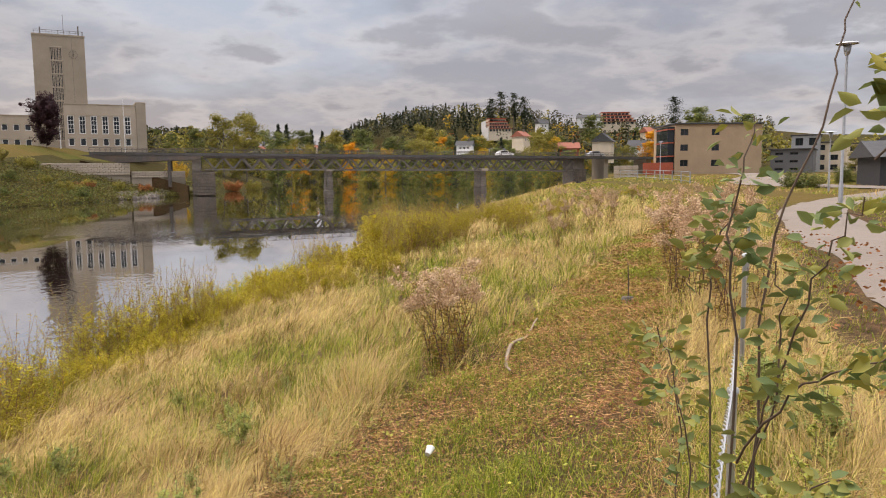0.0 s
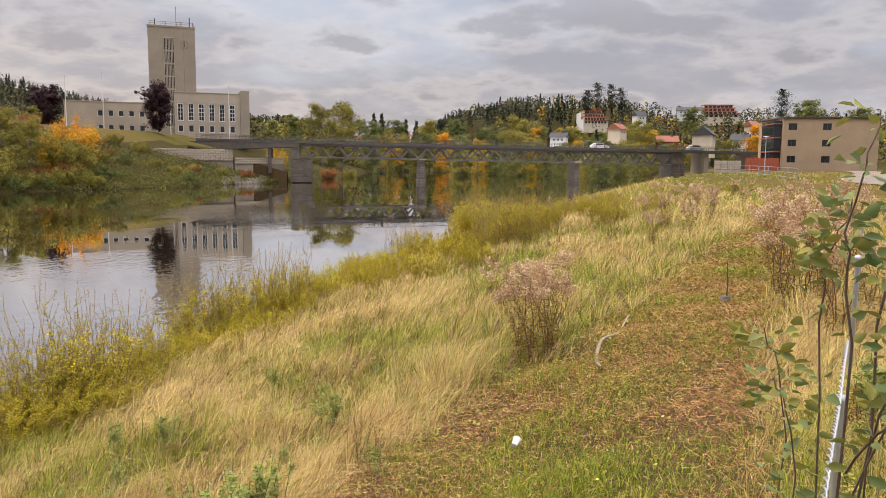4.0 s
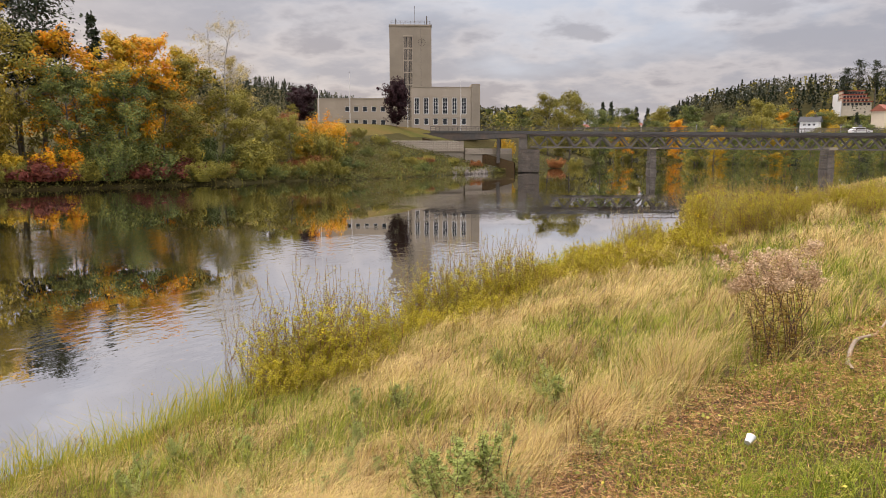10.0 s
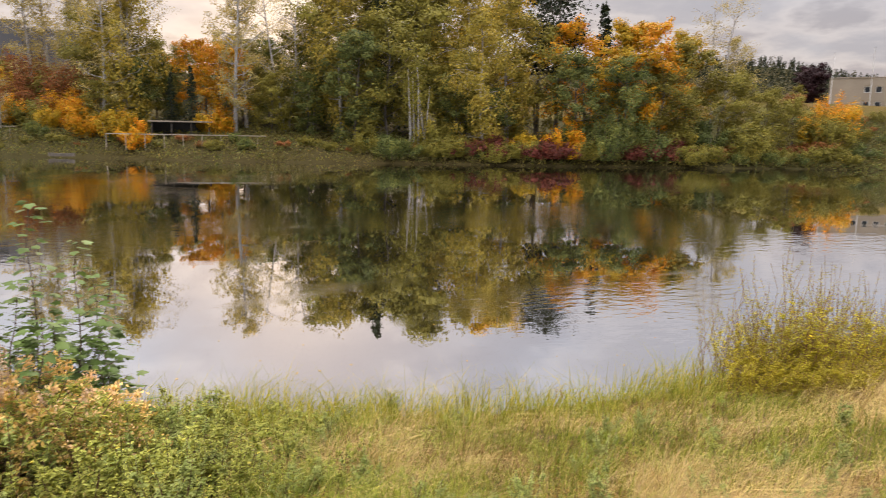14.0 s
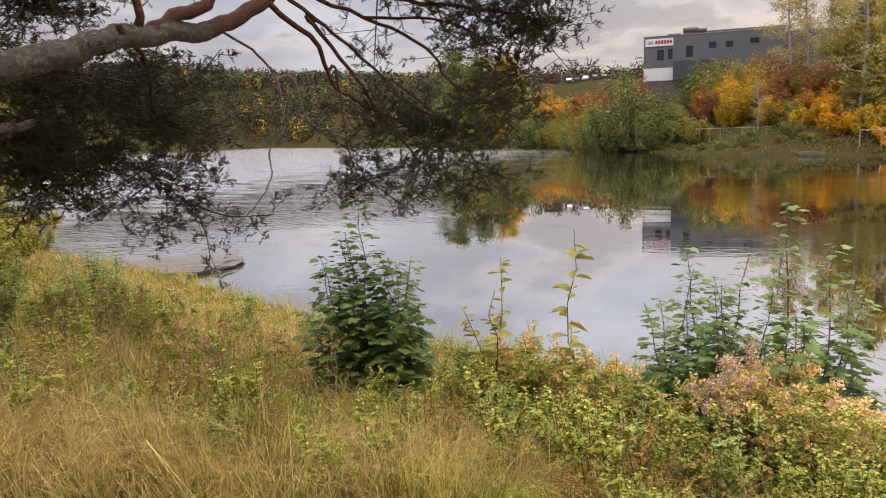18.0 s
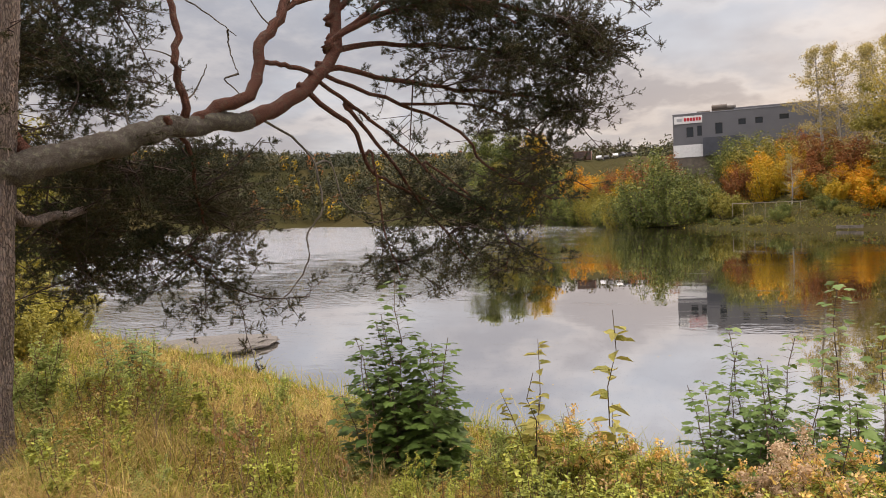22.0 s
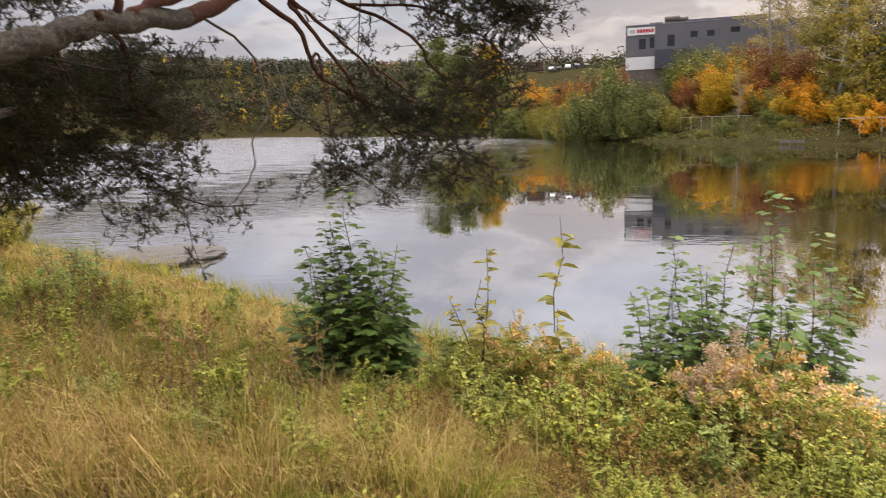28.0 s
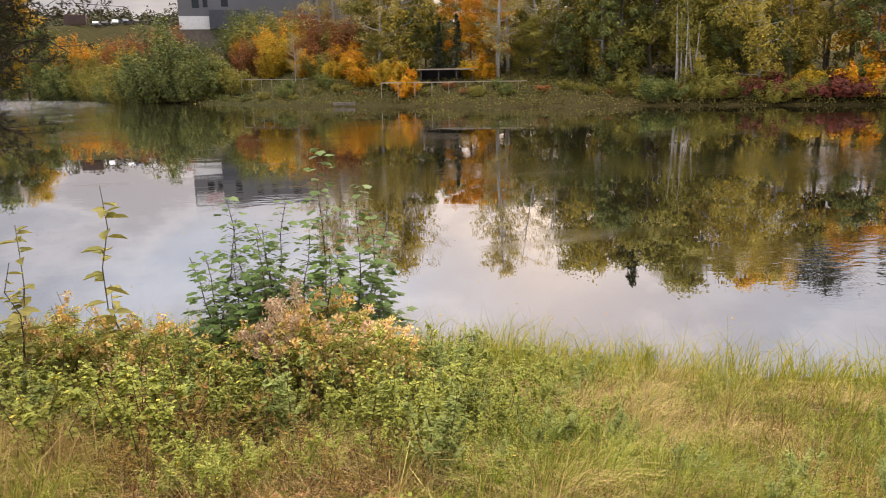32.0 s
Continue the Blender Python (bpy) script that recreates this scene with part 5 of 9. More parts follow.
# by the town hall and beyond the bridge
plant(PURPLE, 26.75, 186, 5.3, wide=0.7)
plant(PURPLE, 33.9, 230, 4.75)
plant_row((BUSH_OLIVE, 30.6, 140, 0.9), (BUSH_GREEN, 29.0, 142, 0.6), (BUSH_OLIVE, 27.0, 146, 0.25), (BUSH_RUST, 24.4, 150, -0.2), (BUSH_OLIVE, 22.4, 156, -0.3), (BUSH_RUST, 20.8, 160, -0.4), (BROAD_OLIVE, 34.6, 200, 3.6))
plant_row((BROAD_OLIVE, 15.2, 250, 4.3), (BROAD_OLIVE, 13.6, 262, 4.5), (BROAD_GREEN, 17.0, 270, 3.4), (BROAD_GREEN, 11.4, 300, 3.2), (BROAD_OLIVE, 9.0, 400, 2.2), (BROAD_GREEN, 7.4, 380, 2.3), (BROAD_GREEN, 4.6, 370, 2.2), (BROAD_OLIVE, 10.4, 360, 2.5), (BUSH_YELLOW, 18.6, 190, 1.5), (BROAD_GREEN, 18.8, 250, 3.0))
plant_row((BUSH_RUST, 14.6, 205, -0.2), (BUSH_OLIVE, 13.2, 215, -0.3), (BROAD_OLIVE, 0.2, 330, 3.6), (MAPLE_ORANGE, -1.6, 420, 2.9), (MAPLE_YELLOW, -3.4, 430, 2.8), (BROAD_OLIVE, -8.9, 300, 3.0), (MAPLE_YELLOW, -9.6, 310, 2.6), (MAPLE_ORANGE, -17.2, 260, 3.0), (MAPLE_ORANGE, -16.4, 250, 2.2))
plant_row((BROAD_GREEN, -3.0, 260, 1.3), (BROAD_GREEN, -6.0, 240, 1.3), (BROAD_GREEN, -8.5, 232, 1.1), (BROAD_OLIVE, -10.0, 225, 1.0), (BROAD_GREEN, -0.5, 300, 1.2), (BROAD_OLIVE, 2.0, 330, 1.0))

for kind, yw, d, el in ((SPRUCE, 20.6, 420, 3.5), (BROAD_GREEN, 19.8, 410, 3.3), (SPRUCE, 18.4, 420, 3.6), (BROAD_OLIVE, 17.6, 400, 3.5), (SPRUCE, 13.0, 420, 3.5), (BROAD_GREEN, 12.3, 410, 3.3), (SPRUCE, 11.2, 430, 3.8), (SPRUCE, 10.6, 420, 3.8),
                         (BROAD_GREEN, 9.6, 410, 3.3), (SPRUCE, 8.8, 430, 3.4), (SPRUCE, 8.0, 420, 3.3), (BROAD_OLIVE, 7.0, 400, 3.2), (SPRUCE, 6.2, 430, 3.4), (MAPLE_ORANGE, 5.4, 380, 2.4), (BROAD_GREEN, 5.0, 410, 3.4), (MAPLE_ORANGE, 10.0, 370, 2.2), (SPRUCE, 14.2, 430, 3.4), (SPRUCE, 15.9, 420, 3.5)):
    plant(kind, yw, d, el)

# red and rust undergrowth and low bushes along the far waterline
rng = np.random.default_rng(41)
for yw in np.arange(42.5, 60, 1.9):
    c = float(far_shore(yw)[0])
    plant(BUSH_RED, yw + rng.normal(0, 0.3), c + 2.5, h=rng.uniform(1.6, 2.8), wide=1.2)
for yw in np.arange(29, 104, 1.25):
    shore = float(far_shore(yw)[0])
    kind = (BUSH_OLIVE, BUSH_GREEN, BUSH_OLIVE, BUSH_RUST)[int(rng.integers(0, 4))]
    plant(kind, yw + rng.normal(0, 0.4), shore + rng.uniform(3, 7), h=rng.uniform(1.2, 3.0) * (1.0 if yw < 66 else 0.6), wide=1.3)


# dark low willows hanging over the far water's edge
for yw in np.arange(31, 64, 1.05):
    shore = float(far_shore(yw)[0])
    plant((BUSH_GREEN, BUSH_OLIVE)[int(rng.integers(0, 2))], yw + rng.normal(0, 0.25), shore + rng.uniform(0.6, 2.2), h=rng.uniform(1.8, 3.4), wide=1.3)


for k in range(20):
    plant((BUSH_GREEN, BUSH_OLIVE, BUSH_RUST)[k % 3], rng.uniform(22.5, 35), rng.uniform(137, 160), h=rng.uniform(1.2, 2.6), wide=1.2)


def pale_stems():
    """A sheaf of slender pale trunks at the wood's edge."""
    r = np.random.default_rng(47)
    for k in range(6):
        p = on_ground(61.0 + k * 0.27 + r.normal(0, 0.06), 104.5 + r.uniform(0, 1.5))
        t = thing("birch", "slender pale birch trunk with few leaves", "tree", pose(*p), "pale birches at the wood's edge")
        top = np.array([r.normal(0, 0.7), r.normal(0, 0.5), r.uniform(9, 12)])
        b = Bag()
        ln = smooth_path([(0, 0, -0.3), top * 0.5 + r.normal(0, 0.15, 3), top], 4)
        b.tube(ln, np.linspace(0.16, 0.04, len(ln)), 7)
        part("trunk", b.mesh("trunk", BARK_PALE, True), parent=t)
        c = along_line(ln, r.uniform(0.55, 1.0, 260)) + r.normal(0, 0.55, (260, 3))
        v, q = leaf_quads(r, c, 0.26, 0.6, 0.4)
        part("crown", mesh_arrays("crown", v, None, q, LF_OLIVE), parent=t)


def along_line(p, g):
    i = np.minimum((g * (len(p) - 1)).astype(int), len(p) - 2)
    return p[i] + (p[i + 1] - p[i]) * (g * (len(p) - 1) - i)[:, None]


pale_stems()


def undergrowth():
    """Low tangled cover over the whole far bank, too many plants to count."""
    rng = np.random.default_rng(43)
    for name, label, mat, n, lo, hi, spread in (("undergrowth", "tangled olive undergrowth covering the far bank", LF_BANK, 34000, 27, 112, 26), ("undergrowth", "dense green and brown undergrowth below the town hall", LF_GREEN, 12000, 15.5, 34, 30), ("undergrowth", "brown and olive weeds below the town hall", LF_BANK, 34000, 15.5, 36, 32), ("undergrowth", "brown undergrowth on the far slope", LF_BANK, 9000, 40, 108, 30),
                                                ("undergrowth", "yellowing grass and weeds on the far bank", LF_OLIVE, 16000, 14, 110, 24), ("undergrowth", "green undergrowth covering the far bank", LF_GREEN, 16000, 14, 112, 34)):
        yw = rng.uniform(lo, hi, n)
        shore = far_shore(yw)
        d = shore - 0.6 + rng.uniform(0, 1, n) ** 1.3 * spread * (1 + (yw > 90) * 1.2)
        x, y = -d * np.sin(np.radians(yw)), d * np.cos(np.radians(yw))
        keep = rng.uniform(0, 1, n) < 0.35 + 0.65 * (fnoise(x + len(label), y, 0.35) > -0.1)
        x, y = x[keep], y[keep]
        c = np.stack([x, y, ground_z(x, y) + rng.uniform(0, 0.9, len(x))], -1)
        v, q = leaf_quads(rng, c, 0.30, 0.5, -0.6)
        tagged(part(name, mesh_arrays(name, v, None, q, mat)), label, "undergrowth", kind="stuff")


undergrowth()


# ---- wooded hills in the distance ----
def far_woods():
    rng = np.random.default_rng(51)

    def scatter(n, yaw0, yaw1, d0, d1, hmin, hmax, conical, quads):
        yw, d = rng.uniform(yaw0, yaw1, n), rng.uniform(d0, d1, n)
        x, y = -d * np.sin(np.radians(yw)), d * np.cos(np.radians(yw))
        sn, sf = shore_gap(x, y)
        keep = np.maximum(sn, sf) > 4
        x, y, d = x[keep], y[keep], d[keep]
        n = len(x)
        z = ground_z(x, y)
        h = rng.uniform(hmin, hmax, n)
        w = h * (0.40 if conical else 0.6)
        f = rng.uniform(0.08, 1, (n, quads))
        r = (1 - f) ** 0.8 if conical else np.sqrt(np.clip(1 - (2 * f - 1.05) ** 2, 0, 1))
        a = rng.uniform(0, 2 * np.pi, (n, quads))
        rr = r * w[:, None] * rng.uniform(0.45, 1.0, (n, quads)) * 0.6
        c = np.stack([x[:, None] + np.cos(a) * rr, y[:, None] + np.sin(a) * rr, z[:, None] + f * h[:, None]], -1).reshape(-1, 3)
        dirs = np.stack([np.cos(a), np.sin(a), np.full_like(a, -0.5 if conical else 0.1)], -1).reshape(-1, 3) + rng.normal(0, 0.4, (n * quads, 3))
        size = np.repeat(np.clip(h * 0.13, 0.9, 2.2), quads)
        return leaf_quads(rng, c, size, 0.7, 0, dirs=dirs, face=dirs + [0, 0, 0.2 if conical else 0.9])

    def wood(label, mat, *sets):
        b = Bag()
        for s in sets:
            v, q = scatter(*s)
            b.put(v, None, q)
        tagged(part("wooded_hill", b.mesh("wooded_hill", mat)), label, "forest", kind="stuff")
    wood("dark conifer forest on the distant hills", LF_SPRUCE, (90, -8, 6, 560, 740, 7, 14, True, 60), (16, -23, -16, 560, 700, 8, 12, True, 60), (200, 5, 24, 520, 740, 6, 13, True, 45), (620, 29, 48, 480, 760, 6, 10, True, 44), (150, -8, 10, 400, 740, 8, 14, True, 60), (320, 112, 146, 480, 780, 7, 11, True, 50), (40, -16, -8, 600, 720, 7, 10, True, 45))
    wood("mixed green woodland on the distant slopes", LF_HILL, (520, -25, 8, 330, 740, 8, 14, False, 55), (380, -3, 14, 290, 540, 8, 13, False, 55), (420, -2, 12, 480, 700, 8, 12, False, 42), (800, 117, 143, 450, 640, 7, 11, False, 36), (420, 6, 26, 330, 640, 8, 14, False, 50), (420, 29, 48, 330, 760, 6, 10, False, 36), (620, 107, 130, 232, 420, 6, 10, False, 40), (1000, 113, 146, 395, 520, 6, 11, False, 36), (700, 113, 146, 400, 480, 4, 8, False, 30), (240, 97, 109, 300, 460, 6, 9, False, 40), (1500, 112, 148, 400, 780, 6, 11, False, 40), (120, 50, 110, 420, 600, 9, 15, False, 40))
    wood("olive and yellow woodland on the distant slopes", LF_OLIVE, (240, -25, 8, 300, 740, 7, 13, False, 55), (260, 6, 26, 320, 600, 7, 12, False, 50), (60, 107, 130, 228, 420, 5, 9, False, 40), (50, 113, 146, 395, 520, 6, 10, False, 50), (90, -40, -25, 260, 500, 7, 12, False, 50))
    wood("golden autumn trees scattered over the distant slopes", LF_YELLOW, (40, -22, 10, 320, 600, 7, 12, False, 55), (60, 112, 142, 400, 600, 7, 11, False, 50))
    wood("orange autumn trees scattered over the distant slopes", LF_RUST, (60, -22, 12, 320, 560, 7, 11, False, 55), (70, 112, 142, 400, 600, 7, 11, False, 50))


far_woods()


# ---- the near bank: grass and litter ----
DRY = material("dry_grass", (0.549, 0.366, 0.14), (0.424, 0.268, 0.0935), rough=0.7, scale=0.5, bump=0, island=0.5, translucent=0.10, extra=((0.708, 0.518, 0.253), (0.602, 0.42, 0.177), (0.442, 0.295, 0.121), (0.461, 0.384, 0.121), (0.656, 0.429, 0.206)), spec=0.1)
FRESH = material("green_grass", (0.156, 0.205, 0.0198), (0.114, 0.16, 0.0164), rough=0.6, scale=0.5, bump=0, island=0.45, translucent=0.15, extra=((0.228, 0.292, 0.0263), (0.156, 0.212, 0.0198), (0.34, 0.343, 0.046), (0.298, 0.278, 0.046)), spec=0.1)
SEDGE = material("yellowing_sedge", (0.308, 0.302, 0.036), (0.219, 0.235, 0.0288), rough=0.6, scale=0.5, bump=0, island=0.3, translucent=0.4, extra=((0.356, 0.319, 0.036), (0.243, 0.269, 0.0288), (0.421, 0.319, 0.0576)), spec=0.1)
STRAW = material("cut_straw", (0.459, 0.202, 0.0862), (0.306, 0.129, 0.0517), rough=0.85, scale=3, bump=0, island=0.4, extra=((0.634, 0.313, 0.138), (0.415, 0.175, 0.0776), (0.765, 0.46, 0.207), (0.24, 0.101, 0.0517), (0.524, 0.221, 0.103)), spec=0.1)
RUSTY = material("rusty_grass_blades", (0.49, 0.315, 0.127), (0.344, 0.21, 0.0761), rough=0.8, scale=0.5, bump=0, island=0.4, translucent=0.3, extra=((0.58, 0.378, 0.152), (0.416, 0.245, 0.0929), (0.67, 0.473, 0.203), (0.38, 0.323, 0.0845)), spec=0.1)
WITHERED = material("withered_grass", (0.24, 0.128, 0.049), (0.16, 0.0825, 0.035), rough=0.85, scale=0.5, bump=0, island=0.45, translucent=0.1, extra=((0.272, 0.135, 0.0525), (0.192, 0.0975, 0.0385), (0.32, 0.195, 0.07), (0.136, 0.09, 0.0315)), spec=0.1)
LF_WEED = leaf_material("weed_leaves", (0.342, 0.362, 0.0736), (0.434, 0.428, 0.0865), (0.588, 0.497, 0.0865), (0.229, 0.27, 0.0606), var=0.4, tr=0.45, patch=3.0)
LF_MUGWORT = leaf_material("grey_green_leaves", (0.282, 0.329, 0.0949), (0.346, 0.382, 0.112), (0.214, 0.265, 0.069), tr=0.45, patch=3.0)
LF_SHOOT = leaf_material("willow_shoot_leaves", (0.323, 0.304, 0.0878), (0.4, 0.338, 0.0945), (0.262, 0.257, 0.0675), tr=0.45, patch=3.0)
LF_SAPLING = leaf_material("sapling_leaves", (0.0979, 0.157, 0.0367), (0.13, 0.196, 0.0477), (0.067, 0.118, 0.0275), tr=0.4, rough=0.45, patch=3.0)
LF_WILLOW = leaf_material("willow_leaves", (0.351, 0.322, 0.039), (0.542, 0.458, 0.0455), (0.925, 0.643, 0.0455), (0.431, 0.389, 0.039), tr=0.4, patch=3.0)
LF_WILLOW_LOW = leaf_material("low_willow_leaves", (0.385, 0.341, 0.036), (0.57, 0.455, 0.042), (0.712, 0.531, 0.048), (0.342, 0.319, 0.036), tr=0.4, patch=2.0)
LF_GOLD = leaf_material("golden_plumes", (0.74, 0.46, 0.11), (0.80, 0.52, 0.18), (0.70, 0.46, 0.28), tr=0.4, patch=3.0)
LF_PLUME = leaf_material("faded_pink_plumes", (0.609, 0.426, 0.272), (0.491, 0.328, 0.196), (0.688, 0.525, 0.348), tr=0.4, patch=3.0)
LF_OLD = leaf_material("goldenrod_leaves", (0.268, 0.209, 0.044), (0.337, 0.188, 0.0484), (0.323, 0.131, 0.0484), (0.211, 0.188, 0.0352), tr=0.4, patch=3.0)
LF_BROWN = leaf_material("withered_leaves", (0.26, 0.14, 0.06), (0.34, 0.19, 0.08), (0.22, 0.20, 0.05), tr=0.3, patch=3.0)
STEM_RED = material("reddish_stem", (0.16, 0.07, 0.05), (0.10, 0.06, 0.04), scale=20, bump=0.1)
OSIER = material("osier_bark", (0.30, 0.15, 0.07), (0.22, 0.12, 0.06), scale=12, bump=0.1)
STEM_GREEN = material("green_stem", (0.14, 0.15, 0.05), (0.16, 0.10, 0.05), scale=12, bump=0.1)
STEM_DRY = material("dry_stem", (0.30, 0.20, 0.11), (0.20, 0.13, 0.08), scale=12, bump=0.1)


def strip_left(y):
    return np.interp(y, [0.5, 4, 5.9, 7, 7.8, 9, 10.85, 14.2, 19.8, 31], [-2.4, -2.0, -1.5, -1.0, -0.2, 0.6, 1.5, 3.0, 5.6, 9.8]) + 0.12 * np.sin(y * 3.1)


def strip_right(y):
    return np.interp(y, [0, 4.4, 6.3, 7.9, 10.5, 14.6, 21.4, 31], [0.6, 1.8, 2.4, 2.9, 3.9, 5.3, 7.8, 11.5])


def mown(x, y):
    """1 in the mown strip beside the fence and round the standing place."""
    d = np.hypot(x, y)
    strip = np.clip((x - strip_left(y)) / 0.5, 0, 1) * (y > 0.5) * np.clip((strip_right(y) - x) / 0.5, 0, 1)
    reach = np.where((y < 0.9) & (x < -1), 4.6, 2.7)
    return np.maximum(strip, np.clip((reach + 0.4 * fnoise(x, y, 2.1) - d) / 0.7, 0, 1))


def scatter(rng, n, near, far, yaw0=-40, yaw1=172, power=1.7):
    yw, d = np.radians(rng.uniform(yaw0, yaw1, n)), near + (far - near) * rng.uniform(0, 1, n) ** power
    return -d * np.sin(yw), d * np.cos(yw), d


def path_x(y):
    return np.interp(y, [-8, -2, 4, 8.5, 12.5, 16, 21, 28.5, 40], [4.4, 4.6, 5.4, 6.6, 8.4, 9.4, 11.5, 15, 21])


def verge(x, y):
    """1 on the short grass between the fence and the path and on the lawn beyond it."""
    return ((x > 0.95 + 0.42 * y) & (x > 0.9)).astype(float)


def turf():
    rng = np.random.default_rng(61)

    def field(name, label, mat, n, near, far, weight, height, width, lean=0.35, wind=(0.15, 0.1), yaw0=-40, yaw1=172, power=1.7):
        x, y, d = scatter(rng, n, near, far, yaw0, yaw1, power)
        sn = shore_gap(x, y)[0]
        k = rng.uniform(0, 1, n) < weight(x, y, sn, d) * (np.abs(x - path_x(y)) > 1.45)
        x, y, d, sn = x[k], y[k], d[k], sn[k]
        # blades spring from tufts: each is drawn to its tuft's foot and leans away from it with the tuft's own sway
        cell = 0.16 + 0.006 * d
        tx, ty = np.floor(x / cell), np.floor(y / cell)
        key = (tx * 127.1 + ty * 311.7)
        fx, fy, fh, fa = ((np.sin(key * k) * 43758.5453) % 1.0 for k in (1.0, 1.7, 2.3, 3.1))
        cx, cy = (tx + 0.25 + 0.5 * fx) * cell, (ty + 0.25 + 0.5 * fy) * cell
        ox, oy = x - cx, y - cy
        x, y = cx + ox * 0.55, cy + oy * 0.55
        roots = np.stack([x, y, ground_z(x, y) - 0.02], -1)
        h = height(x, y, sn, d) * (0.6 + 0.75 * fh)
        sway = np.stack([ox, oy], -1) / cell[:, None] * 0.9 + 0.35 * np.stack([np.cos(fa * 6.28), np.sin(fa * 6.28)], -1)
        me = grass_mesh(name, rng, roots, h, width + 0.00045 * d, mat, lean * 0.6, wind, sway=sway)
        tagged(part(name, me), label, "grass", kind="stuff")

    def clumps(x, y, s, off=0.0):
        return 0.5 + 0.5 * fnoise(x + off, y - off, s)
    land = lambda sn: (sn > 0.25).astype(float)
    # tall blond grass, combed by the wind
    field("dry_grass", "tall blond dry grass combed by the wind", DRY, 1000000, 2.4, 42, lambda x, y, sn, d: land(sn) * (1 - mown(x, y)) * (1 - 0.93 * verge(x, y)) * np.clip(1.5 * clumps(x, y, 0.62) + 1.1 * clumps(x, y, 2.3, 4) - 0.65 - 0.15 * (y < -2), 0.05, 1) * np.clip((sn - 0.6) / 1.2, 0, 1) * np.where((y > -2.5) & (y < 2.0) & (d < 9), 0.6, 1),
          lambda x, y, sn, d: (0.19 + 0.28 * clumps(x, y, 0.9, 3)) * (1 - 0.6 * verge(x, y)), 0.0012, 0.75, (0.6, 0.35))
    field("green_grass", "fresh green grass among the dry", FRESH, 480000, 1.6, 45, lambda x, y, sn, d: land(sn) * np.clip(1.5 * (1 - clumps(x, y, 0.62)) - 0.45 + 1.0 * (1 - clumps(x, y, 2.3, 4)) - 0.75 * mown(x, y) + 0.4 * verge(x, y) + 0.2 * (y < -2) - 0.18 * ((x < -2) & (y > -2)), 0.05, 1),
          lambda x, y, sn, d: np.where((mown(x, y) > 0.5) | (verge(x, y) > 0.5), 0.06, 0.24) + 0.10 * clumps(x, y, 2.0, 7), 0.0021, 0.45, (0.15, 0.1))
    field("sedge", "yellow-green sedge along the waterline", SEDGE, 420000, 5, 45, lambda x, y, sn, d: (sn > -0.2) * np.where(y < -5, 0.25, 1) * np.clip(1.3 - sn / 2.2, 0, 1) * np.clip(0.3 + 1.2 * clumps(x, y, 0.6, 2), 0, 1),
          lambda x, y, sn, d: 0.36 + 0.30 * clumps(x, y, 0.9, 1), 0.004, 0.4, (0.05, 0.1), power=1.2)
    field("rusty_grass", "reddish dry seeding grass under the pine", RUSTY, 190000, 2.6, 26,
          lambda x, y, sn, d: land(sn) * (1 - mown(x, y)) * np.clip((sn - 1) / 1.5, 0, 1) * np.clip(clumps(x, y, 0.7, 9) * 1.5 - 0.35, 0, 1), lambda x, y, sn, d: 0.20 + 0.24 * clumps(x, y, 0.9, 4), 0.0022, 0.6, (0.2, 0.1), 104, 170)
    field("brown_grass", "dark red-brown withered grass in patches", WITHERED, 230000, 2.6, 34,
          lambda x, y, sn, d: land(sn) * (1 - mown(x, y)) * (1 - verge(x, y)) * np.clip((sn - 0.4) / 1.0, 0, 1) * np.clip(clumps(x, y, 1.4, 21) * 1.6 + 0.8 * clumps(x, y, 3.6, 8) - 1.2, 0, 1), lambda x, y, sn, d: 0.16 + 0.22 * clumps(x, y, 1.1, 6), 0.0026, 0.5, (0.25, 0.15), -6, 150)
    # rough grass and weeds of the bank all the way to the bridge
    for mat, n, off, tall in ((DRY, 60000, 5, 0.45), (FRESH, 60000, 12, 0.35), (RUSTY, 26000, 19, 0.5)):
        field("bank_grass", "rough mixed grass on the bank towards the bridge", mat, n, 30, 125, lambda x, y, sn, d: land(sn) * (np.abs(x - path_x(y)) > 2) * np.clip(1.7 * clumps(x, y, 0.35, off) - 0.2, 0.05, 1) * (1 - 0.7 * ((x > 0.2 * y) & (mat is not FRESH))),
              lambda x, y, sn, d: tall * (0.6 + 0.6 * clumps(x, y, 0.5, off)) * np.where(x > 0.2 * y, 0.45, 1), 0.006, 0.5, (0.25, 0.1), -34, 7, 1.2)
    # short trodden grass where the viewer stands and back to the path
    x, y = rng.uniform(-5, 4.6, 70000), rng.uniform(-14, 3.2, 70000)
    d = np.hypot(x, y)
    k = ((d < 2.6) | (x > 0.4) | (y < -9)) & (x < path_x(y) - 1.3) & (rng.uniform(0, 1, 70000) < 0.35 + 0.65 * clumps(x, y, 1.7, 3))
    x, y, d = x[k], y[k], d[k]
    me = grass_mesh("trodden_grass", rng, np.stack([x, y, ground_z(x, y) - 0.01], -1), np.full(len(x), 0.06), 0.005, FRESH, 0.7, (0.0, 0.0))
    tagged(part("trodden_grass", me), "short trodden grass beside the path", "grass", kind="stuff")
    # litter of cut stalks and leaves with short regrowth, on the mown strip and round the standing place
    def strip_points(n, far=22):
        y = 1.2 + far * rng.uniform(0, 1, n) ** 1.6
        lo, hi = strip_left(y) - 0.3, strip_right(y) + 0.2
        x = lo + rng.uniform(0, 1, n) * (hi - lo)
        m = n // 3
        a, r = np.radians(rng.uniform(76, 138, m)), rng.uniform(3.0, 5.2, m)
        return np.append(x, -r * np.sin(a)), np.append(y, r * np.cos(a))
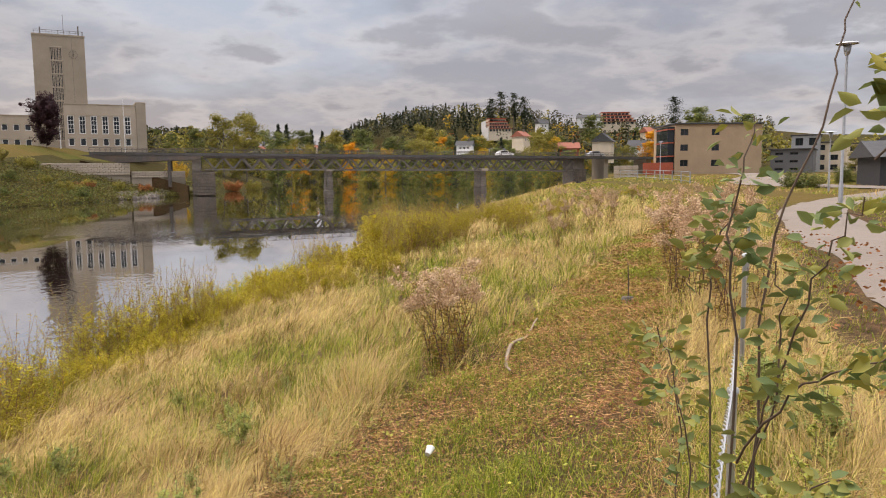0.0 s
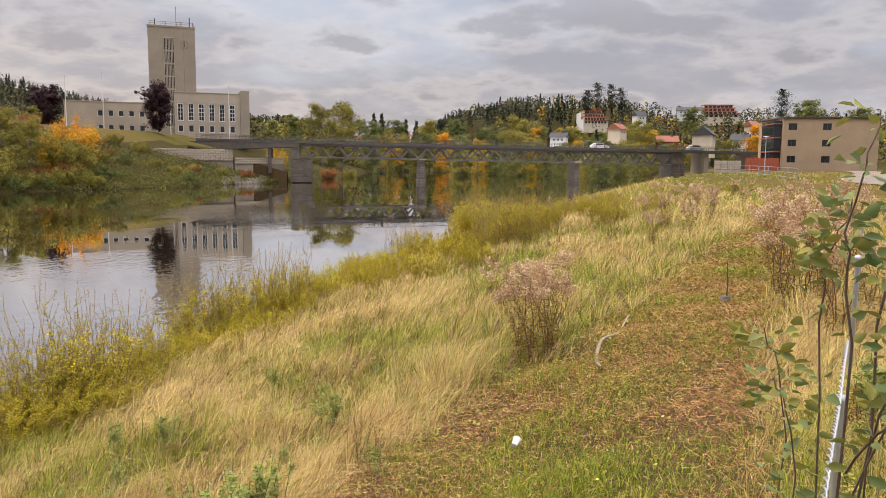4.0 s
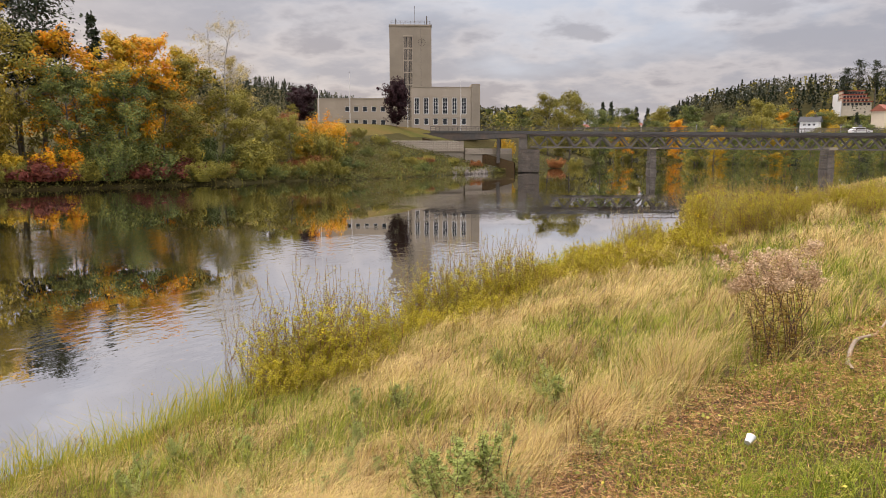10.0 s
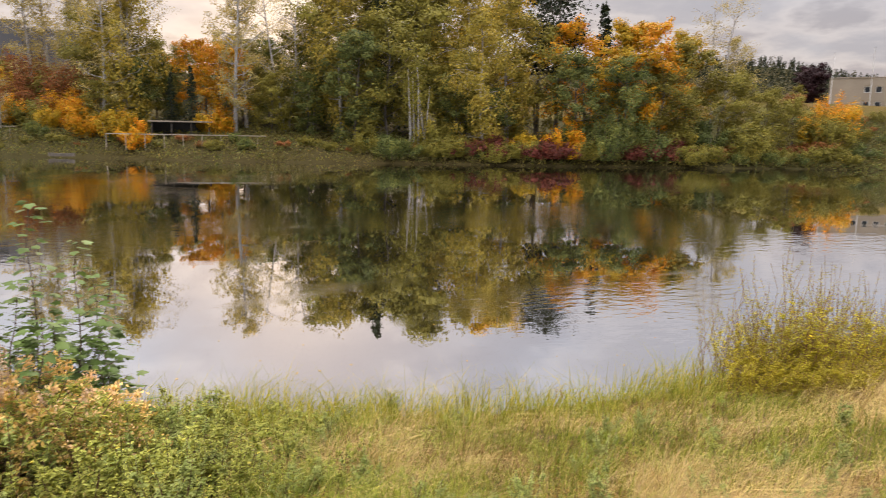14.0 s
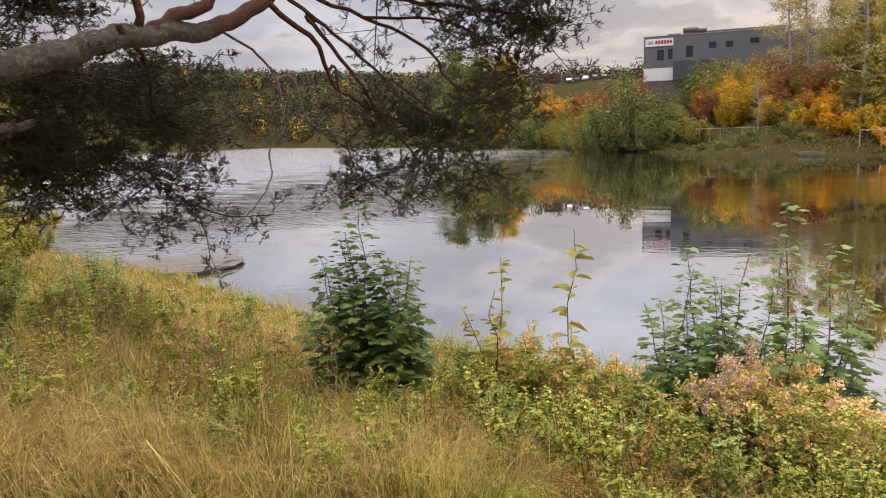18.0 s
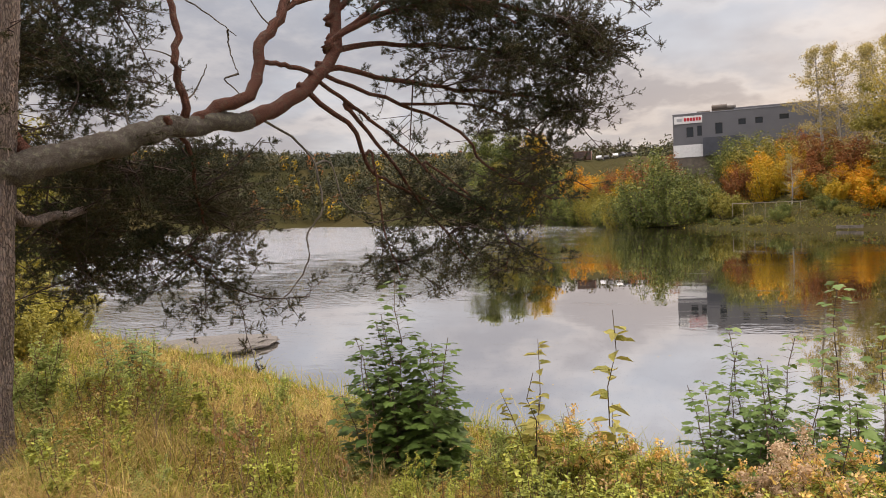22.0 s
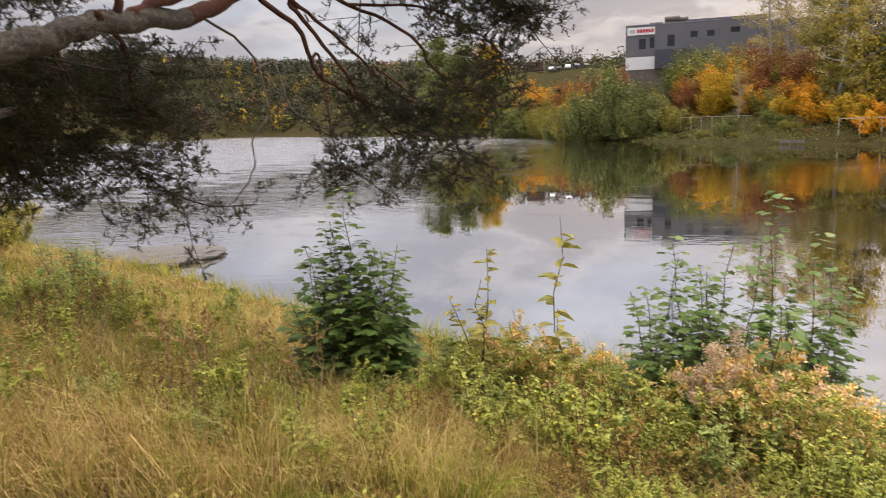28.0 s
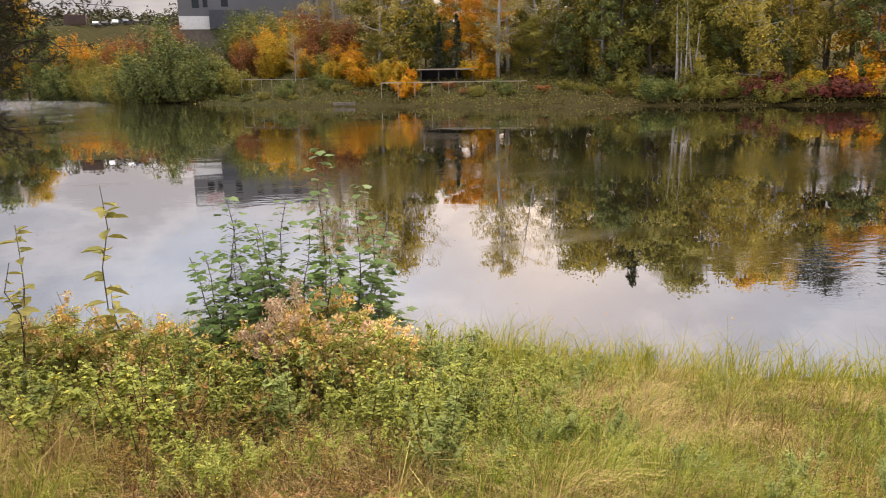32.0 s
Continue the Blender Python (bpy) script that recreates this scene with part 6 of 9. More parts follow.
    for name, label, mat, n, size, asp, off in (("cut_litter", "brown litter of cut stalks on the mown strip", STRAW, 250000, 0.055, 0.035, 11), ("dead_leaves", "dark dead leaves in the mown strip", LF_BROWN, 60000, 0.012, 0.55, 3)):
        x, y = strip_points(n)
        d = np.hypot(x, y)
        k = rng.uniform(0, 1, len(x)) < mown(x, y) * np.clip(1.5 * clumps(x, y, 1.1, off) + 0.7 * clumps(x, y, 3.1, 5) - 0.4, 0.12, 1)
        x, y, d = x[k], y[k], d[k]
        c = np.stack([x, y, ground_z(x, y) + rng.uniform(0.0, 0.07, len(x))], -1)
        v, q = leaf_quads(rng, c, size + 0.0022 * d, asp, 0, dirs=rand_dirs(rng, len(c)) * [1, 1, 0.35], var=0.8)
        tagged(part(name, mesh_arrays(name, v, None, q, mat)), label, "litter", kind="stuff")
    x, y = strip_points(110000)
    d = np.hypot(x, y)
    k = rng.uniform(0, 1, len(x)) < mown(x, y) * np.clip(1.6 * (1 - clumps(x, y, 1.1, 11)) + 0.7 * clumps(x, y, 3.3, 2) - 0.30 + 0.35 * (d > 7), 0.10, 1)
    x, y, d = x[k], y[k], d[k]
    me = grass_mesh("short_grass", rng, np.stack([x, y, ground_z(x, y) - 0.01], -1), 0.06 + 0.05 * clumps(x, y, 2.0, 7), 0.0026 + 0.0006 * d, FRESH, 0.6, (0.1, 0.0))
    tagged(part("short_grass", me), "short green regrowth on the mown strip", "grass", kind="stuff")
    # low broad leaves creeping over the strip and its edge
    n = 60000
    x, y, d = scatter(rng, n, 1.6, 24, -36, 140, 1.5)
    k = rng.uniform(0, 1, n) < np.clip(4 * mown(x, y) * (1 - mown(x - 0.3, y)) + 0.25 * mown(x, y), 0, 1) * np.clip(clumps(x, y, 1.6, 17) * 2.6 - 1.2, 0.02, 1)
    x, y, d = x[k], y[k], d[k]
    c = np.stack([x, y, ground_z(x, y) + rng.uniform(0.03, 0.12, len(x))], -1)
    v, q = leaf_quads(rng, c, 0.026 + 0.0012 * d, 0.75, -0.1, dirs=rand_dirs(rng, len(c)) * [1, 1, 0.4])
    tagged(part("creeping_weeds", mesh_arrays("creeping_weeds", v, None, q, LF_WEED)), "low yellow-green creeping weeds", "weeds", kind="stuff")


turf()


# ---- single plants of the near bank ----
def folded_leaves(bag, rng, at, dirs, length, width, face_up=0.6):
    """Oval leaves folded along the midrib, each of two quads."""
    n = len(at)
    d = dirs / (np.linalg.norm(dirs, axis=1)[:, None] + 1e-9)
    upv = np.array([0, 0, 1.0]) * face_up + rand_dirs(rng, n) * (1 - face_up)
    s = np.cross(d, upv)
    s /= np.linalg.norm(s, axis=1)[:, None] + 1e-9
    nrm = np.cross(s, d)
    L = (np.asarray(length) * rng.uniform(0.65, 1.25, n))[:, None]
    W = L * width
    fold = nrm * W * 0.18
    b, m1, m2, t = at, at + d * L * 0.33 - nrm * L * 0.02, at + d * L * 0.70 - nrm * L * 0.05, at + d * L - nrm * L * 0.14
    v = np.stack([b, m1 + s * W * 0.48 + fold, m2 + s * W * 0.36 + fold, t, m2 - s * W * 0.36 + fold, m1 - s * W * 0.48 + fold], 1).reshape(-1, 3)
    k = np.arange(n)[:, None] * 6
    q = np.concatenate([k + [0, 1, 2, 3], k + [0, 3, 4, 5]], 1).reshape(-1, 4)
    bag.put(v, None, q)


def lobed_leaves(bag, rng, at, dirs, size):
    """Five-lobed maple leaves as fans, hanging a little."""
    n = len(at)
    d = dirs / (np.linalg.norm(dirs, axis=1)[:, None] + 1e-9)
    s = np.cross(d, np.array([0, 0, 1.0]) + 0.35 * rand_dirs(rng, n))
    s /= np.linalg.norm(s, axis=1)[:, None] + 1e-9
    S = size * rng.uniform(0.6, 1.2, n)
    ang = np.radians([180, 150, 112, 95, 62, 48, 28, 18, 0])
    rad = np.array([0.10, 0.42, 0.62, 0.45, 0.86, 0.55, 0.68, 0.72, 1.0])
    prof = [(a, r) for a, r in zip(ang, rad)] + [(-a, r) for a, r in zip(ang[1:-1][::-1], rad[1:-1][::-1])]
    m = len(prof)
    vs = [at + d * (0.35 * S)[:, None]]
    for a, r in prof:
        vs.append(at + d * ((0.35 + 0.6 * r * math.cos(a)) * S)[:, None] + s * (0.6 * r * math.sin(a) * S)[:, None] - np.array([0, 0, 1.0]) * (0.10 * r * S)[:, None])
    v = np.stack(vs, 1).reshape(-1, 3)
    k = np.arange(n)[:, None] * (m + 1)
    t = np.concatenate([k + [0, 1 + i, 1 + (i + 1) % m] for i in range(m)], 1).reshape(-1, 3)
    bag.put(v, t)


def stem_line(rng, h, lean=0.15, base=(0, 0), wob=0.03, n=6):
    a = rng.uniform(0, 2 * math.pi)
    t = np.linspace(0, 1, n)
    p = np.stack([base[0] + math.cos(a) * lean * h * t ** 1.6, base[1] + math.sin(a) * lean * h * t ** 1.6, h * t], -1)
    p[1:-1, :2] += rng.normal(0, wob * h, (n - 2, 2))
    p[0, 2] = -0.06
    return p


def along(p, g):
    i = np.minimum((g * (len(p) - 1)).astype(int), len(p) - 2)
    return p[i] + (p[i + 1] - p[i]) * (g * (len(p) - 1) - i)[:, None]


def leafy(name, label, seed, h, stems, per, leaf, width, mat, stem_mat, spread=0.2, lean=0.2, lo=0.15, category="weed", group="weeds on the near bank", twigs=0, taper=0.6, stem_r=0.004, plume=None, plume_n=0, bend=0.3, even=0.6, tip=0.80, split=False, fluff=0.03):
    """A plant of upright stems with leaves all along, side twigs and, if given, plumes at the tips."""
    rng = np.random.default_rng(seed)
    wood, green, tops = Bag(), Bag(), Bag()
    woods = []
    for s in range(stems):
        a, r = rng.uniform(0, 2 * math.pi), spread * math.sqrt(rng.uniform(0, 1))
        hs = h * rng.uniform(even, 1.05)
        if split:
            wood = Bag()
            woods.append(wood)
        p = stem_line(rng, hs, lean * rng.uniform(0.3, 1.4), (math.cos(a) * r, math.sin(a) * r))
        wood.tube(p, np.linspace(stem_r * 1.3, stem_r * 0.5, len(p)), 4)
        lines = [(p, 1.0)]
        for k in range(twigs):
            g = rng.uniform(0.25, 0.85)
            b = along(p, np.array([g]))[0]
            aa = rng.uniform(0, 2 * math.pi)
            L = hs * (1 - g) * rng.uniform(0.4, 0.8)
            e = b + np.array([math.cos(aa) * L * 0.6, math.sin(aa) * L * 0.6, L * 0.75])
            tw = smooth_path([b, (b + e) / 2 + [0, 0, -0.05 * L], e], 2)
            wood.tube(tw, np.linspace(stem_r * 0.7, stem_r * 0.35, len(tw)), 3)
            lines.append((tw, 0.6))
        for ln, f in lines:
            n = max(3, int(per * f))
            g = lo + (1 - lo) * rng.uniform(0, 1, n)
            c = along(ln, g)
            aa = rng.uniform(0, 2 * np.pi, n)
            d = np.stack([np.cos(aa), np.sin(aa), rng.uniform(-bend, 0.55, n)], -1)
            folded_leaves(green, rng, c, d, leaf * (1 - taper * g * 0.6), width)
            if plume is not None:
                m = max(4, int(plume_n * f))
                g = rng.uniform(tip if f == 1 else tip - 0.14, 1.02, m)
                c = along(ln, np.minimum(g, 1)) + rng.normal(0, fluff, (m, 3)) * [1, 1, 0.6]
                nod = rng.uniform(0, 2 * math.pi)
                c += np.array([math.cos(nod), math.sin(nod), -0.3]) * (np.clip(g - 0.86, 0, 1) * 0.6)[:, None]
                v, q = leaf_quads(rng, c, 0.032, 0.5, -0.3)
                tops.put(v, None, q)
    t = thing(name, label, category, group=group)
    for w in woods or [wood]:
        part("stem", w.mesh("stem", stem_mat), parent=t, kind="" if woods else "stuff")
    part("foliage", green.mesh("foliage", mat), parent=t)
    if plume is not None:
        part("plume", tops.mesh("plume", plume), parent=t, kind="stuff")
    return t


PLACED = set()


def put(kind, x, y, s=1.0, turn=None, dz=0.0, label=""):
    m = at_pose(x, y, float(ground_z(x, y)) - 0.02 + dz, turn if turn is not None else (x * 97 + y * 53) % 360, s)
    if kind in PLACED:
        k = kind.scale
        o = copy_thing(kind, m @ Matrix.Diagonal((1 / k.x, 1 / k.y, 1 / k.z, 1)))
    else:
        PLACED.add(kind)
        kind.matrix_basis = m
        o = kind
    if label:
        tagged(o, label)
    return o


def put_at(kind, yaw, dist, s=1.0, **k):
    p = polar(yaw, dist, z=0)
    return put(kind, p.x, p.y, s, **k)


def near_plants():
    rng = np.random.default_rng(71)
    weed_a = leafy("leafy_weed", "yellow-green leafy weed with thin dark stems", 81, 0.85, 6, 52, 0.053, 0.6, LF_WEED, STEM_RED, spread=0.18, twigs=2, lo=0.32)
    weed_b = leafy("leafy_weed", "green bushy weed with small leaves", 82, 0.75, 7, 50, 0.046, 0.58, LF_WEED, STEM_GREEN, spread=0.22, twigs=3, lo=0.3)
    mug = leafy("mugwort", "grey-green mugwort plant with feathery leaves", 83, 0.85, 6, 60, 0.055, 0.48, LF_MUGWORT, STEM_RED, spread=0.16, twigs=3)
    gold = leafy("goldenrod", "goldenrod with golden plumes going over", 84, 0.95, 8, 44, 0.08, 0.2, LF_WEED, STEM_RED, spread=0.24, lean=0.25, twigs=4, plume=LF_GOLD, plume_n=34, tip=0.92, split=True, fluff=0.02)
    pink = leafy("goldenrod", "withered goldenrod with faded pink plumes", 85, 1.35, 12, 52, 0.095, 0.18, LF_OLD, STEM_RED, spread=0.15, lean=0.34, twigs=0, stem_r=0.0045, plume=LF_PLUME, plume_n=210, lo=0.04, even=0.72, tip=0.86, split=True, fluff=0.036)
    willow = leafy("willow_shrub", "upright willow shrub with narrow yellowing leaves", 86, 1.5, 44, 62, 0.07, 0.22, LF_WILLOW, OSIER, lo=0.05, spread=0.55, lean=0.18, twigs=2, category="shrub", group="willow shrubs on the shore", stem_r=0.006, bend=-0.1)
    willow_tall = leafy("willow_shrub", "tall slender willow shoots with small leaves", 89, 1.9, 26, 50, 0.06, 0.2, LF_SHOOT, OSIER, spread=0.6, lean=0.12, lo=0.3, twigs=1, category="shrub", group="willow shrubs on the shore", stem_r=0.004, bend=-0.2)
    willow_b = leafy("willow_shrub", "low dense willow shrub turning gold", 87, 0.9, 36, 70, 0.07, 0.24, LF_WILLOW_LOW, OSIER, spread=0.6, lean=0.3, twigs=2, category="shrub", group="willow shrubs on the shore", stem_r=0.005, bend=-0.1)
    dead = leafy("dock", "dead brown dock stalk with seed heads", 88, 0.9, 2, 8, 0.05, 0.2, LF_BROWN, STEM_DRY, spread=0.06, lean=0.08, twigs=0, plume=LF_BROWN, plume_n=36, tip=0.7, fluff=0.012)
    # willow shrubs along the shore, from the foreground to the bridge
    for yw, d, s in ((36.5, 13.0, 0.85), (34.0, 12.6, 1.0), (31.5, 12.6, 1.05), (29.5, 13.6, 0.95), (25.0, 16.6, 0.8), (23.4, 17.0, 1.0), (21.6, 17.4, 0.95), (19.8, 18.0, 1.0), (18.0, 18.6, 0.95), (16.2, 20.0, 0.9), (27.4, 14.4, 0.7), (8.4, 27, 0.8), (7.2, 28, 0.75), (3.2, 33, 1.1), (2.4, 34, 1.2), (0.4, 34, 1.0), (-0.6, 35, 0.9),
                     (-1.6, 36, 0.8), (-3.4, 38, 0.8), (-5.0, 36, 0.7), (-6.8, 40, 0.7), (-2.4, 42, 0.7), (-4.6, 44, 0.7)):
        put_at(willow, yw, d, s)
        if d < 40:
            put_at(willow_tall, yw + 0.9, d + 0.3, s * 1.15)
    for yw, d, s in ((14.2, 20.5, 1.0), (12.6, 21.5, 1.1), (11.0, 22.5, 1.1), (9.4, 23.0, 1.0), (7.6, 22.0, 1.1), (5.8, 23.5, 1.2), (4.2, 25.0, 1.2), (2.4, 24.0, 1.0), (0.8, 26.0, 1.0), (-0.6, 28.0, 1.0), (10.4, 19.6, 0.9), (6.6, 19.0, 0.9), (3.4, 20.5, 1.0), (12.0, 25.5, 1.0), (-2.0, 30, 0.95), (-4.0, 31, 0.95), (33.0, 11.6, 0.75), (30.2, 11.8, 0.75), (35.4, 11.9, 0.8), (34.2, 12.2, 0.9), (31.8, 11.8, 0.85), (28.6, 12.8, 0.8), (24.4, 15.6, 0.8), (20.6, 16.6, 0.8), (16.8, 18.4, 0.8),
                     (22.6, 15.4, 0.75), (18.8, 16.4, 0.8), (-5.6, 30, 0.9), (-7.4, 33, 0.8), (-9.0, 36, 0.7), (-11, 40, 0.6)):
        put_at(willow_b, yw, d, s)
    for k in range(34):
        yw, d = rng.uniform(-10.5, 4.5), rng.uniform(23, 38)
        g = on_ground(yw, d)
        put_at((willow, willow_tall, willow)[k % 3], yw, d, float(np.clip((EYE - d * math.tan(radians(rng.uniform(1.7, 2.7))) - max(g.z, 0.1)) / 1.6, 0.35, 1.25)))
    # withered goldenrods
    for yw, d, s in ((-2.4, 8.4, 0.95), (-1.2, 8.9, 0.85), (-3.4, 8.8, 0.9), (-12.4, 19, 0.75), (-11, 21, 0.75), (-14, 22, 0.75), (-10.2, 18, 0.65), (-20.2, 9.6, 0.95), (-21.6, 10.4, 1.05), (-19.0, 11.2, 1.0), (-22.4, 8.4, 0.85), (-20.6, 12.6, 1.1), (-22.6, 12.4, 1.1), (-18.6, 13.8, 1.0), (-25, 9.2, 0.7), (-13, 26, 0.8), (-9.4, 24, 0.7)):
        put_at(pink, yw, d, s)
    for k in range(22):
        put_at((pink, willow_b, pink)[k % 3], rng.uniform(-20, -10), rng.uniform(24, 50), rng.uniform(0.45, 0.75))
    # weeds between the standing place and the water
    brown = leafy("withered_weed", "withered red-brown weed with thin stems", 90, 0.7, 8, 26, 0.05, 0.35, LF_OLD, STEM_RED, spread=0.2, twigs=2)
    for k in range(380):
        yw, d = rng.uniform(61, 121), 4.0 + 5.3 * rng.uniform(0, 1) ** 0.9
        if yw > 106 and d < 5.2:
            continue
        put_at((weed_a, weed_b, weed_a, brown if yw > 90 else weed_b, brown if d < 5 else mug)[int(rng.integers(0, 5))], yw, d, rng.uniform(0.7, 1.2) * (0.9 if d > 6 else (0.6 if d < 4.9 else 1.0)) * float(np.interp(yw, [61, 70, 82, 112, 121], [0.35, 0.65, 1, 1.0, 0.6])))
    for k in range(34):
        put_at((weed_b, weed_a, brown, mug, brown)[k % 5], rng.uniform(-34, -24.5), rng.uniform(2.6, 6.5), rng.uniform(0.35, 0.8))
    for k in range(84):
        put_at((mug, weed_b, brown, mug)[k % 4], rng.uniform(6, 76), rng.uniform(4.2, 10.5), rng.uniform(0.3, 0.62))
    for k in range(110):
        put_at((mug, weed_a, weed_b, brown)[k % 4], rng.uniform(118, 147), rng.uniform(4.4, 14), rng.uniform(0.35, 0.8) if k % 3 else rng.uniform(0.7, 1.1))
    for k in range(30):
        put_at((mug, weed_b, weed_a, mug, brown)[k % 5], rng.uniform(136, 147.5), rng.uniform(7.0, 15), rng.uniform(0.8, 1.35))
    for k in range(22):
        put_at(dead, rng.uniform(121, 142), rng.uniform(4.2, 9.5), rng.uniform(0.7, 1.15))
    for yw, d, s in ((22.2, 4.5, 0.75), (20.0, 4.9, 0.8), (18.2, 5.0, 0.7), (24.0, 5.3, 0.6), (13.8, 7.2, 0.7), (79.9, 4.4, 0.9), (52.0, 5.2, 0.6), (60, 4.8, 0.55), (46, 5.4, 0.6)):
        put_at(mug, yw, d, s)
    for yw, d, s in ((88.5, 6.4, 1.3), (86.8, 6.2, 1.25), (90.4, 6.4, 1.3), (85.2, 6.3, 1.15), (92.2, 6.1, 1.15), (87.6, 5.6, 1.1), (89.6, 5.8, 1.2), (84.2, 6.4, 1.0), (103.0, 7.0, 1.1), (106.6, 7.2, 1.15), (101.6, 6.8, 1.1), (108.4, 7.4, 1.0), (96.0, 6.9, 1.0), (144.2, 6.6, 0.45), (142.8, 6.9, 0.45)):
        put_at(gold, yw, d, s)
    for yw, d, s in ((91.6, 6.0, 0.85), (92.6, 6.2, 0.95)):
        put_at(pink, yw, d, s, label="withered goldenrod with faded pink plumes among weeds")
    for yw, d, s in ((144.6, 15.5, 1.0), (143.8, 15.2, 1.1), (143.2, 15.8, 1.15), (145.2, 15.0, 0.9), (141.2, 16.4, 0.8), (132.4, 22, 0.8), (50, 9.6, 0.7), (128, 5.4, 0.9), (131, 5.8, 1.0), (133.6, 5.2, 1.1), (126, 6.2, 0.8), (136, 6.0, 0.9), (10, 5.6, 0.5), (4.4, 6.4, 0.5)):
        put_at(dead, yw, d, s)


near_plants()


def saplings():
    rng = np.random.default_rng(91)
    # young maples at the water's edge: slender stems, opposite leaves in layers, a dense foot
    def maple(label, yaw, dist, stems, scale, leaf=0.145, seed=5):
        r = np.random.default_rng(seed)
        t = thing("maple_sapling", label, "sapling", group="saplings by the water")
        green = Bag()
        for hh, lean, ang, bx, by in stems:
            tt = np.linspace(0, 1, 8)
            p = np.stack([bx + math.cos(ang) * lean * hh * tt ** 1.3, by + math.sin(ang) * lean * hh * tt ** 1.3, hh * tt], -1)
            p[1:-1, :2] += r.normal(0, 0.01 * hh, (6, 2))
            p[0, 2] = -0.1
            wood = Bag()
            wood.tube(p, np.linspace(0.010, 0.003, 8), 5)
            nodes = np.arange(0.12, 1.0, 0.062 / hh)
            for k, gg in enumerate(nodes):
                c = along(p, np.array([gg]))[0]
                a0 = k * 1.57 + r.normal(0, 0.3)
                for side in range(4 if gg < 0.7 else 3):
                    aa = a0 + side * math.pi + (0.8 if side == 2 else 0) + r.normal(0, 0.25)
                    reach = (0.04 + 0.26 * (1 - gg) ** 0.8) * r.uniform(0.45, 1.1)
                    tip = c + np.array([math.cos(aa) * reach, math.sin(aa) * reach, reach * r.uniform(0.1, 0.6)])
                    wood.tube(np.array([c, tip]), [0.0022, 0.0012], 3)
                    at = [tip] if reach < 0.12 else [tip, c + (tip - c) * 0.55]
                    for q in at:
                        dd = np.array([[math.cos(aa) + r.normal(0, 0.3), math.sin(aa) + r.normal(0, 0.3), r.uniform(-0.35, 0.05)]])
                        lobed_leaves(green, r, q[None], dd, leaf * (1.15 - 0.45 * gg))
            part("stem", wood.mesh("stem", BARK_THIN), parent=t)
        part("foliage", green.mesh("foliage", LF_SAPLING), parent=t)
        put_at(t, yaw, dist, scale, turn=0)
    def sheaf(n, lo, hi, spread, lean=0.18):
        return [(rng.uniform(lo, hi), lean * rng.uniform(0.2, 1.6), rng.uniform(0, 6.28), rng.normal(0, spread), rng.normal(0, spread)) for _ in range(n)]
    maple("young dark green maple with lobed leaves by the water", 119.9, 7.6, [(2.15, 0.04, 0.0, 0, 0)] + sheaf(20, 0.9, 1.8, 0.2, 0.22), 1.04, 0.165)
    maple("many-stemmed young maple among the goldenrod", 90.8, 7.6, [(2.4, 0.05, 0.6, -0.05, 0.2), (2.1, 0.05, 2.0, 0.1, 0.5)] + sheaf(34, 1.0, 2.0, 0.40), 1.12, 0.15, 6)
    maple("small leafy maple beside the gravel", 138.9, 13.5, sheaf(9, 0.9, 1.6, 0.22), 1.0, 0.12, 7)

    def shoots(name, label, yaw, dist, specs, leaf, width, mat, per, base=0.0):
        wood, green = Bag(), Bag()
        for h, lean, ang in specs:
            tt = np.linspace(0, 1, 7)
            p = np.stack([math.cos(ang) * lean * h * tt ** 1.4, math.sin(ang) * lean * h * tt ** 1.4, h * tt], -1)
            p[1:-1, :2] += rng.normal(0, 0.022 * h, (5, 2))
            if base:
                p[:, :2] += rng.normal(0, base, 2)
            p[0, 2] = -0.08
            wood.tube(p, np.linspace(0.009, 0.003, 7), 5)
            g = np.sort(rng.uniform(0.22, 1.0, per))
            c = along(p, g)
            a = rng.uniform(0, 2 * np.pi, per)
            d = np.stack([np.cos(a), np.sin(a), rng.uniform(-0.2, 0.5, per)], -1)
            folded_leaves(green, rng, c, d, leaf * (1.15 - 0.5 * g), width)
        t = thing(name, label, "sapling", group="saplings by the water")
        part("stem", wood.mesh("stem", BARK_THIN), parent=t)
        part("foliage", green.mesh("foliage", mat), parent=t)
        put_at(t, yaw, dist, 1.0, turn=0)
    to_left = radians(105 + 90)
    shoots("willow_sapling", "spindly sapling with large oval green leaves", 104.0, 7.2, ((2.25, 0.26, to_left + math.pi), (1.2, 0.25, to_left)), 0.25, 0.5, LF_SHOOT, 34)
    shoots("willow_sapling", "spindly sapling with a few oval leaves", 109.6, 7.4, ((1.75, 0.15, to_left), (1.6, 0.4, to_left + math.pi), (1.2, 0.2, to_left), (1.3, 0.3, to_left + 2)), 0.20, 0.5, LF_SHOOT, 24)


saplings()


# ---- the pine over the water ----
PINE_BARK = bark_material("pine_bark_grey", (0.25, 0.195, 0.165), (0.15, 0.115, 0.097), (0.095, 0.072, 0.062), 56, (1, 1, 0.26), (0.27, 0.19, 0.15))
PINE_RED = bark_material("pine_bark_red", (0.20, 0.08, 0.052), (0.115, 0.05, 0.035), (0.06, 0.028, 0.02), 48, (1, 1, 1), (0.16, 0.105, 0.078))
LIMB_BARK = bark_material("pine_limb_bark", (0.19, 0.16, 0.13), (0.105, 0.086, 0.07), (0.06, 0.05, 0.04), 62, (1, 1, 1), (0.24, 0.225, 0.16))
TWIG_BARK = material("pine_twig_bark", (0.06, 0.035, 0.025), (0.035, 0.022, 0.018), scale=12, bump=0.2, rough=0.95)
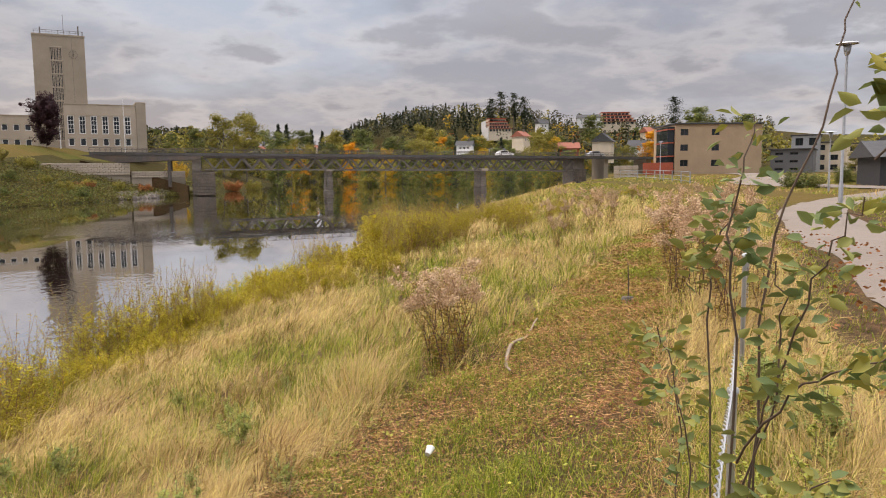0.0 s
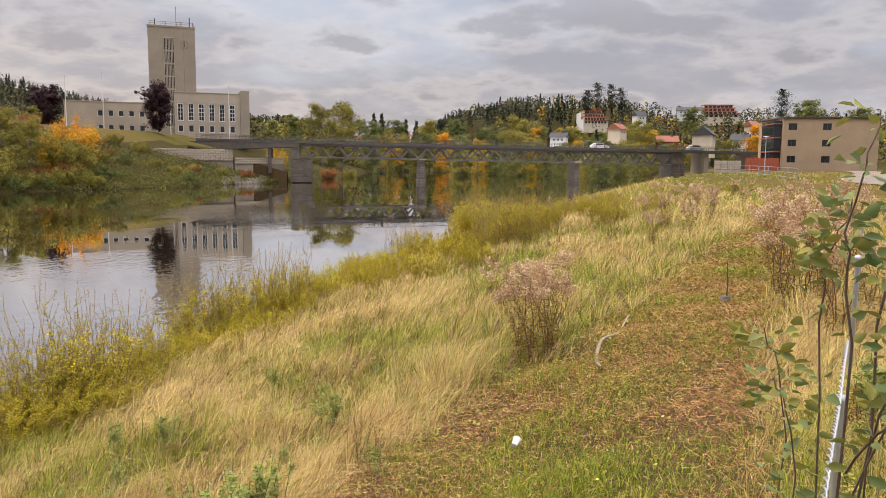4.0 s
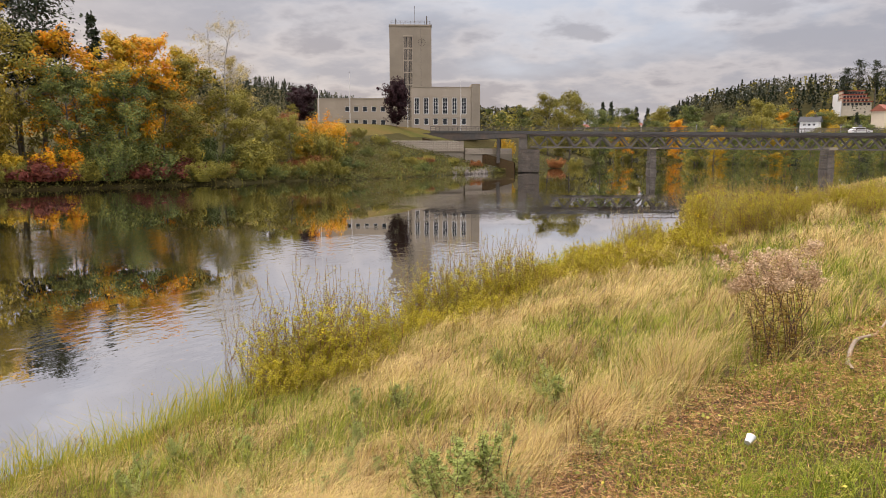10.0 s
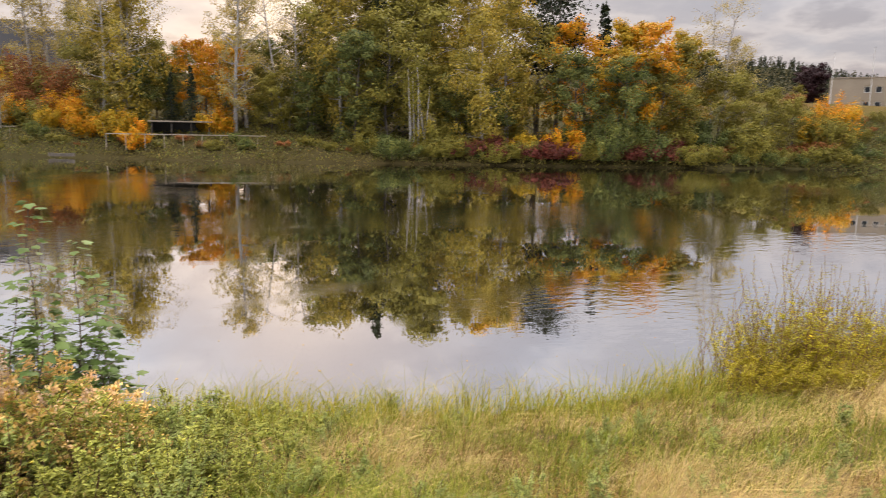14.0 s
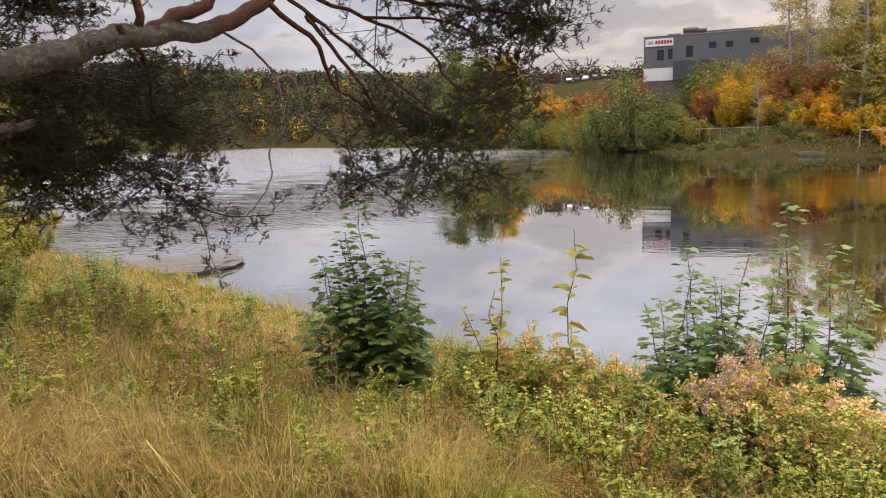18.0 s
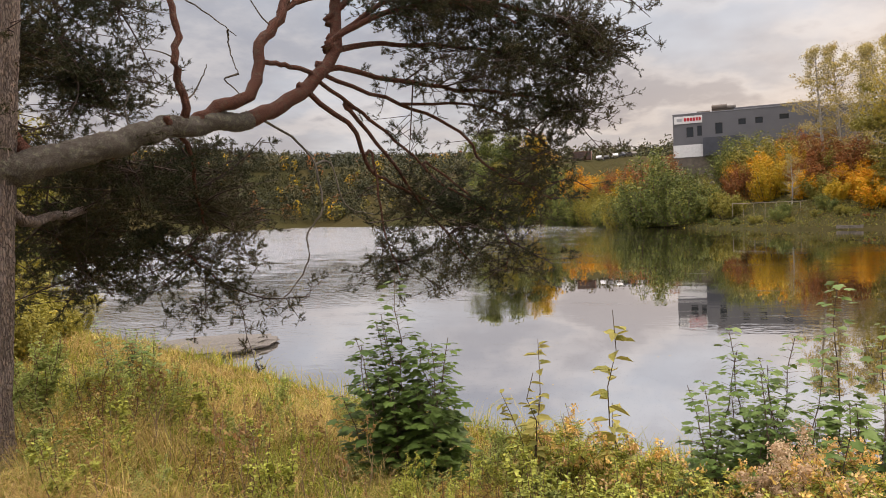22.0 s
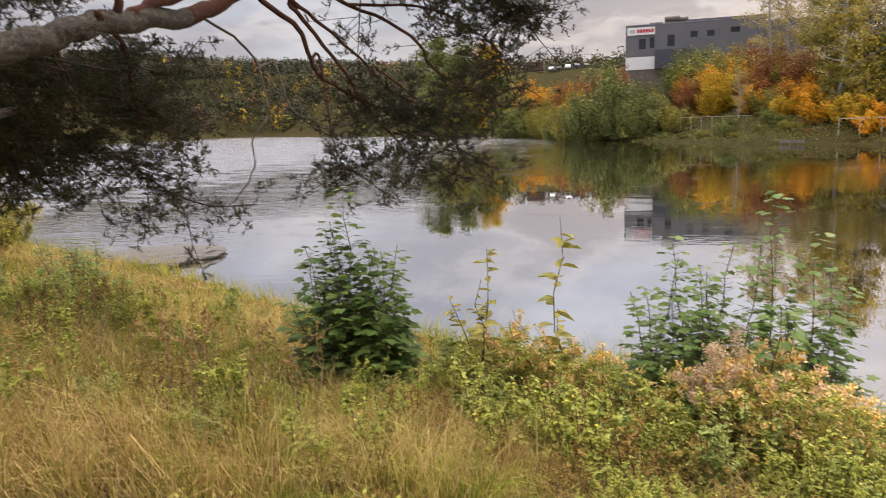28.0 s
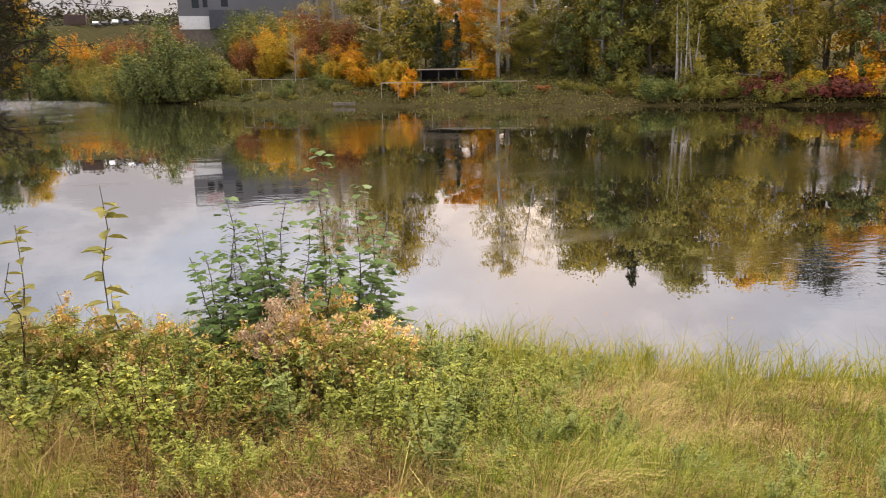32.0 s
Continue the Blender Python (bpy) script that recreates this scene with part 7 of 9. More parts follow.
NEEDLES = leaf_material("pine_needles", (0.030, 0.038, 0.018), (0.040, 0.048, 0.020), (0.055, 0.058, 0.022), (0.080, 0.052, 0.024), tr=0.12, patch=1.2)


def pine():
    rng = np.random.default_rng(101)
    t = thing("pine_tree", "old pine with grey trunk and long red-barked limb", "tree")

    def P(yaw, el, d):
        return np.array(polar(yaw, d, el))
    # trunk with furrowed plates
    zs = np.concatenate([np.arange(2.4, 7.6, 0.045), np.arange(7.7, 11.5, 0.3)])
    n = 84
    ring = []
    for z in zs:
        r = 0.222 + 0.10 * math.exp(-(z - 2.6) / 0.3) - 0.008 * (z - 3)
        c = polar(149.1 - 0.784 * (z - 3.13), 6.45, z=0)
        for k in range(n):
            a = 2 * math.pi * k / n
            plates = 1 - 3.2 * abs(noise.noise((math.cos(a) * 5.4, math.sin(a) * 5.4, z * 1.9)))
            fine = noise.noise((math.cos(a) * 9, math.sin(a) * 9, z * 7))
            rr = r * (1 + 0.085 * max(plates, -0.6) + 0.03 * fine)
            ring.append((c.x + math.cos(a) * rr, c.y + math.sin(a) * rr, z))
    q = [[i * n + k, i * n + (k + 1) % n, (i + 1) * n + (k + 1) % n, (i + 1) * n + k] for i in range(len(zs) - 1) for k in range(n)]
    part("trunk", mesh_arrays("trunk", ring, None, q, PINE_BARK), parent=t, label="thick grey furrowed trunk")

    def limb(name, pts, r0, r1, mat, parent, label="", sides=9):
        line = smooth_path(pts, 5)
        line[1:-1] += rng.normal(0, min(0.012, 0.3 * r0), (len(line) - 2, 3))
        b = Bag()
        if sides > 12:  # thick limb with bark plates
            line2 = smooth_path(line, 6)
            v, q = tube_arrays(line2, r0 + (r1 - r0) * np.linspace(0, 1, len(line2)) ** 0.8, sides)
            ctr = np.repeat(line2, sides, axis=0)
            f = np.array([1 + 0.13 * max(-0.5, 0.6 - 2.6 * abs(noise.noise((p[0] * 13, p[1] * 13, p[2] * 17)))) + 0.05 * noise.noise(p * 45) for p in v])
            b.put(ctr + (v - ctr) * f[:, None], None, q)
        else:
            b.tube(line, r0 + (r1 - r0) * np.linspace(0, 1, len(line)) ** 0.8, sides)
        return part(name, b.mesh(name, mat, True), parent=parent, label=label), line
    main, main_line = limb("limb", [P(148.0, 3.6, 6.5), P(145.5, 4.5, 6.4), P(140.4, 5.9, 6.7), P(135.0, 7.3, 7.1), P(130.4, 7.7, 7.6)], 0.135, 0.085, LIMB_BARK, t, "long grey limb reaching over the water", 36)
    tips = []

    lines = [main_line]

    def branch(pts, r0, r1, mat=PINE_RED, leafy_from=1.1, weight=1.0):
        # grow out of the nearest wood already there
        wood = np.concatenate(lines)
        gap = np.linalg.norm(wood - np.array(pts[0]), axis=1)
        if 0.05 < gap.min() < 1.3:
            pts = [wood[gap.argmin()]] + list(pts)
        o, line = limb("branch", pts, r0, r1, mat, t, sides=7)
        lines.append(line)
        if leafy_from < 1:
            tips.append((line, leafy_from, weight))
        return line
    branch([P(130.4, 7.7, 7.6), P(127.5, 9.0, 7.9), P(124.0, 12.1, 8.3), P(123.5, 16.4, 8.6), P(121.9, 20.2, 8.9), P(121.0, 25.0, 9.2)], 0.088, 0.05, leafy_from=0.8, weight=1.0)
    branch([P(134.4, 7.5, 7.2), P(132.6, 8.6, 7.3), P(130.0, 9.9, 7.5), P(129.3, 13.0, 7.7), P(127.6, 15.2, 7.9), P(126.6, 18.5, 8.2), P(125.0, 22.5, 8.5)], 0.075, 0.045)
    branch([P(127.8, 15.2, 7.9), P(126.2, 16.0, 8.1), P(123.6, 16.6, 8.5)], 0.035, 0.025)
    branch([P(124.0, 13.4, 8.4), P(119.0, 16.2, 8.7), P(114.0, 15.6, 9.0), P(110.0, 14.0, 9.2)], 0.045, 0.015, leafy_from=0.5, weight=1.0)
    branch([P(125.6, 10.8, 8.1), P(122.0, 8.0, 8.4), P(119.6, 6.0, 8.6), P(116.0, 2.4, 8.9), P(112.0, 0.2, 9.1)], 0.03, 0.010, leafy_from=0.7, weight=0.6)
    branch([P(135.2, 7.2, 7.1), P(134.8, 9.0, 7.0), P(135.4, 11.8, 7.0), P(135.0, 14.7, 7.1), P(137.2, 18.5, 7.3), P(138.5, 22, 7.5)], 0.042, 0.026)
    branch([P(125.6, 11.0, 8.1), P(127.6, 11.6, 7.9), P(129.4, 11.9, 7.65)], 0.026, 0.026)
    branch([P(124.4, 13.0, 8.3), P(120.0, 15.2, 8.6), P(114.0, 15.8, 9.0), P(107.0, 14.0, 9.4), P(103.4, 11.4, 9.7)], 0.05, 0.015, leafy_from=0.42, weight=3.0)
    branch([P(124.0, 15.0, 8.5), P(118.0, 19.0, 8.9), P(111.0, 19.0, 9.3), P(104.5, 16.0, 9.7)], 0.05, 0.015, leafy_from=0.36, weight=2.4)
    branch([P(125.0, 11.6, 8.2), P(120.6, 10.6, 8.6), P(114.6, 9.6, 9.0), P(108.5, 8.6, 9.3), P(105.4, 7.4, 9.6)], 0.045, 0.012, leafy_from=0.45, weight=1.8)
    branch([P(126.4, 10.0, 8.0), P(122.6, 6.6, 8.3), P(121.5, 3.8, 8.5), P(118.6, 2.0, 8.9), P(114.6, -0.2, 9.2)], 0.04, 0.012, leafy_from=0.72, weight=0.45)
    branch([P(124.6, 10.8, 8.2), P(119.0, 8.6, 8.8), P(114.6, 6.4, 9.0), P(112.6, 3.6, 9.2), P(109.6, 2.0, 9.4), P(107.8, 0.9, 9.5)], 0.03, 0.010, leafy_from=0.72, weight=0.5)
    branch([P(123.2, 8.6, 8.3), P(120.4, 5.0, 8.5), P(118.4, 1.8, 8.8), P(116.0, -1.2, 9.0), P(114.2, -3.6, 9.1)], 0.03, 0.010, leafy_from=0.62, weight=0.5)
    branch([P(121.4, 5.0, 8.5), P(121.0, 1.0, 8.5), P(120.4, -2.2, 8.6), P(119.6, -4.6, 8.6)], 0.02, 0.006, leafy_from=0.62, weight=0.5)
    branch([P(117.0, 4.0, 8.9), P(113.6, 1.0, 9.0), P(111.2, -2.0, 9.1), P(111.6, -4.4, 9.1)], 0.02, 0.006, leafy_from=0.5, weight=0.7)
    branch([P(119.0, 8.6, 8.8), P(113.0, 8.2, 9.2), P(108.6, 5.6, 9.4), P(107.4, 3.4, 9.5)], 0.02, 0.006, leafy_from=0.5, weight=0.6)
    branch([P(124.6, 12.6, 8.3), P(119.0, 13.0, 8.8), P(112.0, 12.2, 9.3), P(104.6, 10.0, 9.7)], 0.04, 0.010, leafy_from=0.42, weight=1.8)
    branch([P(123.6, 18.0, 8.8), P(117.0, 22.0, 9.0), P(109.0, 22.0, 9.5), P(104.0, 18.6, 9.8)], 0.04, 0.010, leafy_from=0.34, weight=2.4)
    # boughs behind, on the other side of the trunk
    branch([P(147.4, 10.0, 6.7), P(144.0, 12.0, 7.6), P(141.0, 11.0, 8.2), P(139.4, 8.4, 8.6)], 0.06, 0.02, leafy_from=0.25, weight=3.0)
    branch([P(147.6, 15.0, 6.7), P(143.6, 18.0, 7.4), P(140.6, 17.6, 8.0), P(138.6, 14.8, 8.4)], 0.06, 0.02, leafy_from=0.2, weight=3.0)
    branch([P(146.8, 4.0, 6.9), P(142.4, 4.6, 8.0), P(138.4, 3.8, 8.8), P(134.6, 2.2, 9.3), P(131.6, 0.4, 9.6)], 0.05, 0.012, leafy_from=0.35, weight=2.2)
    branch([P(145.6, 1.2, 7.2), P(142.0, 1.0, 8.2), P(138.6, -0.6, 8.8), P(135.0, -2.2, 9.1), P(132.0, -4.8, 9.3)], 0.04, 0.010, leafy_from=0.3, weight=2.0)
    branch([P(144.2, 0.6, 7.6), P(142.4, -1.4, 8.0), P(141.4, -3.4, 8.2)], 0.03, 0.010, leafy_from=0.1, weight=1.8)
    branch([P(136.0, 7.8, 6.9), P(134.6, 5.4, 7.4), P(134.4, 2.4, 7.7), P(133.6, -0.6, 7.9)], 0.035, 0.012, leafy_from=0.6, weight=0.7)
    branch([P(141.0, 6.2, 6.7), P(138.8, 4.6, 7.6), P(136.0, 4.8, 8.4), P(133.2, 5.6, 8.8)], 0.03, 0.010, leafy_from=0.3, weight=1.6)
    # bare stub, dead twigs and one long hanging twig
    branch([P(145.6, 1.0, 6.5), P(143.6, 1.3, 6.9), P(141.8, 1.6, 7.2)], 0.05, 0.035, PINE_BARK)
    branch([P(130.4, 8.2, 7.6), P(127.4, 6.4, 7.9), P(125.8, 4.4, 8.0), P(125.4, 1.0, 8.0), P(126.6, -0.8, 8.0), P(126.6, -2.8, 8.0), P(128.2, -5.2, 8.0), P(130.0, -6.3, 8.0)], 0.016, 0.006, BARK)
    branch([P(124.6, 4.4, 8.2), P(123.6, 1.2, 8.2), P(121.4, 0.4, 8.3)], 0.012, 0.005, BARK)
    for y0, e0, y1, e1, d in ((134.6, 16.0, 131.0, 13.6, 7.2), (131.6, 13.4, 131.0, 11.0, 7.3), (132.0, 10.6, 130.6, 8.9, 7.4), (135.4, 12.0, 138.0, 12.6, 7.1), (138.0, 12.6, 138.6, 11.0, 7.2), (134.4, 9.4, 133.2, 11.6, 7.2), (138.6, 7.2, 138.2, 10.0, 6.9), (128.8, 14.6, 130.6, 17.0, 7.9)):
        m = P((y0 + y1) / 2 + rng.normal(0, 0.3), (e0 + e1) / 2 + rng.normal(0, 0.3), d)
        branch([P(y0, e0, d), m, P(y1, e1, d)], 0.011, 0.004, BARK)
    # side twigs, then short shoots set round with needles like bottle brushes
    twig, need = Bag(), Bag()
    shoots = []
    for line, f0, w in list(tips):
        for k in range(int(9 * w)):
            b = along(line, np.array([f0 + (0.97 - f0) * rng.uniform(0, 1)]))[0]
            e = b + rand_dirs(rng, 1)[0] * [1, 1, 0.7] * rng.uniform(0.4, 1.15) + [0, 0, -0.12]
            sub = smooth_path([b, (b + e) / 2 + rng.normal(0, 0.07, 3), e], 3)
            twig.tube(sub, np.linspace(0.011, 0.004, len(sub)), 4)
            tips.append((sub, 0.15, 0.34))
    for line, f0, w in tips:
        L = np.linalg.norm(np.diff(line, axis=0), axis=1).sum()
        for k in range(int(36 * w * max(1.0, L / 2.2))):
            g = f0 + (1 - f0) * rng.uniform(0, 1)
            b = along(line, np.array([min(g, 0.999)]))[0]
            e = b + rand_dirs(rng, 1)[0] * [1, 1, 0.6] * rng.uniform(0.15, 0.62) + [0, 0, -0.04]
            twig.tube(np.array([b, e]), [0.005, 0.0025], 3)
            for m in range(7):
                s = b + (e - b) * (1.0 if m == 0 else rng.uniform(0.5, 1.0))
                d = (e - b) / np.linalg.norm(e - b) * 0.5 + rand_dirs(rng, 1)[0] * 0.7 + [0, 0, 0.3]
                shoots.append((s, s + d / np.linalg.norm(d) * rng.uniform(0.06, 0.12)))
    A, B = np.array([s[0] for s in shoots]), np.array([s[1] for s in shoots])
    per = 27
    f = rng.uniform(0.05, 1.0, (len(A), per, 1))
    ax = ((B - A) / np.linalg.norm(B - A, axis=1)[:, None])[:, None]
    c = (A[:, None] + (B - A)[:, None] * f).reshape(-1, 3)
    d = (rand_dirs(rng, len(c)).reshape(len(A), per, 3) + ax * 0.9).reshape(-1, 3)
    d /= np.linalg.norm(d, axis=1)[:, None]
    ln = rng.uniform(0.022, 0.042, len(c))[:, None]
    s = np.cross(d, rand_dirs(rng, len(c)))
    s /= np.linalg.norm(s, axis=1)[:, None] + 1e-9
    v = np.stack([c - s * 0.0034, c + s * 0.0034, c + d * ln], 1).reshape(-1, 3)
    need.put(v, np.arange(len(v)).reshape(-1, 3))
    part("twig", twig.mesh("twig", TWIG_BARK), parent=t, kind="stuff")
    part("needles", need.mesh("needles", NEEDLES), parent=t, kind="stuff")


pine()

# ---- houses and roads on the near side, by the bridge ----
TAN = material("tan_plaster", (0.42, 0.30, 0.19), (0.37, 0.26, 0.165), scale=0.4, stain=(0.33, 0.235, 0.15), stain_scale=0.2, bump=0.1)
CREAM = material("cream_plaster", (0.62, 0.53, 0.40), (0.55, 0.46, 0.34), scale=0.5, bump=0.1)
ROOF_DARK = material("dark_roof", (0.06, 0.058, 0.058), (0.04, 0.04, 0.04), scale=2, bump=0.3)
ROOF_RED = material("red_roof_tiles", (0.32, 0.10, 0.055), (0.24, 0.08, 0.05), scale=3, bump=0.3)
RED_WOOD = material("red_boards", (0.36, 0.075, 0.035), (0.28, 0.06, 0.03), scale=3, bump=0.2)
GREY_CLAD = material("grey_cladding", (0.115, 0.115, 0.125), (0.095, 0.095, 0.105), scale=0.8, stain=(0.13, 0.13, 0.135), rough=0.5, bump=0.05)
NAVY_CLAD = material("dark_blue_cladding", (0.055, 0.06, 0.075), rough=0.5, scale=0.8, bump=0.05)
BLACK_WOOD = material("black_boards", (0.03, 0.03, 0.033), (0.045, 0.045, 0.048), scale=4, bump=0.2)


def flat_block(name, label, yaw, dist, turn, w, depth, z0, z1, wall, holes=(), cols=2, roof_mat=None, lip=0.3, side=None):
    g = polar(yaw, dist, z=z0)
    b = thing(name, label, "building", pose(*g, 0, 0, turn))
    house_block(b, 0, w, -1.5, z1 - z0, 0, depth, list(holes), wall, roof_mat or ROOF_DARK, lip, 0.3)
    for h in holes:
        window_unit(b, *h, 0.1, cols, 1, ROOF_DARK, t=0.07)
    return b


def brown_block():
    D = 150.0
    z0, z1 = EYE + 0.0, EYE + D * math.tan(radians(3.3))
    b0 = polar(-18.5, D, z=0)
    b1 = polar(-24.3, D + 6, z=0)
    w = (b1 - b0).length
    turn = math.degrees(math.atan2(b1.y - b0.y, b1.x - b0.x))
    H = z1 - z0
    rows = [(H * 0.76, H * 0.90), (H * 0.42, H * 0.56), (H * 0.08, H * 0.22)]
    holes = [(x, x + 1.5, a, c) for x in (0.9, 6.9) for a, c in rows]
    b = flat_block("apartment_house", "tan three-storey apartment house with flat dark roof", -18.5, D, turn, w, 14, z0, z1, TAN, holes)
    part("stair_glazing", boxes((-1.3, 0.8, -1, -0.02, 8, H - 0.4)), GLASS, b, "dark glazed stairwell")
    for k in range(4):
        part("balcony", boxes((-1.45, 0.5, k * H / 3.4, -0.02, 8.2, k * H / 3.4 + 0.22)), RED_WOOD, b)
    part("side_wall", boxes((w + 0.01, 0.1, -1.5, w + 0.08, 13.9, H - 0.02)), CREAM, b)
    f = polar(-16.2, 146, z=0)
    e = polar(-18.5, 144, z=0)
    fe = thing("board_fence", "orange-red board fence by the bridge", "fence", pose(f.x, f.y, 3.6, 0, 0, math.degrees(math.atan2(e.y - f.y, e.x - f.x))))
    for k in range(24):
        part("board", boxes((k * 0.24, 0, 0, k * 0.24 + 0.22, 0.05, 2.3)), RED_WOOD, fe)
    part("rail", boxes((0, 0.06, 0.5, 5.8, 0.12, 0.62)), RED_WOOD, fe)


brown_block()


def bank_fence():
    """Low grey fence on the crest of the bank, with a pale board leaning at its end."""
    pts = [on_ground(-14.6 - 0.62 * k, 118 - 5.5 * k) for k in range(9)]
    f = thing("bank_fence", "low grey wire fence along the crest of the bank", "fence")
    for k, p in enumerate(pts):
        part("post", boxes((p.x - 0.05, p.y - 0.05, p.z - 0.2, p.x + 0.05, p.y + 0.05, p.z + 1.2)), GALV, f)
    for a, c in zip(pts, pts[1:]):
        for h in (0.25, 0.7, 1.15):
            b = Bag()
            b.tube(np.array([a + Vector((0, 0, h)), c + Vector((0, 0, h))]), [0.03, 0.03], 4)
            part("rail", b.mesh("rail", GALV), parent=f)
    g = on_ground(-15.0, 122)
    w = thing("gabion_wall", "pale stone-filled wall below the bridge end", "wall", pose(g.x, g.y, g.z, 0, 0, -15))
    for r in range(3):
        for k in range(4):
            part("basket", boxes((k * 0.95 - 1.9, 0, r * 0.7 - 0.2, k * 0.95 - 0.98, 0.8, r * 0.7 + 0.46), bevel=0.06), CONCRETE_LIGHT, w)


bank_fence()


def gabled(name, label, yaw, dist, el, w, d, h, rise, wall, roof, turn=0.0, windows=3, group="houses on the hill"):
    """A house with a pitched roof, its eaves and a row of windows; el is the elevation of its foot."""
    g = polar(yaw, dist, el)
    o = thing(name, label, "house", pose(*g, 0, 0, yaw + turn), group)
    xs = np.linspace(-w / 2, w / 2, windows + 2)[1:-1]
    holes = [(x - 0.6, x + 0.6, h * 0.35, h * 0.75) for x in xs]
    pierced_wall("wall", -w / 2, w / 2, -4, h, 0, 0.3, holes, wall, o)
    part("wall", boxes((-w / 2, 0.3, -4, -w / 2 + 0.3, d, h), (w / 2 - 0.3, 0.3, -4, w / 2, d, h), (-w / 2 + 0.3, d - 0.3, -4, w / 2 - 0.3, d, h)), wall, o)
    for q in holes:
        window_unit(o, *q, 0.08, 2, 1, WHITE, t=0.1)
    bm = bmesh.new()
    e = 0.6
    vs = [bm.verts.new(p) for p in ((-w / 2 - e, -e, h), (w / 2 + e, -e, h), (w / 2 + e, d + e, h), (-w / 2 - e, d + e, h), (-w / 2 - e, d / 2, h + rise), (w / 2 + e, d / 2, h + rise))]
    for f in ((0, 1, 5, 4), (2, 3, 4, 5), (1, 2, 5), (3, 0, 4), (0, 3, 2, 1)):
        bm.faces.new([vs[k] for k in f])
    bmesh.ops.recalc_face_normals(bm, faces=bm.faces)
    r = part("roof", bm, roof, o)
    part("chimney", boxes((w * 0.2, d * 0.4, h + rise * 0.4, w * 0.2 + 0.8, d * 0.4 + 0.8, h + rise + 0.9)), STONE, r)
    return o


WHITE_HOUSE = "white wooden house with dark roof on the hill"
def hill_houses(*rows):
    for yw, d, el, w, dp, h, rise, wall, roof, turn, n in rows:
        if d > 250:
            w, dp, h, rise = w * 0.75, dp * 0.75, h * 0.7, rise * 0.8
        gabled("house", WHITE_HOUSE if wall is WHITE else ("red house with tiled roof among trees" if wall is RED_WOOD else "cream house with pitched roof on the slope"), yw, d, el, w, dp, h, rise, wall, roof, turn, n)


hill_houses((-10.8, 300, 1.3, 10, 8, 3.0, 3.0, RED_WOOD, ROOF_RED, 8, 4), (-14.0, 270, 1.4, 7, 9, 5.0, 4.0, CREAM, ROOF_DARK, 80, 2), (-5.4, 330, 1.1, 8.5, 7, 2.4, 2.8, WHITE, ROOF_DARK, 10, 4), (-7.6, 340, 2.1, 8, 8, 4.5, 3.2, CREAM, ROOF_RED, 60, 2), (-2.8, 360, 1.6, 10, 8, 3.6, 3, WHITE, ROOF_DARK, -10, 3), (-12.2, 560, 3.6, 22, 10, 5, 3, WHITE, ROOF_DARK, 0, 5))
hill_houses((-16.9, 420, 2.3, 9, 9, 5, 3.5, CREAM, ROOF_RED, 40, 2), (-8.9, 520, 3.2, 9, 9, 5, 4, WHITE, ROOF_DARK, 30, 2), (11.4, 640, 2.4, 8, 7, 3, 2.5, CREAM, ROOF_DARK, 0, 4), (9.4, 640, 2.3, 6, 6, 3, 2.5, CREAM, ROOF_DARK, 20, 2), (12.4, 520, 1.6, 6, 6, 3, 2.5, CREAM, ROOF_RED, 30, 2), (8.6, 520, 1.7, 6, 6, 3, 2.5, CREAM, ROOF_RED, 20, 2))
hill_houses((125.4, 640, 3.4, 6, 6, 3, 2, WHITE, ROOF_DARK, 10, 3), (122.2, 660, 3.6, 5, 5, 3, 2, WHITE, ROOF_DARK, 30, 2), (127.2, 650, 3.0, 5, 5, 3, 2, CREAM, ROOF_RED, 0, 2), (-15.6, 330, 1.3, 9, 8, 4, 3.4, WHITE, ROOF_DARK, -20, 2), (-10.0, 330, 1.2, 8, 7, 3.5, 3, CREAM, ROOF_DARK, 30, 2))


def terraces(yaw, dist, el, steps, w, label):
    """Stepped terrace housing climbing the hill."""
    g = polar(yaw, dist, el)
    o = thing("terrace_housing", label, "building", pose(*g, 0, 0, yaw + 12), "terrace housing on the hill")
    for k in range(steps):
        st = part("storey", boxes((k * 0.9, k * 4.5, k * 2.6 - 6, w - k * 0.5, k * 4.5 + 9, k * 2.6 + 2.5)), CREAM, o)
        part("roof_edge", boxes((k * 0.9 - 0.4, k * 4.5 - 0.9, k * 2.6 + 2.55, w - k * 0.5 + 0.4, k * 4.5 + 9, k * 2.6 + 2.95)), RED_WOOD, st)
        for j in range(7):
            x = k * 0.9 + 0.8 + j * (w - k * 1.4 - 1) / 7
            part("window", boxes((x, k * 4.5 - 0.06, k * 2.6 + 0.5, x + (w - 3) / 7 * 0.7, k * 4.5 - 0.01, k * 2.6 + 2.0)), GLASS, st)
    part("gable", boxes((-0.8, -1, -6, -0.3, steps * 4.5 + 5, 3.4), (-0.8, 9, 3.4, -0.3, steps * 4.5 + 5, 8.6)), WHITE, o)


terraces(-4.7, 540, 3.0, 4, 17, "stepped terrace housing with red-brown roof edges")
terraces(-13.2, 600, 3.4, 4, 26, "long stepped terrace housing on the hilltop")

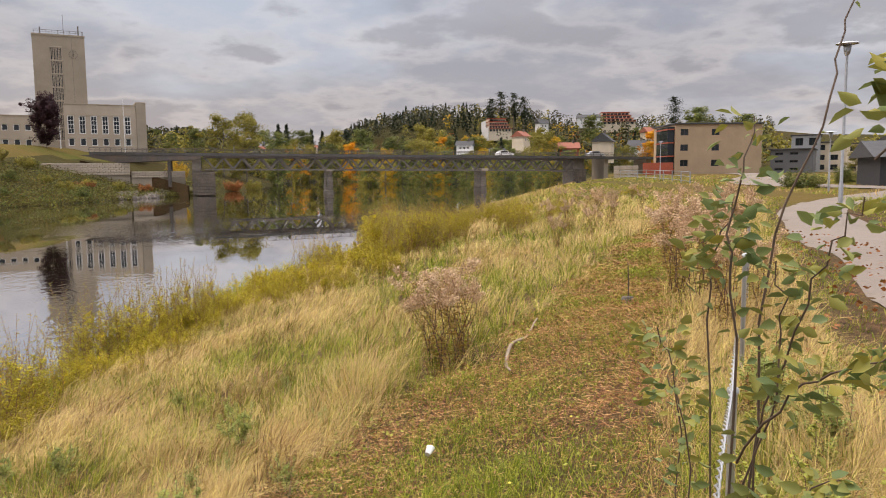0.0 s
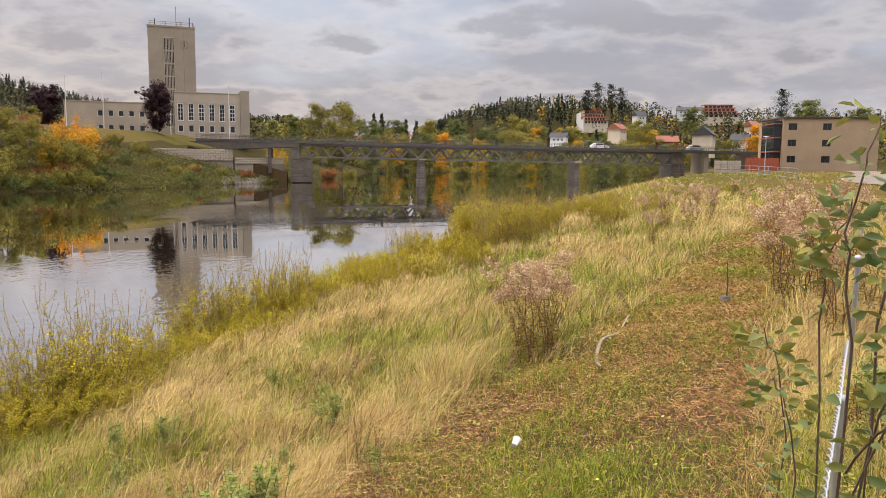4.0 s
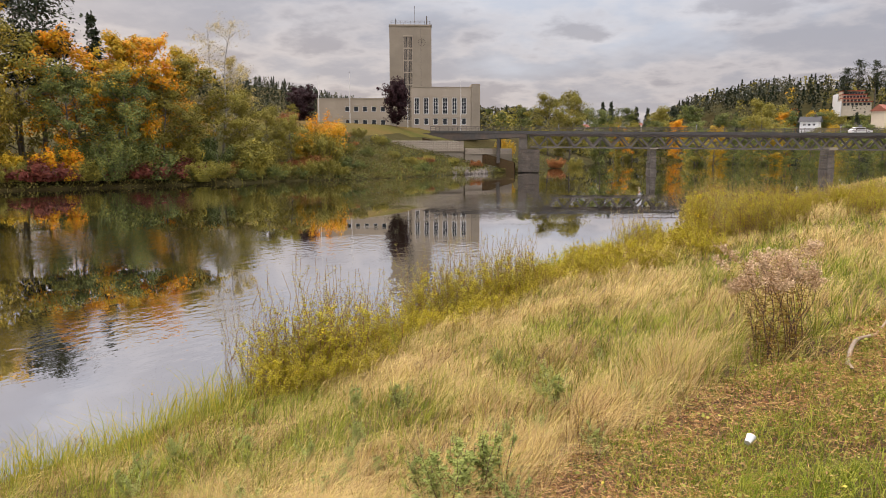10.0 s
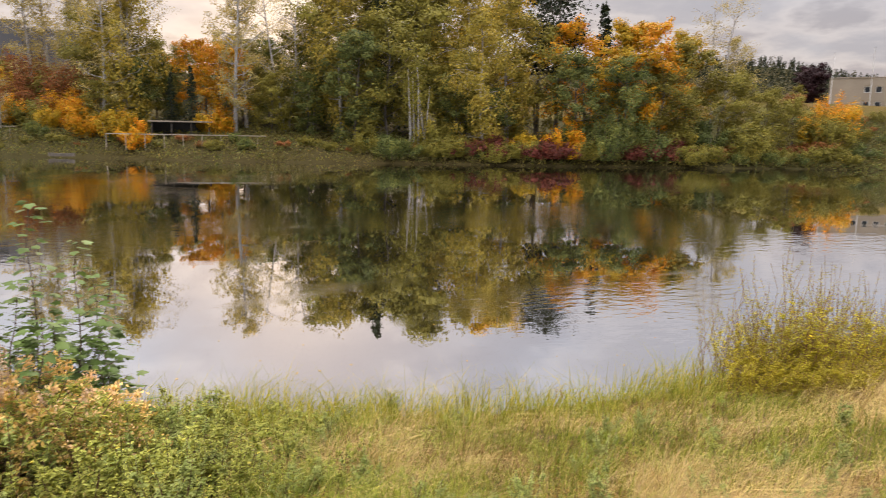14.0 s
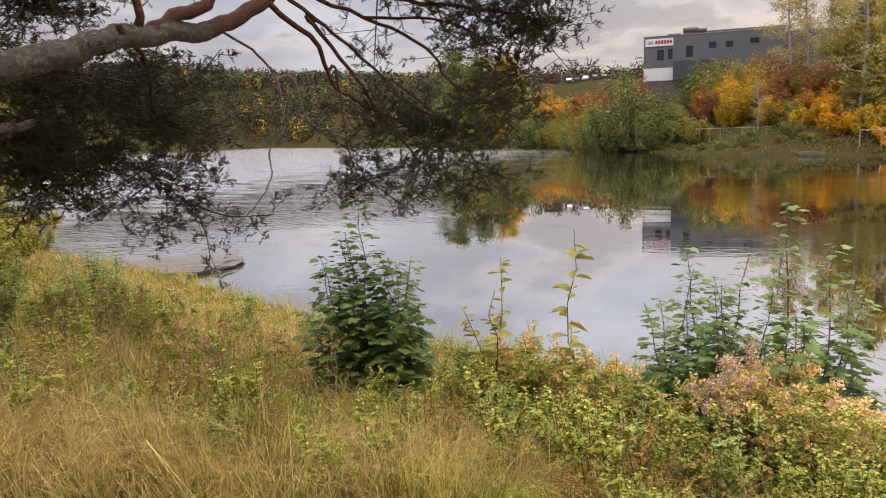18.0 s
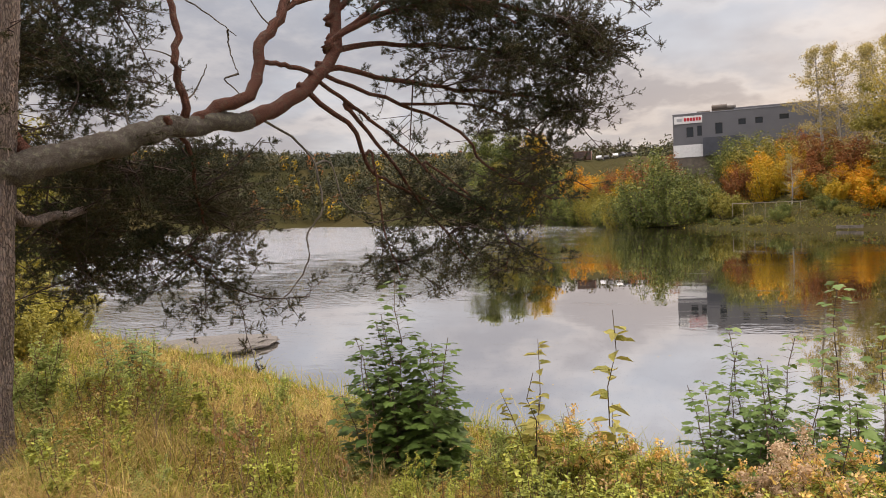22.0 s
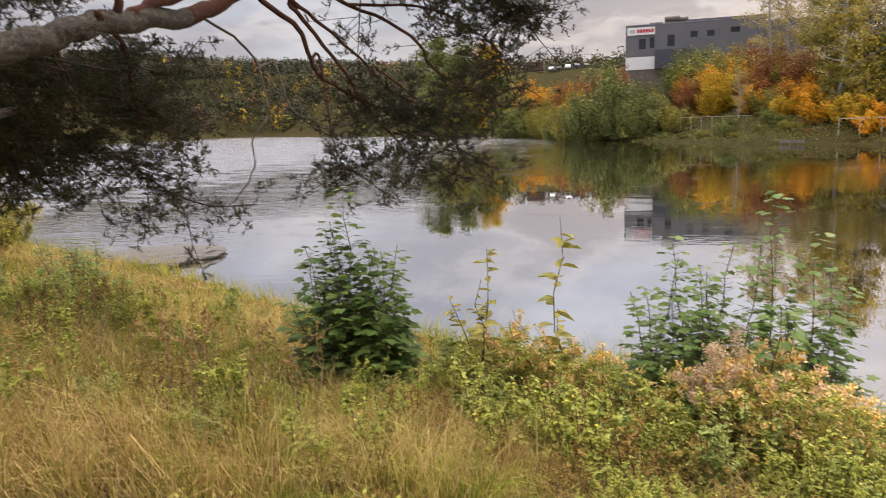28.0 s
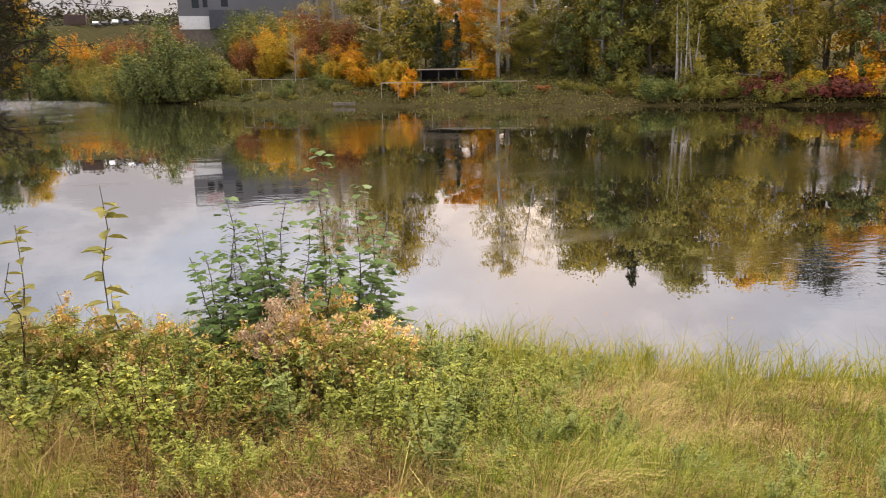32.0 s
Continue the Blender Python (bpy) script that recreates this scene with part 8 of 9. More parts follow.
# trees and gardens between the houses below the hill
rng = np.random.default_rng(59)
for k in range(44):
    plant((BROAD_GREEN, BROAD_OLIVE, BROAD_GREEN, SPRUCE, BROAD_GREEN, BROAD_OLIVE, MAPLE_YELLOW)[k % 7], -19.5 + 0.56 * k + rng.normal(0, 0.2), rng.uniform(262, 330), rng.uniform(1.25, 1.9), turn=float(rng.uniform(0, 360)))
for k in range(26):
    plant((BROAD_GREEN, SPRUCE, BROAD_OLIVE, BROAD_GREEN, SPRUCE)[k % 5], -19.5 + 0.9 * k + rng.normal(0, 0.3), rng.uniform(390, 500), rng.uniform(2.4, 3.3), turn=float(rng.uniform(0, 360)))

# modern blocks beyond the road
for yw, d, turn, w, dp, z0, z1, wall, label in ((-24.9, 170, -30, 8, 12, 3.6, 8.4, GREY_CLAD, "dark grey modern block of flats"), (-26.2, 190, -28, 6, 10, 3.6, 12.0, GALV, "white modern block of flats with balconies"), (-27.6, 200, -30, 7, 12, 3.6, 10.6, CREAM, "cream modern block of flats"), (-29.6, 230, -30, 20, 12, 3.6, 11.0, CREAM, "long white modern block of flats")):
    H = z1 - z0
    holes = [(x, x + 1.6, r * H / 3 + 0.6, r * H / 3 + H / 3 - 0.5) for x in np.arange(0.8, w - 2, 2.8) for r in range(3)]
    flat_block("block_of_flats", label, yw, d, turn, w, dp, z0, z1, wall, holes)
gabled("house", "black wooden house with white gable trim", -34.2, 64, -0.95, 6, 7, 1.9, 1.3, BLACK_WOOD, ROOF_DARK, 16, 3, group="houses by the road")
gabled("house", "white wooden house behind the black one", -34.6, 130, -0.3, 8, 8, 3.4, 2.4, WHITE, ROOF_DARK, 60, 2, group="houses by the road")


def strip(name, label, centre, width, mat, lift, category="road"):
    """A sheet of road along a line, laid on the ground."""
    line = smooth_path([(x, y, 0) for x, y in centre], 8)
    d = np.gradient(line, axis=0)
    nrm = np.stack([-d[:, 1], d[:, 0], 0 * d[:, 0]], -1)
    nrm /= np.linalg.norm(nrm, axis=1)[:, None]
    cols = 5
    u = np.linspace(-0.5, 0.5, cols)
    g = line[:, None] + nrm[:, None] * (u[None, :, None] * width)
    z = ground_z(g[..., 0], g[..., 1]) + lift + 0.03 * (1 - (2 * u[None]) ** 2)
    g[..., 2] = z
    n = len(line)
    i, j = np.meshgrid(np.arange(n - 1), np.arange(cols - 1), indexing="ij")
    q = np.stack([i * cols + j, i * cols + j + 1, (i + 1) * cols + j + 1, (i + 1) * cols + j], -1).reshape(-1, 4)
    return tagged(part(name, mesh_arrays(name, g, None, q, mat, True)), label, category, kind="structure")


strip("path", "pale asphalt footpath strewn with leaves", [(4.4, -8), (4.6, -2), (5.4, 4), (6.6, 8.5), (8.4, 12.5), (9.4, 16), (11.5, 21), (15, 28.5), (22, 38), (32, 48)], 2.3, ASPHALT, 0.012)
strip("road", "grey asphalt road beyond the lawn", [(70, 34), (48, 40), (34, 50), (30, 62), (36, 80), (50, 110), (62, 150)], 6.0, ASPHALT, 0.07)


def lamp_post(yaw, dist, top_el, label):
    g = on_ground(yaw, dist)
    H = EYE + dist * math.tan(radians(top_el)) - g.z
    o = thing("street_lamp", label, "street lamp", pose(*g), "street lamps by the path")
    b = Bag()
    b.tube(np.array([[0, 0, -0.2], [0, 0, 1.1], [0, 0, 1.15], [0, 0, H]]), [0.07, 0.07, 0.05, 0.035], 10)
    part("pole", b.mesh("pole", GALV, True), parent=o)
    head = Bag()
    head.tube(np.array([[0, 0, H - 0.10], [0, 0, H - 0.02], [0, 0, H + 0.24], [0, 0, H + 0.26]]), [0.05, 0.09, 0.13, 0.02], 12)
    part("lantern", head.mesh("lantern", GALV, True), parent=o)
    cap = Bag()
    cap.tube(np.array([[0, 0, H + 0.25], [0, 0, H + 0.29], [0, 0, H + 0.33]]), [0.34, 0.32, 0.04], 16)
    part("hood", cap.mesh("hood", GALV, True), parent=o)


lamp_post(-29.35, 27, 7.7, "slim grey street lamp with disc hood")
lamp_post(-28.6, 52, 2.2, "slim grey street lamp beside the road")
lamp_post(-17.45, 95, 1.9, "thin lamp post by the bridge end")

HEDGE = bush("hedge", "clipped rounded green hedge by the road", 27, 3.4, 7, LF_GREEN, stems=30, leaves=7000, leaf=0.22, group="hedges", spread=0.3, lift=0.0)
HEIGHTS[HEDGE] = 3.4
plant(HEDGE, -26.9, 62, 0.15, wide=1.2)
plant(BROAD_OLIVE, -30.2, 110, 1.6)
plant(BUSH_GREEN, -29.6, 74, 0.4)
plant(BROAD_GREEN, -23.2, 215, 4.0)
plant(BROAD_GREEN, -20.0, 230, 4.6)
plant(BROAD_GREEN, -12.6, 420, 4.2)
plant(PINE_FAR, -6.6, 560, 6.0)
plant(PINE_FAR, -5.6, 560, 6.1)
plant(PINE_FAR, -7.3, 565, 5.7)
plant(PINE_FAR, -4.9, 555, 5.6)
plant(PINE_FAR, -18.3, 520, 5.4)
# trees of the near bank downstream, behind the pine
for yw, d, el in ((148, 34, 9), (150.4, 26, 12), (145.6, 60, 4.5), (143.4, 80, 3.2), (150, 48, 10), (156, 36, 12), (146.4, 42, 3.0)):
    plant(BROAD_OLIVE if yw % 2 < 1 else BROAD_GREEN, yw, d, el)
for yw, d, h in ((146, 20, 1.6), (144.6, 24, 1.5), (142.6, 34, 1.4), (143.6, 44, 1.8), (147.6, 17, 1.5), (141.6, 50, 1.6), (149, 22, 2.0)):
    plant(BUSH_OLIVE, yw, d, h=h)


# ---- the grey car house and the shelter across the river ----
def car_house():
    D = 185.0
    z0 = 16.6
    a, b = polar(98.1, D, z=z0), polar(88.7, D, z=z0)
    w = (b - a).length
    turn = math.degrees(math.atan2(b.y - a.y, b.x - a.x))
    H = EYE + D * math.tan(radians(6.36)) - z0
    holes = [(3.0, 4.6, H * 0.38, H * 0.66), (5.4, 6.5, H * 0.40, H * 0.68), (9.4, 11.0, H * 0.42, H * 0.72), (14.4, 16.0, H * 0.62, H * 0.78), (18.0, 19.6, H * 0.62, H * 0.78), (23.0, 25.0, H * 0.68, H * 0.82)]
    o = flat_block("car_house", "grey clad car house with white and red sign", 98.1, D, turn, w, 24, z0, z0 + H, GREY_CLAD, holes, cols=1, roof_mat=GREY_CLAD, lip=0.06)
    part("plinth", boxes((0, -0.06, -1.4, 6.6, -0.01, 1.5)), WHITE, o)
    part("foundation", boxes((0.05, 0.05, -10, w - 0.05, 23.9, -1.52)), STONE, o)
    part("lower_hall", boxes((6.7, -1.5, -1.4, 15.5, -0.05, H * 0.33)), NAVY_CLAD, o)
    part("raised_roof", boxes((13.5, 2, H + 0.31, w + 0.2, 22, H + 0.95)), GREY_CLAD, o)
    sign = part("sign", boxes((0.35, -0.25, H * 0.76, 6.6, -0.03, H * 0.96)), WHITE, o, "white sign with plain red shapes")
    for k in range(6):
        part("bar", boxes((2.6 + k * 0.64, -0.29, H * 0.82, 2.6 + k * 0.64 + 0.5, -0.25, H * 0.91)), material("sign_red", (0.55, 0.02, 0.03), rough=0.4, bump=0), sign)
    part("mark", boxes((0.9, -0.29, H * 0.82, 2.1, -0.25, H * 0.90), bevel=0.05), GALV, sign)
    b2 = Bag()
    for x, zz, L, r in ((5.2, 0.7, 3.0, 0.35), (8.6, 1.5, 3.4, 0.75), (11.5, 1.2, 2.4, 0.7)):
        b2.tube(np.array([[x, 4, H + zz], [x + L, 4, H + zz]]), [r, r], 10)
        part("roof_fan", boxes((x, 3.4, H + 0.3, x + L, 4.6, H + zz - 0.1)), STEEL, o)
    part("ventilation_duct", b2.mesh("ventilation_duct", STEEL, True), parent=o)
    flat_block("workshop", "dark grey workshop beyond the car house", 88.5, D + 5, turn, 14, 18, z0, z0 + H * 0.96, GREY_CLAD, (), roof_mat=GREY_CLAD)
    # yard above the slope: container, parked cars as seen over the edge
    c = polar(105.4, yard_edge(105.4) + 1.5, z=0)
    gz = float(ground_z(c.x, c.y))
    k = thing("container", "rust-brown steel container at the slope's edge", "container", pose(c.x, c.y, gz, 0, 0, 96))
    part("body", boxes((0, 0, 0, 6.1, 2.4, 2.9), bevel=0.05), material("rust_paint", (0.13, 0.055, 0.035), (0.09, 0.04, 0.03), scale=1.5, stain=(0.17, 0.08, 0.05), bump=0.2), k)
    for j in range(20):
        part("rib", boxes((0.15 + j * 0.3, -0.05, 0.15, 0.28 + j * 0.3, 0.0, 2.75)), ROOF_DARK, k)
    car_body = (GALV, ROOF_DARK, WHITE, NAVY_CLAD, STEEL)
    for j, yw in enumerate((103.4, 102.9, 102.3, 101.7, 101.1)):
        c = polar(yw, yard_edge(yw) + 2.0, z=0)
        parked_car(c.x, c.y, float(ground_z(c.x, c.y)), 180 + 10 * j, car_body[j], "parked car in the yard above the slope")


def parked_car(x, y, z, turn, paint, label):
    o = thing("car", label, "car", pose(x, y, z, 0, 0, turn), "cars")
    bm = bmesh.new()
    prof = [(-2.1, 0.35), (2.1, 0.35), (2.15, 0.75), (1.1, 0.95), (0.5, 1.42), (-1.2, 1.45), (-1.95, 0.95), (-2.15, 0.8)]
    l, r = [bm.verts.new((a, -0.85, b)) for a, b in prof], [bm.verts.new((a, 0.85, b)) for a, b in prof]
    bm.faces.new(l)
    bm.faces.new(r[::-1])
    for k in range(len(prof)):
        j = (k + 1) % len(prof)
        bm.faces.new((l[k], r[k], r[j], l[j]))
    bmesh.ops.recalc_face_normals(bm, faces=bm.faces)
    part("body", bm, paint, o)
    for s in (-0.87, 0.855):
        part("side_window", boxes((-1.2, s, 0.98, 0.5, s + 0.015, 1.34)), GLASS, o)
    for a in (-1.35, 1.35):
        for s in (-0.9, 0.66):
            b = Bag()
            b.tube(np.array([[a, s, 0.32], [a, s + 0.06, 0.32], [a, s + 0.18, 0.32], [a, s + 0.24, 0.32]]), [0.2, 0.32, 0.32, 0.2], 12)
            w = part("wheel", b.mesh("wheel", ROOF_DARK), parent=o)
            rim = Bag()
            rim.tube(np.array([[a, s - 0.01, 0.32], [a, s + 0.25, 0.32]]), [0.19, 0.19], 10)
            part("rim", rim.mesh("rim", GALV), parent=w)
    return o


car_house()


def bridge_traffic():
    ang = math.degrees(math.atan2(ALONG.y, ALONG.x))
    for s, lane, paint, label in ((43.0, 5.0, WHITE, "pale car standing on the bridge"), (66.0, 2.0, GALV, "silver car near the bridge end")):
        p = P1 + ALONG * s + ACROSS * lane
        z = 8.75 - 0.0105 * (s + 27) + 0.07
        parked_car(p.x, p.y, z, ang, paint, label)


bridge_traffic()


def shelter():
    a, b = polar(81.0, 116, z=0), polar(77.0, 116, z=0)
    z0 = float(ground_z(*((a + b) / 2).xy)) + 0.1
    w = (b - a).length
    o = thing("open_shelter", "low open wooden shelter with flat roof", "shelter", pose(a.x, a.y, z0, 0, 0, math.degrees(math.atan2(b.y - a.y, b.x - a.x))))
    zt = EYE + 116 * math.tan(radians(0.36)) - z0
    part("roof", boxes((-0.4, -0.6, zt - 0.2, w + 0.4, 3.4, zt)), CONCRETE, o)
    part("back_wall", boxes((0, 2.9, 0, w, 3.05, zt - 0.21)), BLACK_WOOD, o)
    for x in (0.05, w / 3, 2 * w / 3, w - 0.2):
        part("post", boxes((x, -0.3, -0.3, x + 0.15, -0.15, zt - 0.21)), BARK, o)
    part("side_wall", boxes((0, -0.1, 0, 0.1, 2.9, zt - 0.21), (w - 0.1, -0.1, 0, w, 2.9, zt - 0.21)), BLACK_WOOD, o)
    part("bench", boxes((w * 0.3, 2.0, 0.4, w * 0.8, 2.5, 0.46)), BARK, o)
    # handrail of the path along the bank
    p, q = polar(84.0, 111, z=0), polar(73.0, 108, z=0)
    zr = 3.3
    r = thing("handrail", "grey wooden rail along the far path", "railing", pose(p.x, p.y, zr - 1, 0, 0, math.degrees(math.atan2(q.y - p.y, q.x - p.x))))
    L = (q - p).length
    part("rail", boxes((0, 0, 0.92, L, 0.12, 1.06)), CONCRETE, r)
    for k in range(9):
        part("post", boxes((k * L / 8.5, 0.02, -1.2, k * L / 8.5 + 0.1, 0.12, 0.92)), CONCRETE, r)
    p, q = polar(94.2, 134, z=0), polar(89.4, 126, z=0)
    r = thing("handrail", "pale wooden rail under the slope", "railing", pose(p.x, p.y, 3.0, 0, 0, math.degrees(math.atan2(q.y - p.y, q.x - p.x))))
    L = (q - p).length
    part("rail", boxes((0, 0, 0.94, L, 0.08, 1.04)), CONCRETE, r)
    for k in range(7):
        part("post", boxes((k * L / 6.5, 0.02, -1.2, k * L / 6.5 + 0.06, 0.08, 0.94)), CONCRETE, r)
    # riprap below the car house
    rng = np.random.default_rng(7)
    pile = thing("stone_pile", "dark blasted stones tumbling down the slope", "stones")
    for k in range(150):
        u = rng.uniform(0, 1)
        g = on_ground(95.6 - 3.4 * u + rng.normal(0, 0.35), 183 - 22 * u + rng.normal(0, 2.5))
        bm = bmesh.new()
        bmesh.ops.create_icosphere(bm, subdivisions=1, radius=rng.uniform(0.4, 1.0))
        for v in bm.verts:
            v.co *= rng.uniform(0.65, 1.2)
        o2 = part("stone", bm, STONE, pile)
        o2.location = g
    # old boat at the waterline
    g = on_ground(86.8, 111.2)
    bt = thing("rowing_boat", "small dark rowing boat drawn up on the bank", "boat", pose(g.x, g.y, 0.15, 0, 0, 70))
    bm = bmesh.new()
    st = np.linspace(-1.6, 1.6, 7)
    rows = []
    for x in st:
        hw = 0.6 * math.sqrt(max(0.03, 1 - (x / 1.75) ** 2))
        rows.append([bm.verts.new((x, y, z)) for y, z in ((-hw, 0.42 + 0.05 * x * x), (-hw * 0.6, 0.05), (hw * 0.6, 0.05), (hw, 0.42 + 0.05 * x * x), (hw * 0.85, 0.4 + 0.05 * x * x), (hw * 0.5, 0.12), (-hw * 0.5, 0.12), (-hw * 0.85, 0.4 + 0.05 * x * x))])
    for r0, r1 in zip(rows, rows[1:]):
        for k in range(8):
            j = (k + 1) % 8
            bm.faces.new((r0[k], r1[k], r1[j], r0[j]))
    part("hull", bm, BARK, bt)
    for x in (-0.6, 0.5):
        part("thwart", boxes((x - 0.12, -0.5, 0.34, x + 0.12, 0.5, 0.38)), BARK, bt)


shelter()


# ---- the fence and the sapling beside the standing place ----
WIRE = material("galvanised_wire", (0.56, 0.57, 0.58), (0.46, 0.47, 0.48), rough=0.35, metal=0.6, scale=30, bump=0)


def wire_fence():
    p0, p1 = Vector((0.09, 0.165, 0)) + polar(-21.27, 1.39, z=0), Vector((0.09, 0.165, 0)) + polar(-22.94, 3.49, z=0)
    a = (p1 - p0).normalized()
    o = thing("wire_fence", "wire mesh fence with twisted top wire", "fence")
    side = Vector((a.y, -a.x, 0))
    d0 = -0.55
    top = 1.0

    def at(d, h):
        p = p0 + a * d
        return Vector((p.x, p.y, float(ground_z(p.x, p.y)) + h))
    # chain link: zigzag wires
    b = Bag()
    pitch = 0.055
    n = int((2.2 - d0) / pitch)
    for k in range(n):
        pts = []
        for j in range(int(top / pitch) + 1):
            p = at(d0 + k * pitch + (j % 2) * pitch * 0.9, j * pitch)
            pts.append(p + side * (0.006 if (j + k) % 2 else -0.006))
        b.tube(np.array(pts), 0.0021, 3)
    part("mesh", b.mesh("mesh", WIRE), parent=o, kind="stuff")
    tw = Bag()
    for ph in (0, math.pi):
        pts = [at(d, top + 0.02) + side * 0.006 * math.cos(d * 55 + ph) + Vector((0, 0, 0.007 * math.sin(d * 55 + ph))) for d in np.arange(d0, 2.6, 0.012)]
        tw.tube(np.array(pts), 0.0035, 4)
    part("top_wire", tw.mesh("top_wire", WIRE, True), parent=o, label="twisted white top wire")
    for d, hh in ((2.12, 0.84), (5.2, 1.0), (8.3, 1.0)):
        p = at(d, -0.3)
        bb = Bag()
        bb.tube(np.array([p, p + Vector((0, 0, hh + 0.3))]), [0.019, 0.019], 10)
        post = part("post", bb.mesh("post", GALV, True), parent=o)
        cb = Bag()
        q = p + Vector((0, 0, hh + 0.3))
        cb.tube(np.array([q, q + Vector((0, 0, 0.02)), q + Vector((0, 0, 0.03))]), [0.028, 0.026, 0.002], 10)
        part("cap", cb.mesh("cap", GALV), parent=post)


wire_fence()


LF_GOAT = leaf_material("goat_willow_leaves", (0.11, 0.16, 0.055), (0.17, 0.22, 0.08), (0.09, 0.13, 0.04), (0.26, 0.22, 0.04), tr=0.4, rough=0.45, patch=3.0)


def goat_willow():
    rng = np.random.default_rng(121)
    o = thing("goat_willow", "tall sapling with large grey-green leaves by the fence", "sapling")
    leaves = Bag()

    def stem(pts, r0, per, leaf):
        line = smooth_path([polar(y, d, e) for y, e, d in pts], 4)
        line[1:-1] += rng.normal(0, 0.008, (len(line) - 2, 3))
        b = Bag()
        b.tube(line, np.linspace(r0 * 0.5, 0.0015, len(line)), 6)
        part("branch", b.mesh("branch", BARK_THIN, True), parent=o)
        per = int(per * 4.2) if leaf > 0.06 else per
        g = rng.uniform(0.25, 1.0, per)
        c = along(line, g)
        a = rng.uniform(0, 2 * np.pi, per)
        away = np.stack([np.cos(a), np.sin(a), rng.uniform(-0.3, 0.5, per)], -1)
        c = c + away * rng.uniform(0.004, 0.075, (per, 1))
        folded_leaves(leaves, rng, c, away + rand_dirs(rng, per) * 0.5, leaf * 0.52, 0.58, 0.25)
    stem([(-24.5, -30, 2.35), (-25.0, -12, 2.3), (-25.6, -3.0, 2.3), (-28.2, 4.0, 2.3), (-29.2, 9.0, 2.35), (-29.6, 13.5, 2.4), (-30.6, 19, 2.4)], 0.008, 5, 0.05)
    stem([(-23.4, -30, 2.2), (-23.4, -10, 2.15), (-23.0, -3.0, 2.15), (-23.6, 1.0, 2.15), (-24.2, 4.6, 2.2)], 0.008, 17, 0.085)
    stem([(-22.6, -30, 2.2), (-21.6, -9, 2.2), (-22.4, -3.4, 2.2), (-23.0, -0.6, 2.2)], 0.006, 16, 0.085)
    stem([(-23.8, -18, 2.2), (-27.0, -13.0, 2.0), (-30.0, -11.0, 1.9), (-33.0, -9.8, 1.85)], 0.007, 18, 0.085)
    stem([(-24.0, -20, 2.2), (-27.0, -9.0, 2.1), (-29.0, -3.4, 2.05), (-30.6, -0.4, 2.0)], 0.006, 14, 0.085)
    stem([(-23.6, -22, 2.1), (-27.0, -19.5, 1.95), (-30.0, -17.6, 1.85)], 0.005, 14, 0.085)
    stem([(-20.6, -28, 2.3), (-19.6, -14, 2.3), (-18.4, -9.6, 2.3)], 0.005, 16, 0.08)
    stem([(-21.0, -28, 2.2), (-20.4, -16, 2.1), (-19.2, -12.6, 2.1)], 0.005, 12, 0.08)
    stem([(-31.0, 2.0, 1.8), (-32.4, 5.0, 1.75), (-32.8, 8.0, 1.7)], 0.005, 9, 0.10)
    stem([(-24.2, -24, 2.2), (-25.6, -15, 2.1), (-26.4, -8, 2.1), (-25.8, -4.6, 2.1)], 0.006, 16, 0.085)
    part("foliage", leaves.mesh("foliage", LF_GOAT), parent=o)
    # rank grass and stalks round the fence foot
    b = Bag()
    for k in range(60):
        p = polar(rng.uniform(-31, -16), rng.uniform(1.7, 3.6), z=0)
        z = float(ground_z(p.x, p.y))
        h = rng.uniform(0.3, 0.75)
        ln = stem_line(rng, h, 0.5, (p.x, p.y)) + [0, 0, z]
        b.tube(ln, np.linspace(0.003, 0.0015, len(ln)), 3)
    tagged(part("dry_stalks", b.mesh("dry_stalks", DRY)), "pale dry stalks at the foot of the fence", "grass", kind="stuff")


goat_willow()


# ---- small things on the bank ----
GRAVEL = material("grey_gravel", (0.171, 0.154, 0.138), (0.077, 0.0688, 0.0605), scale=14, stain=(0.11, 0.0935, 0.077), bump=1.0)

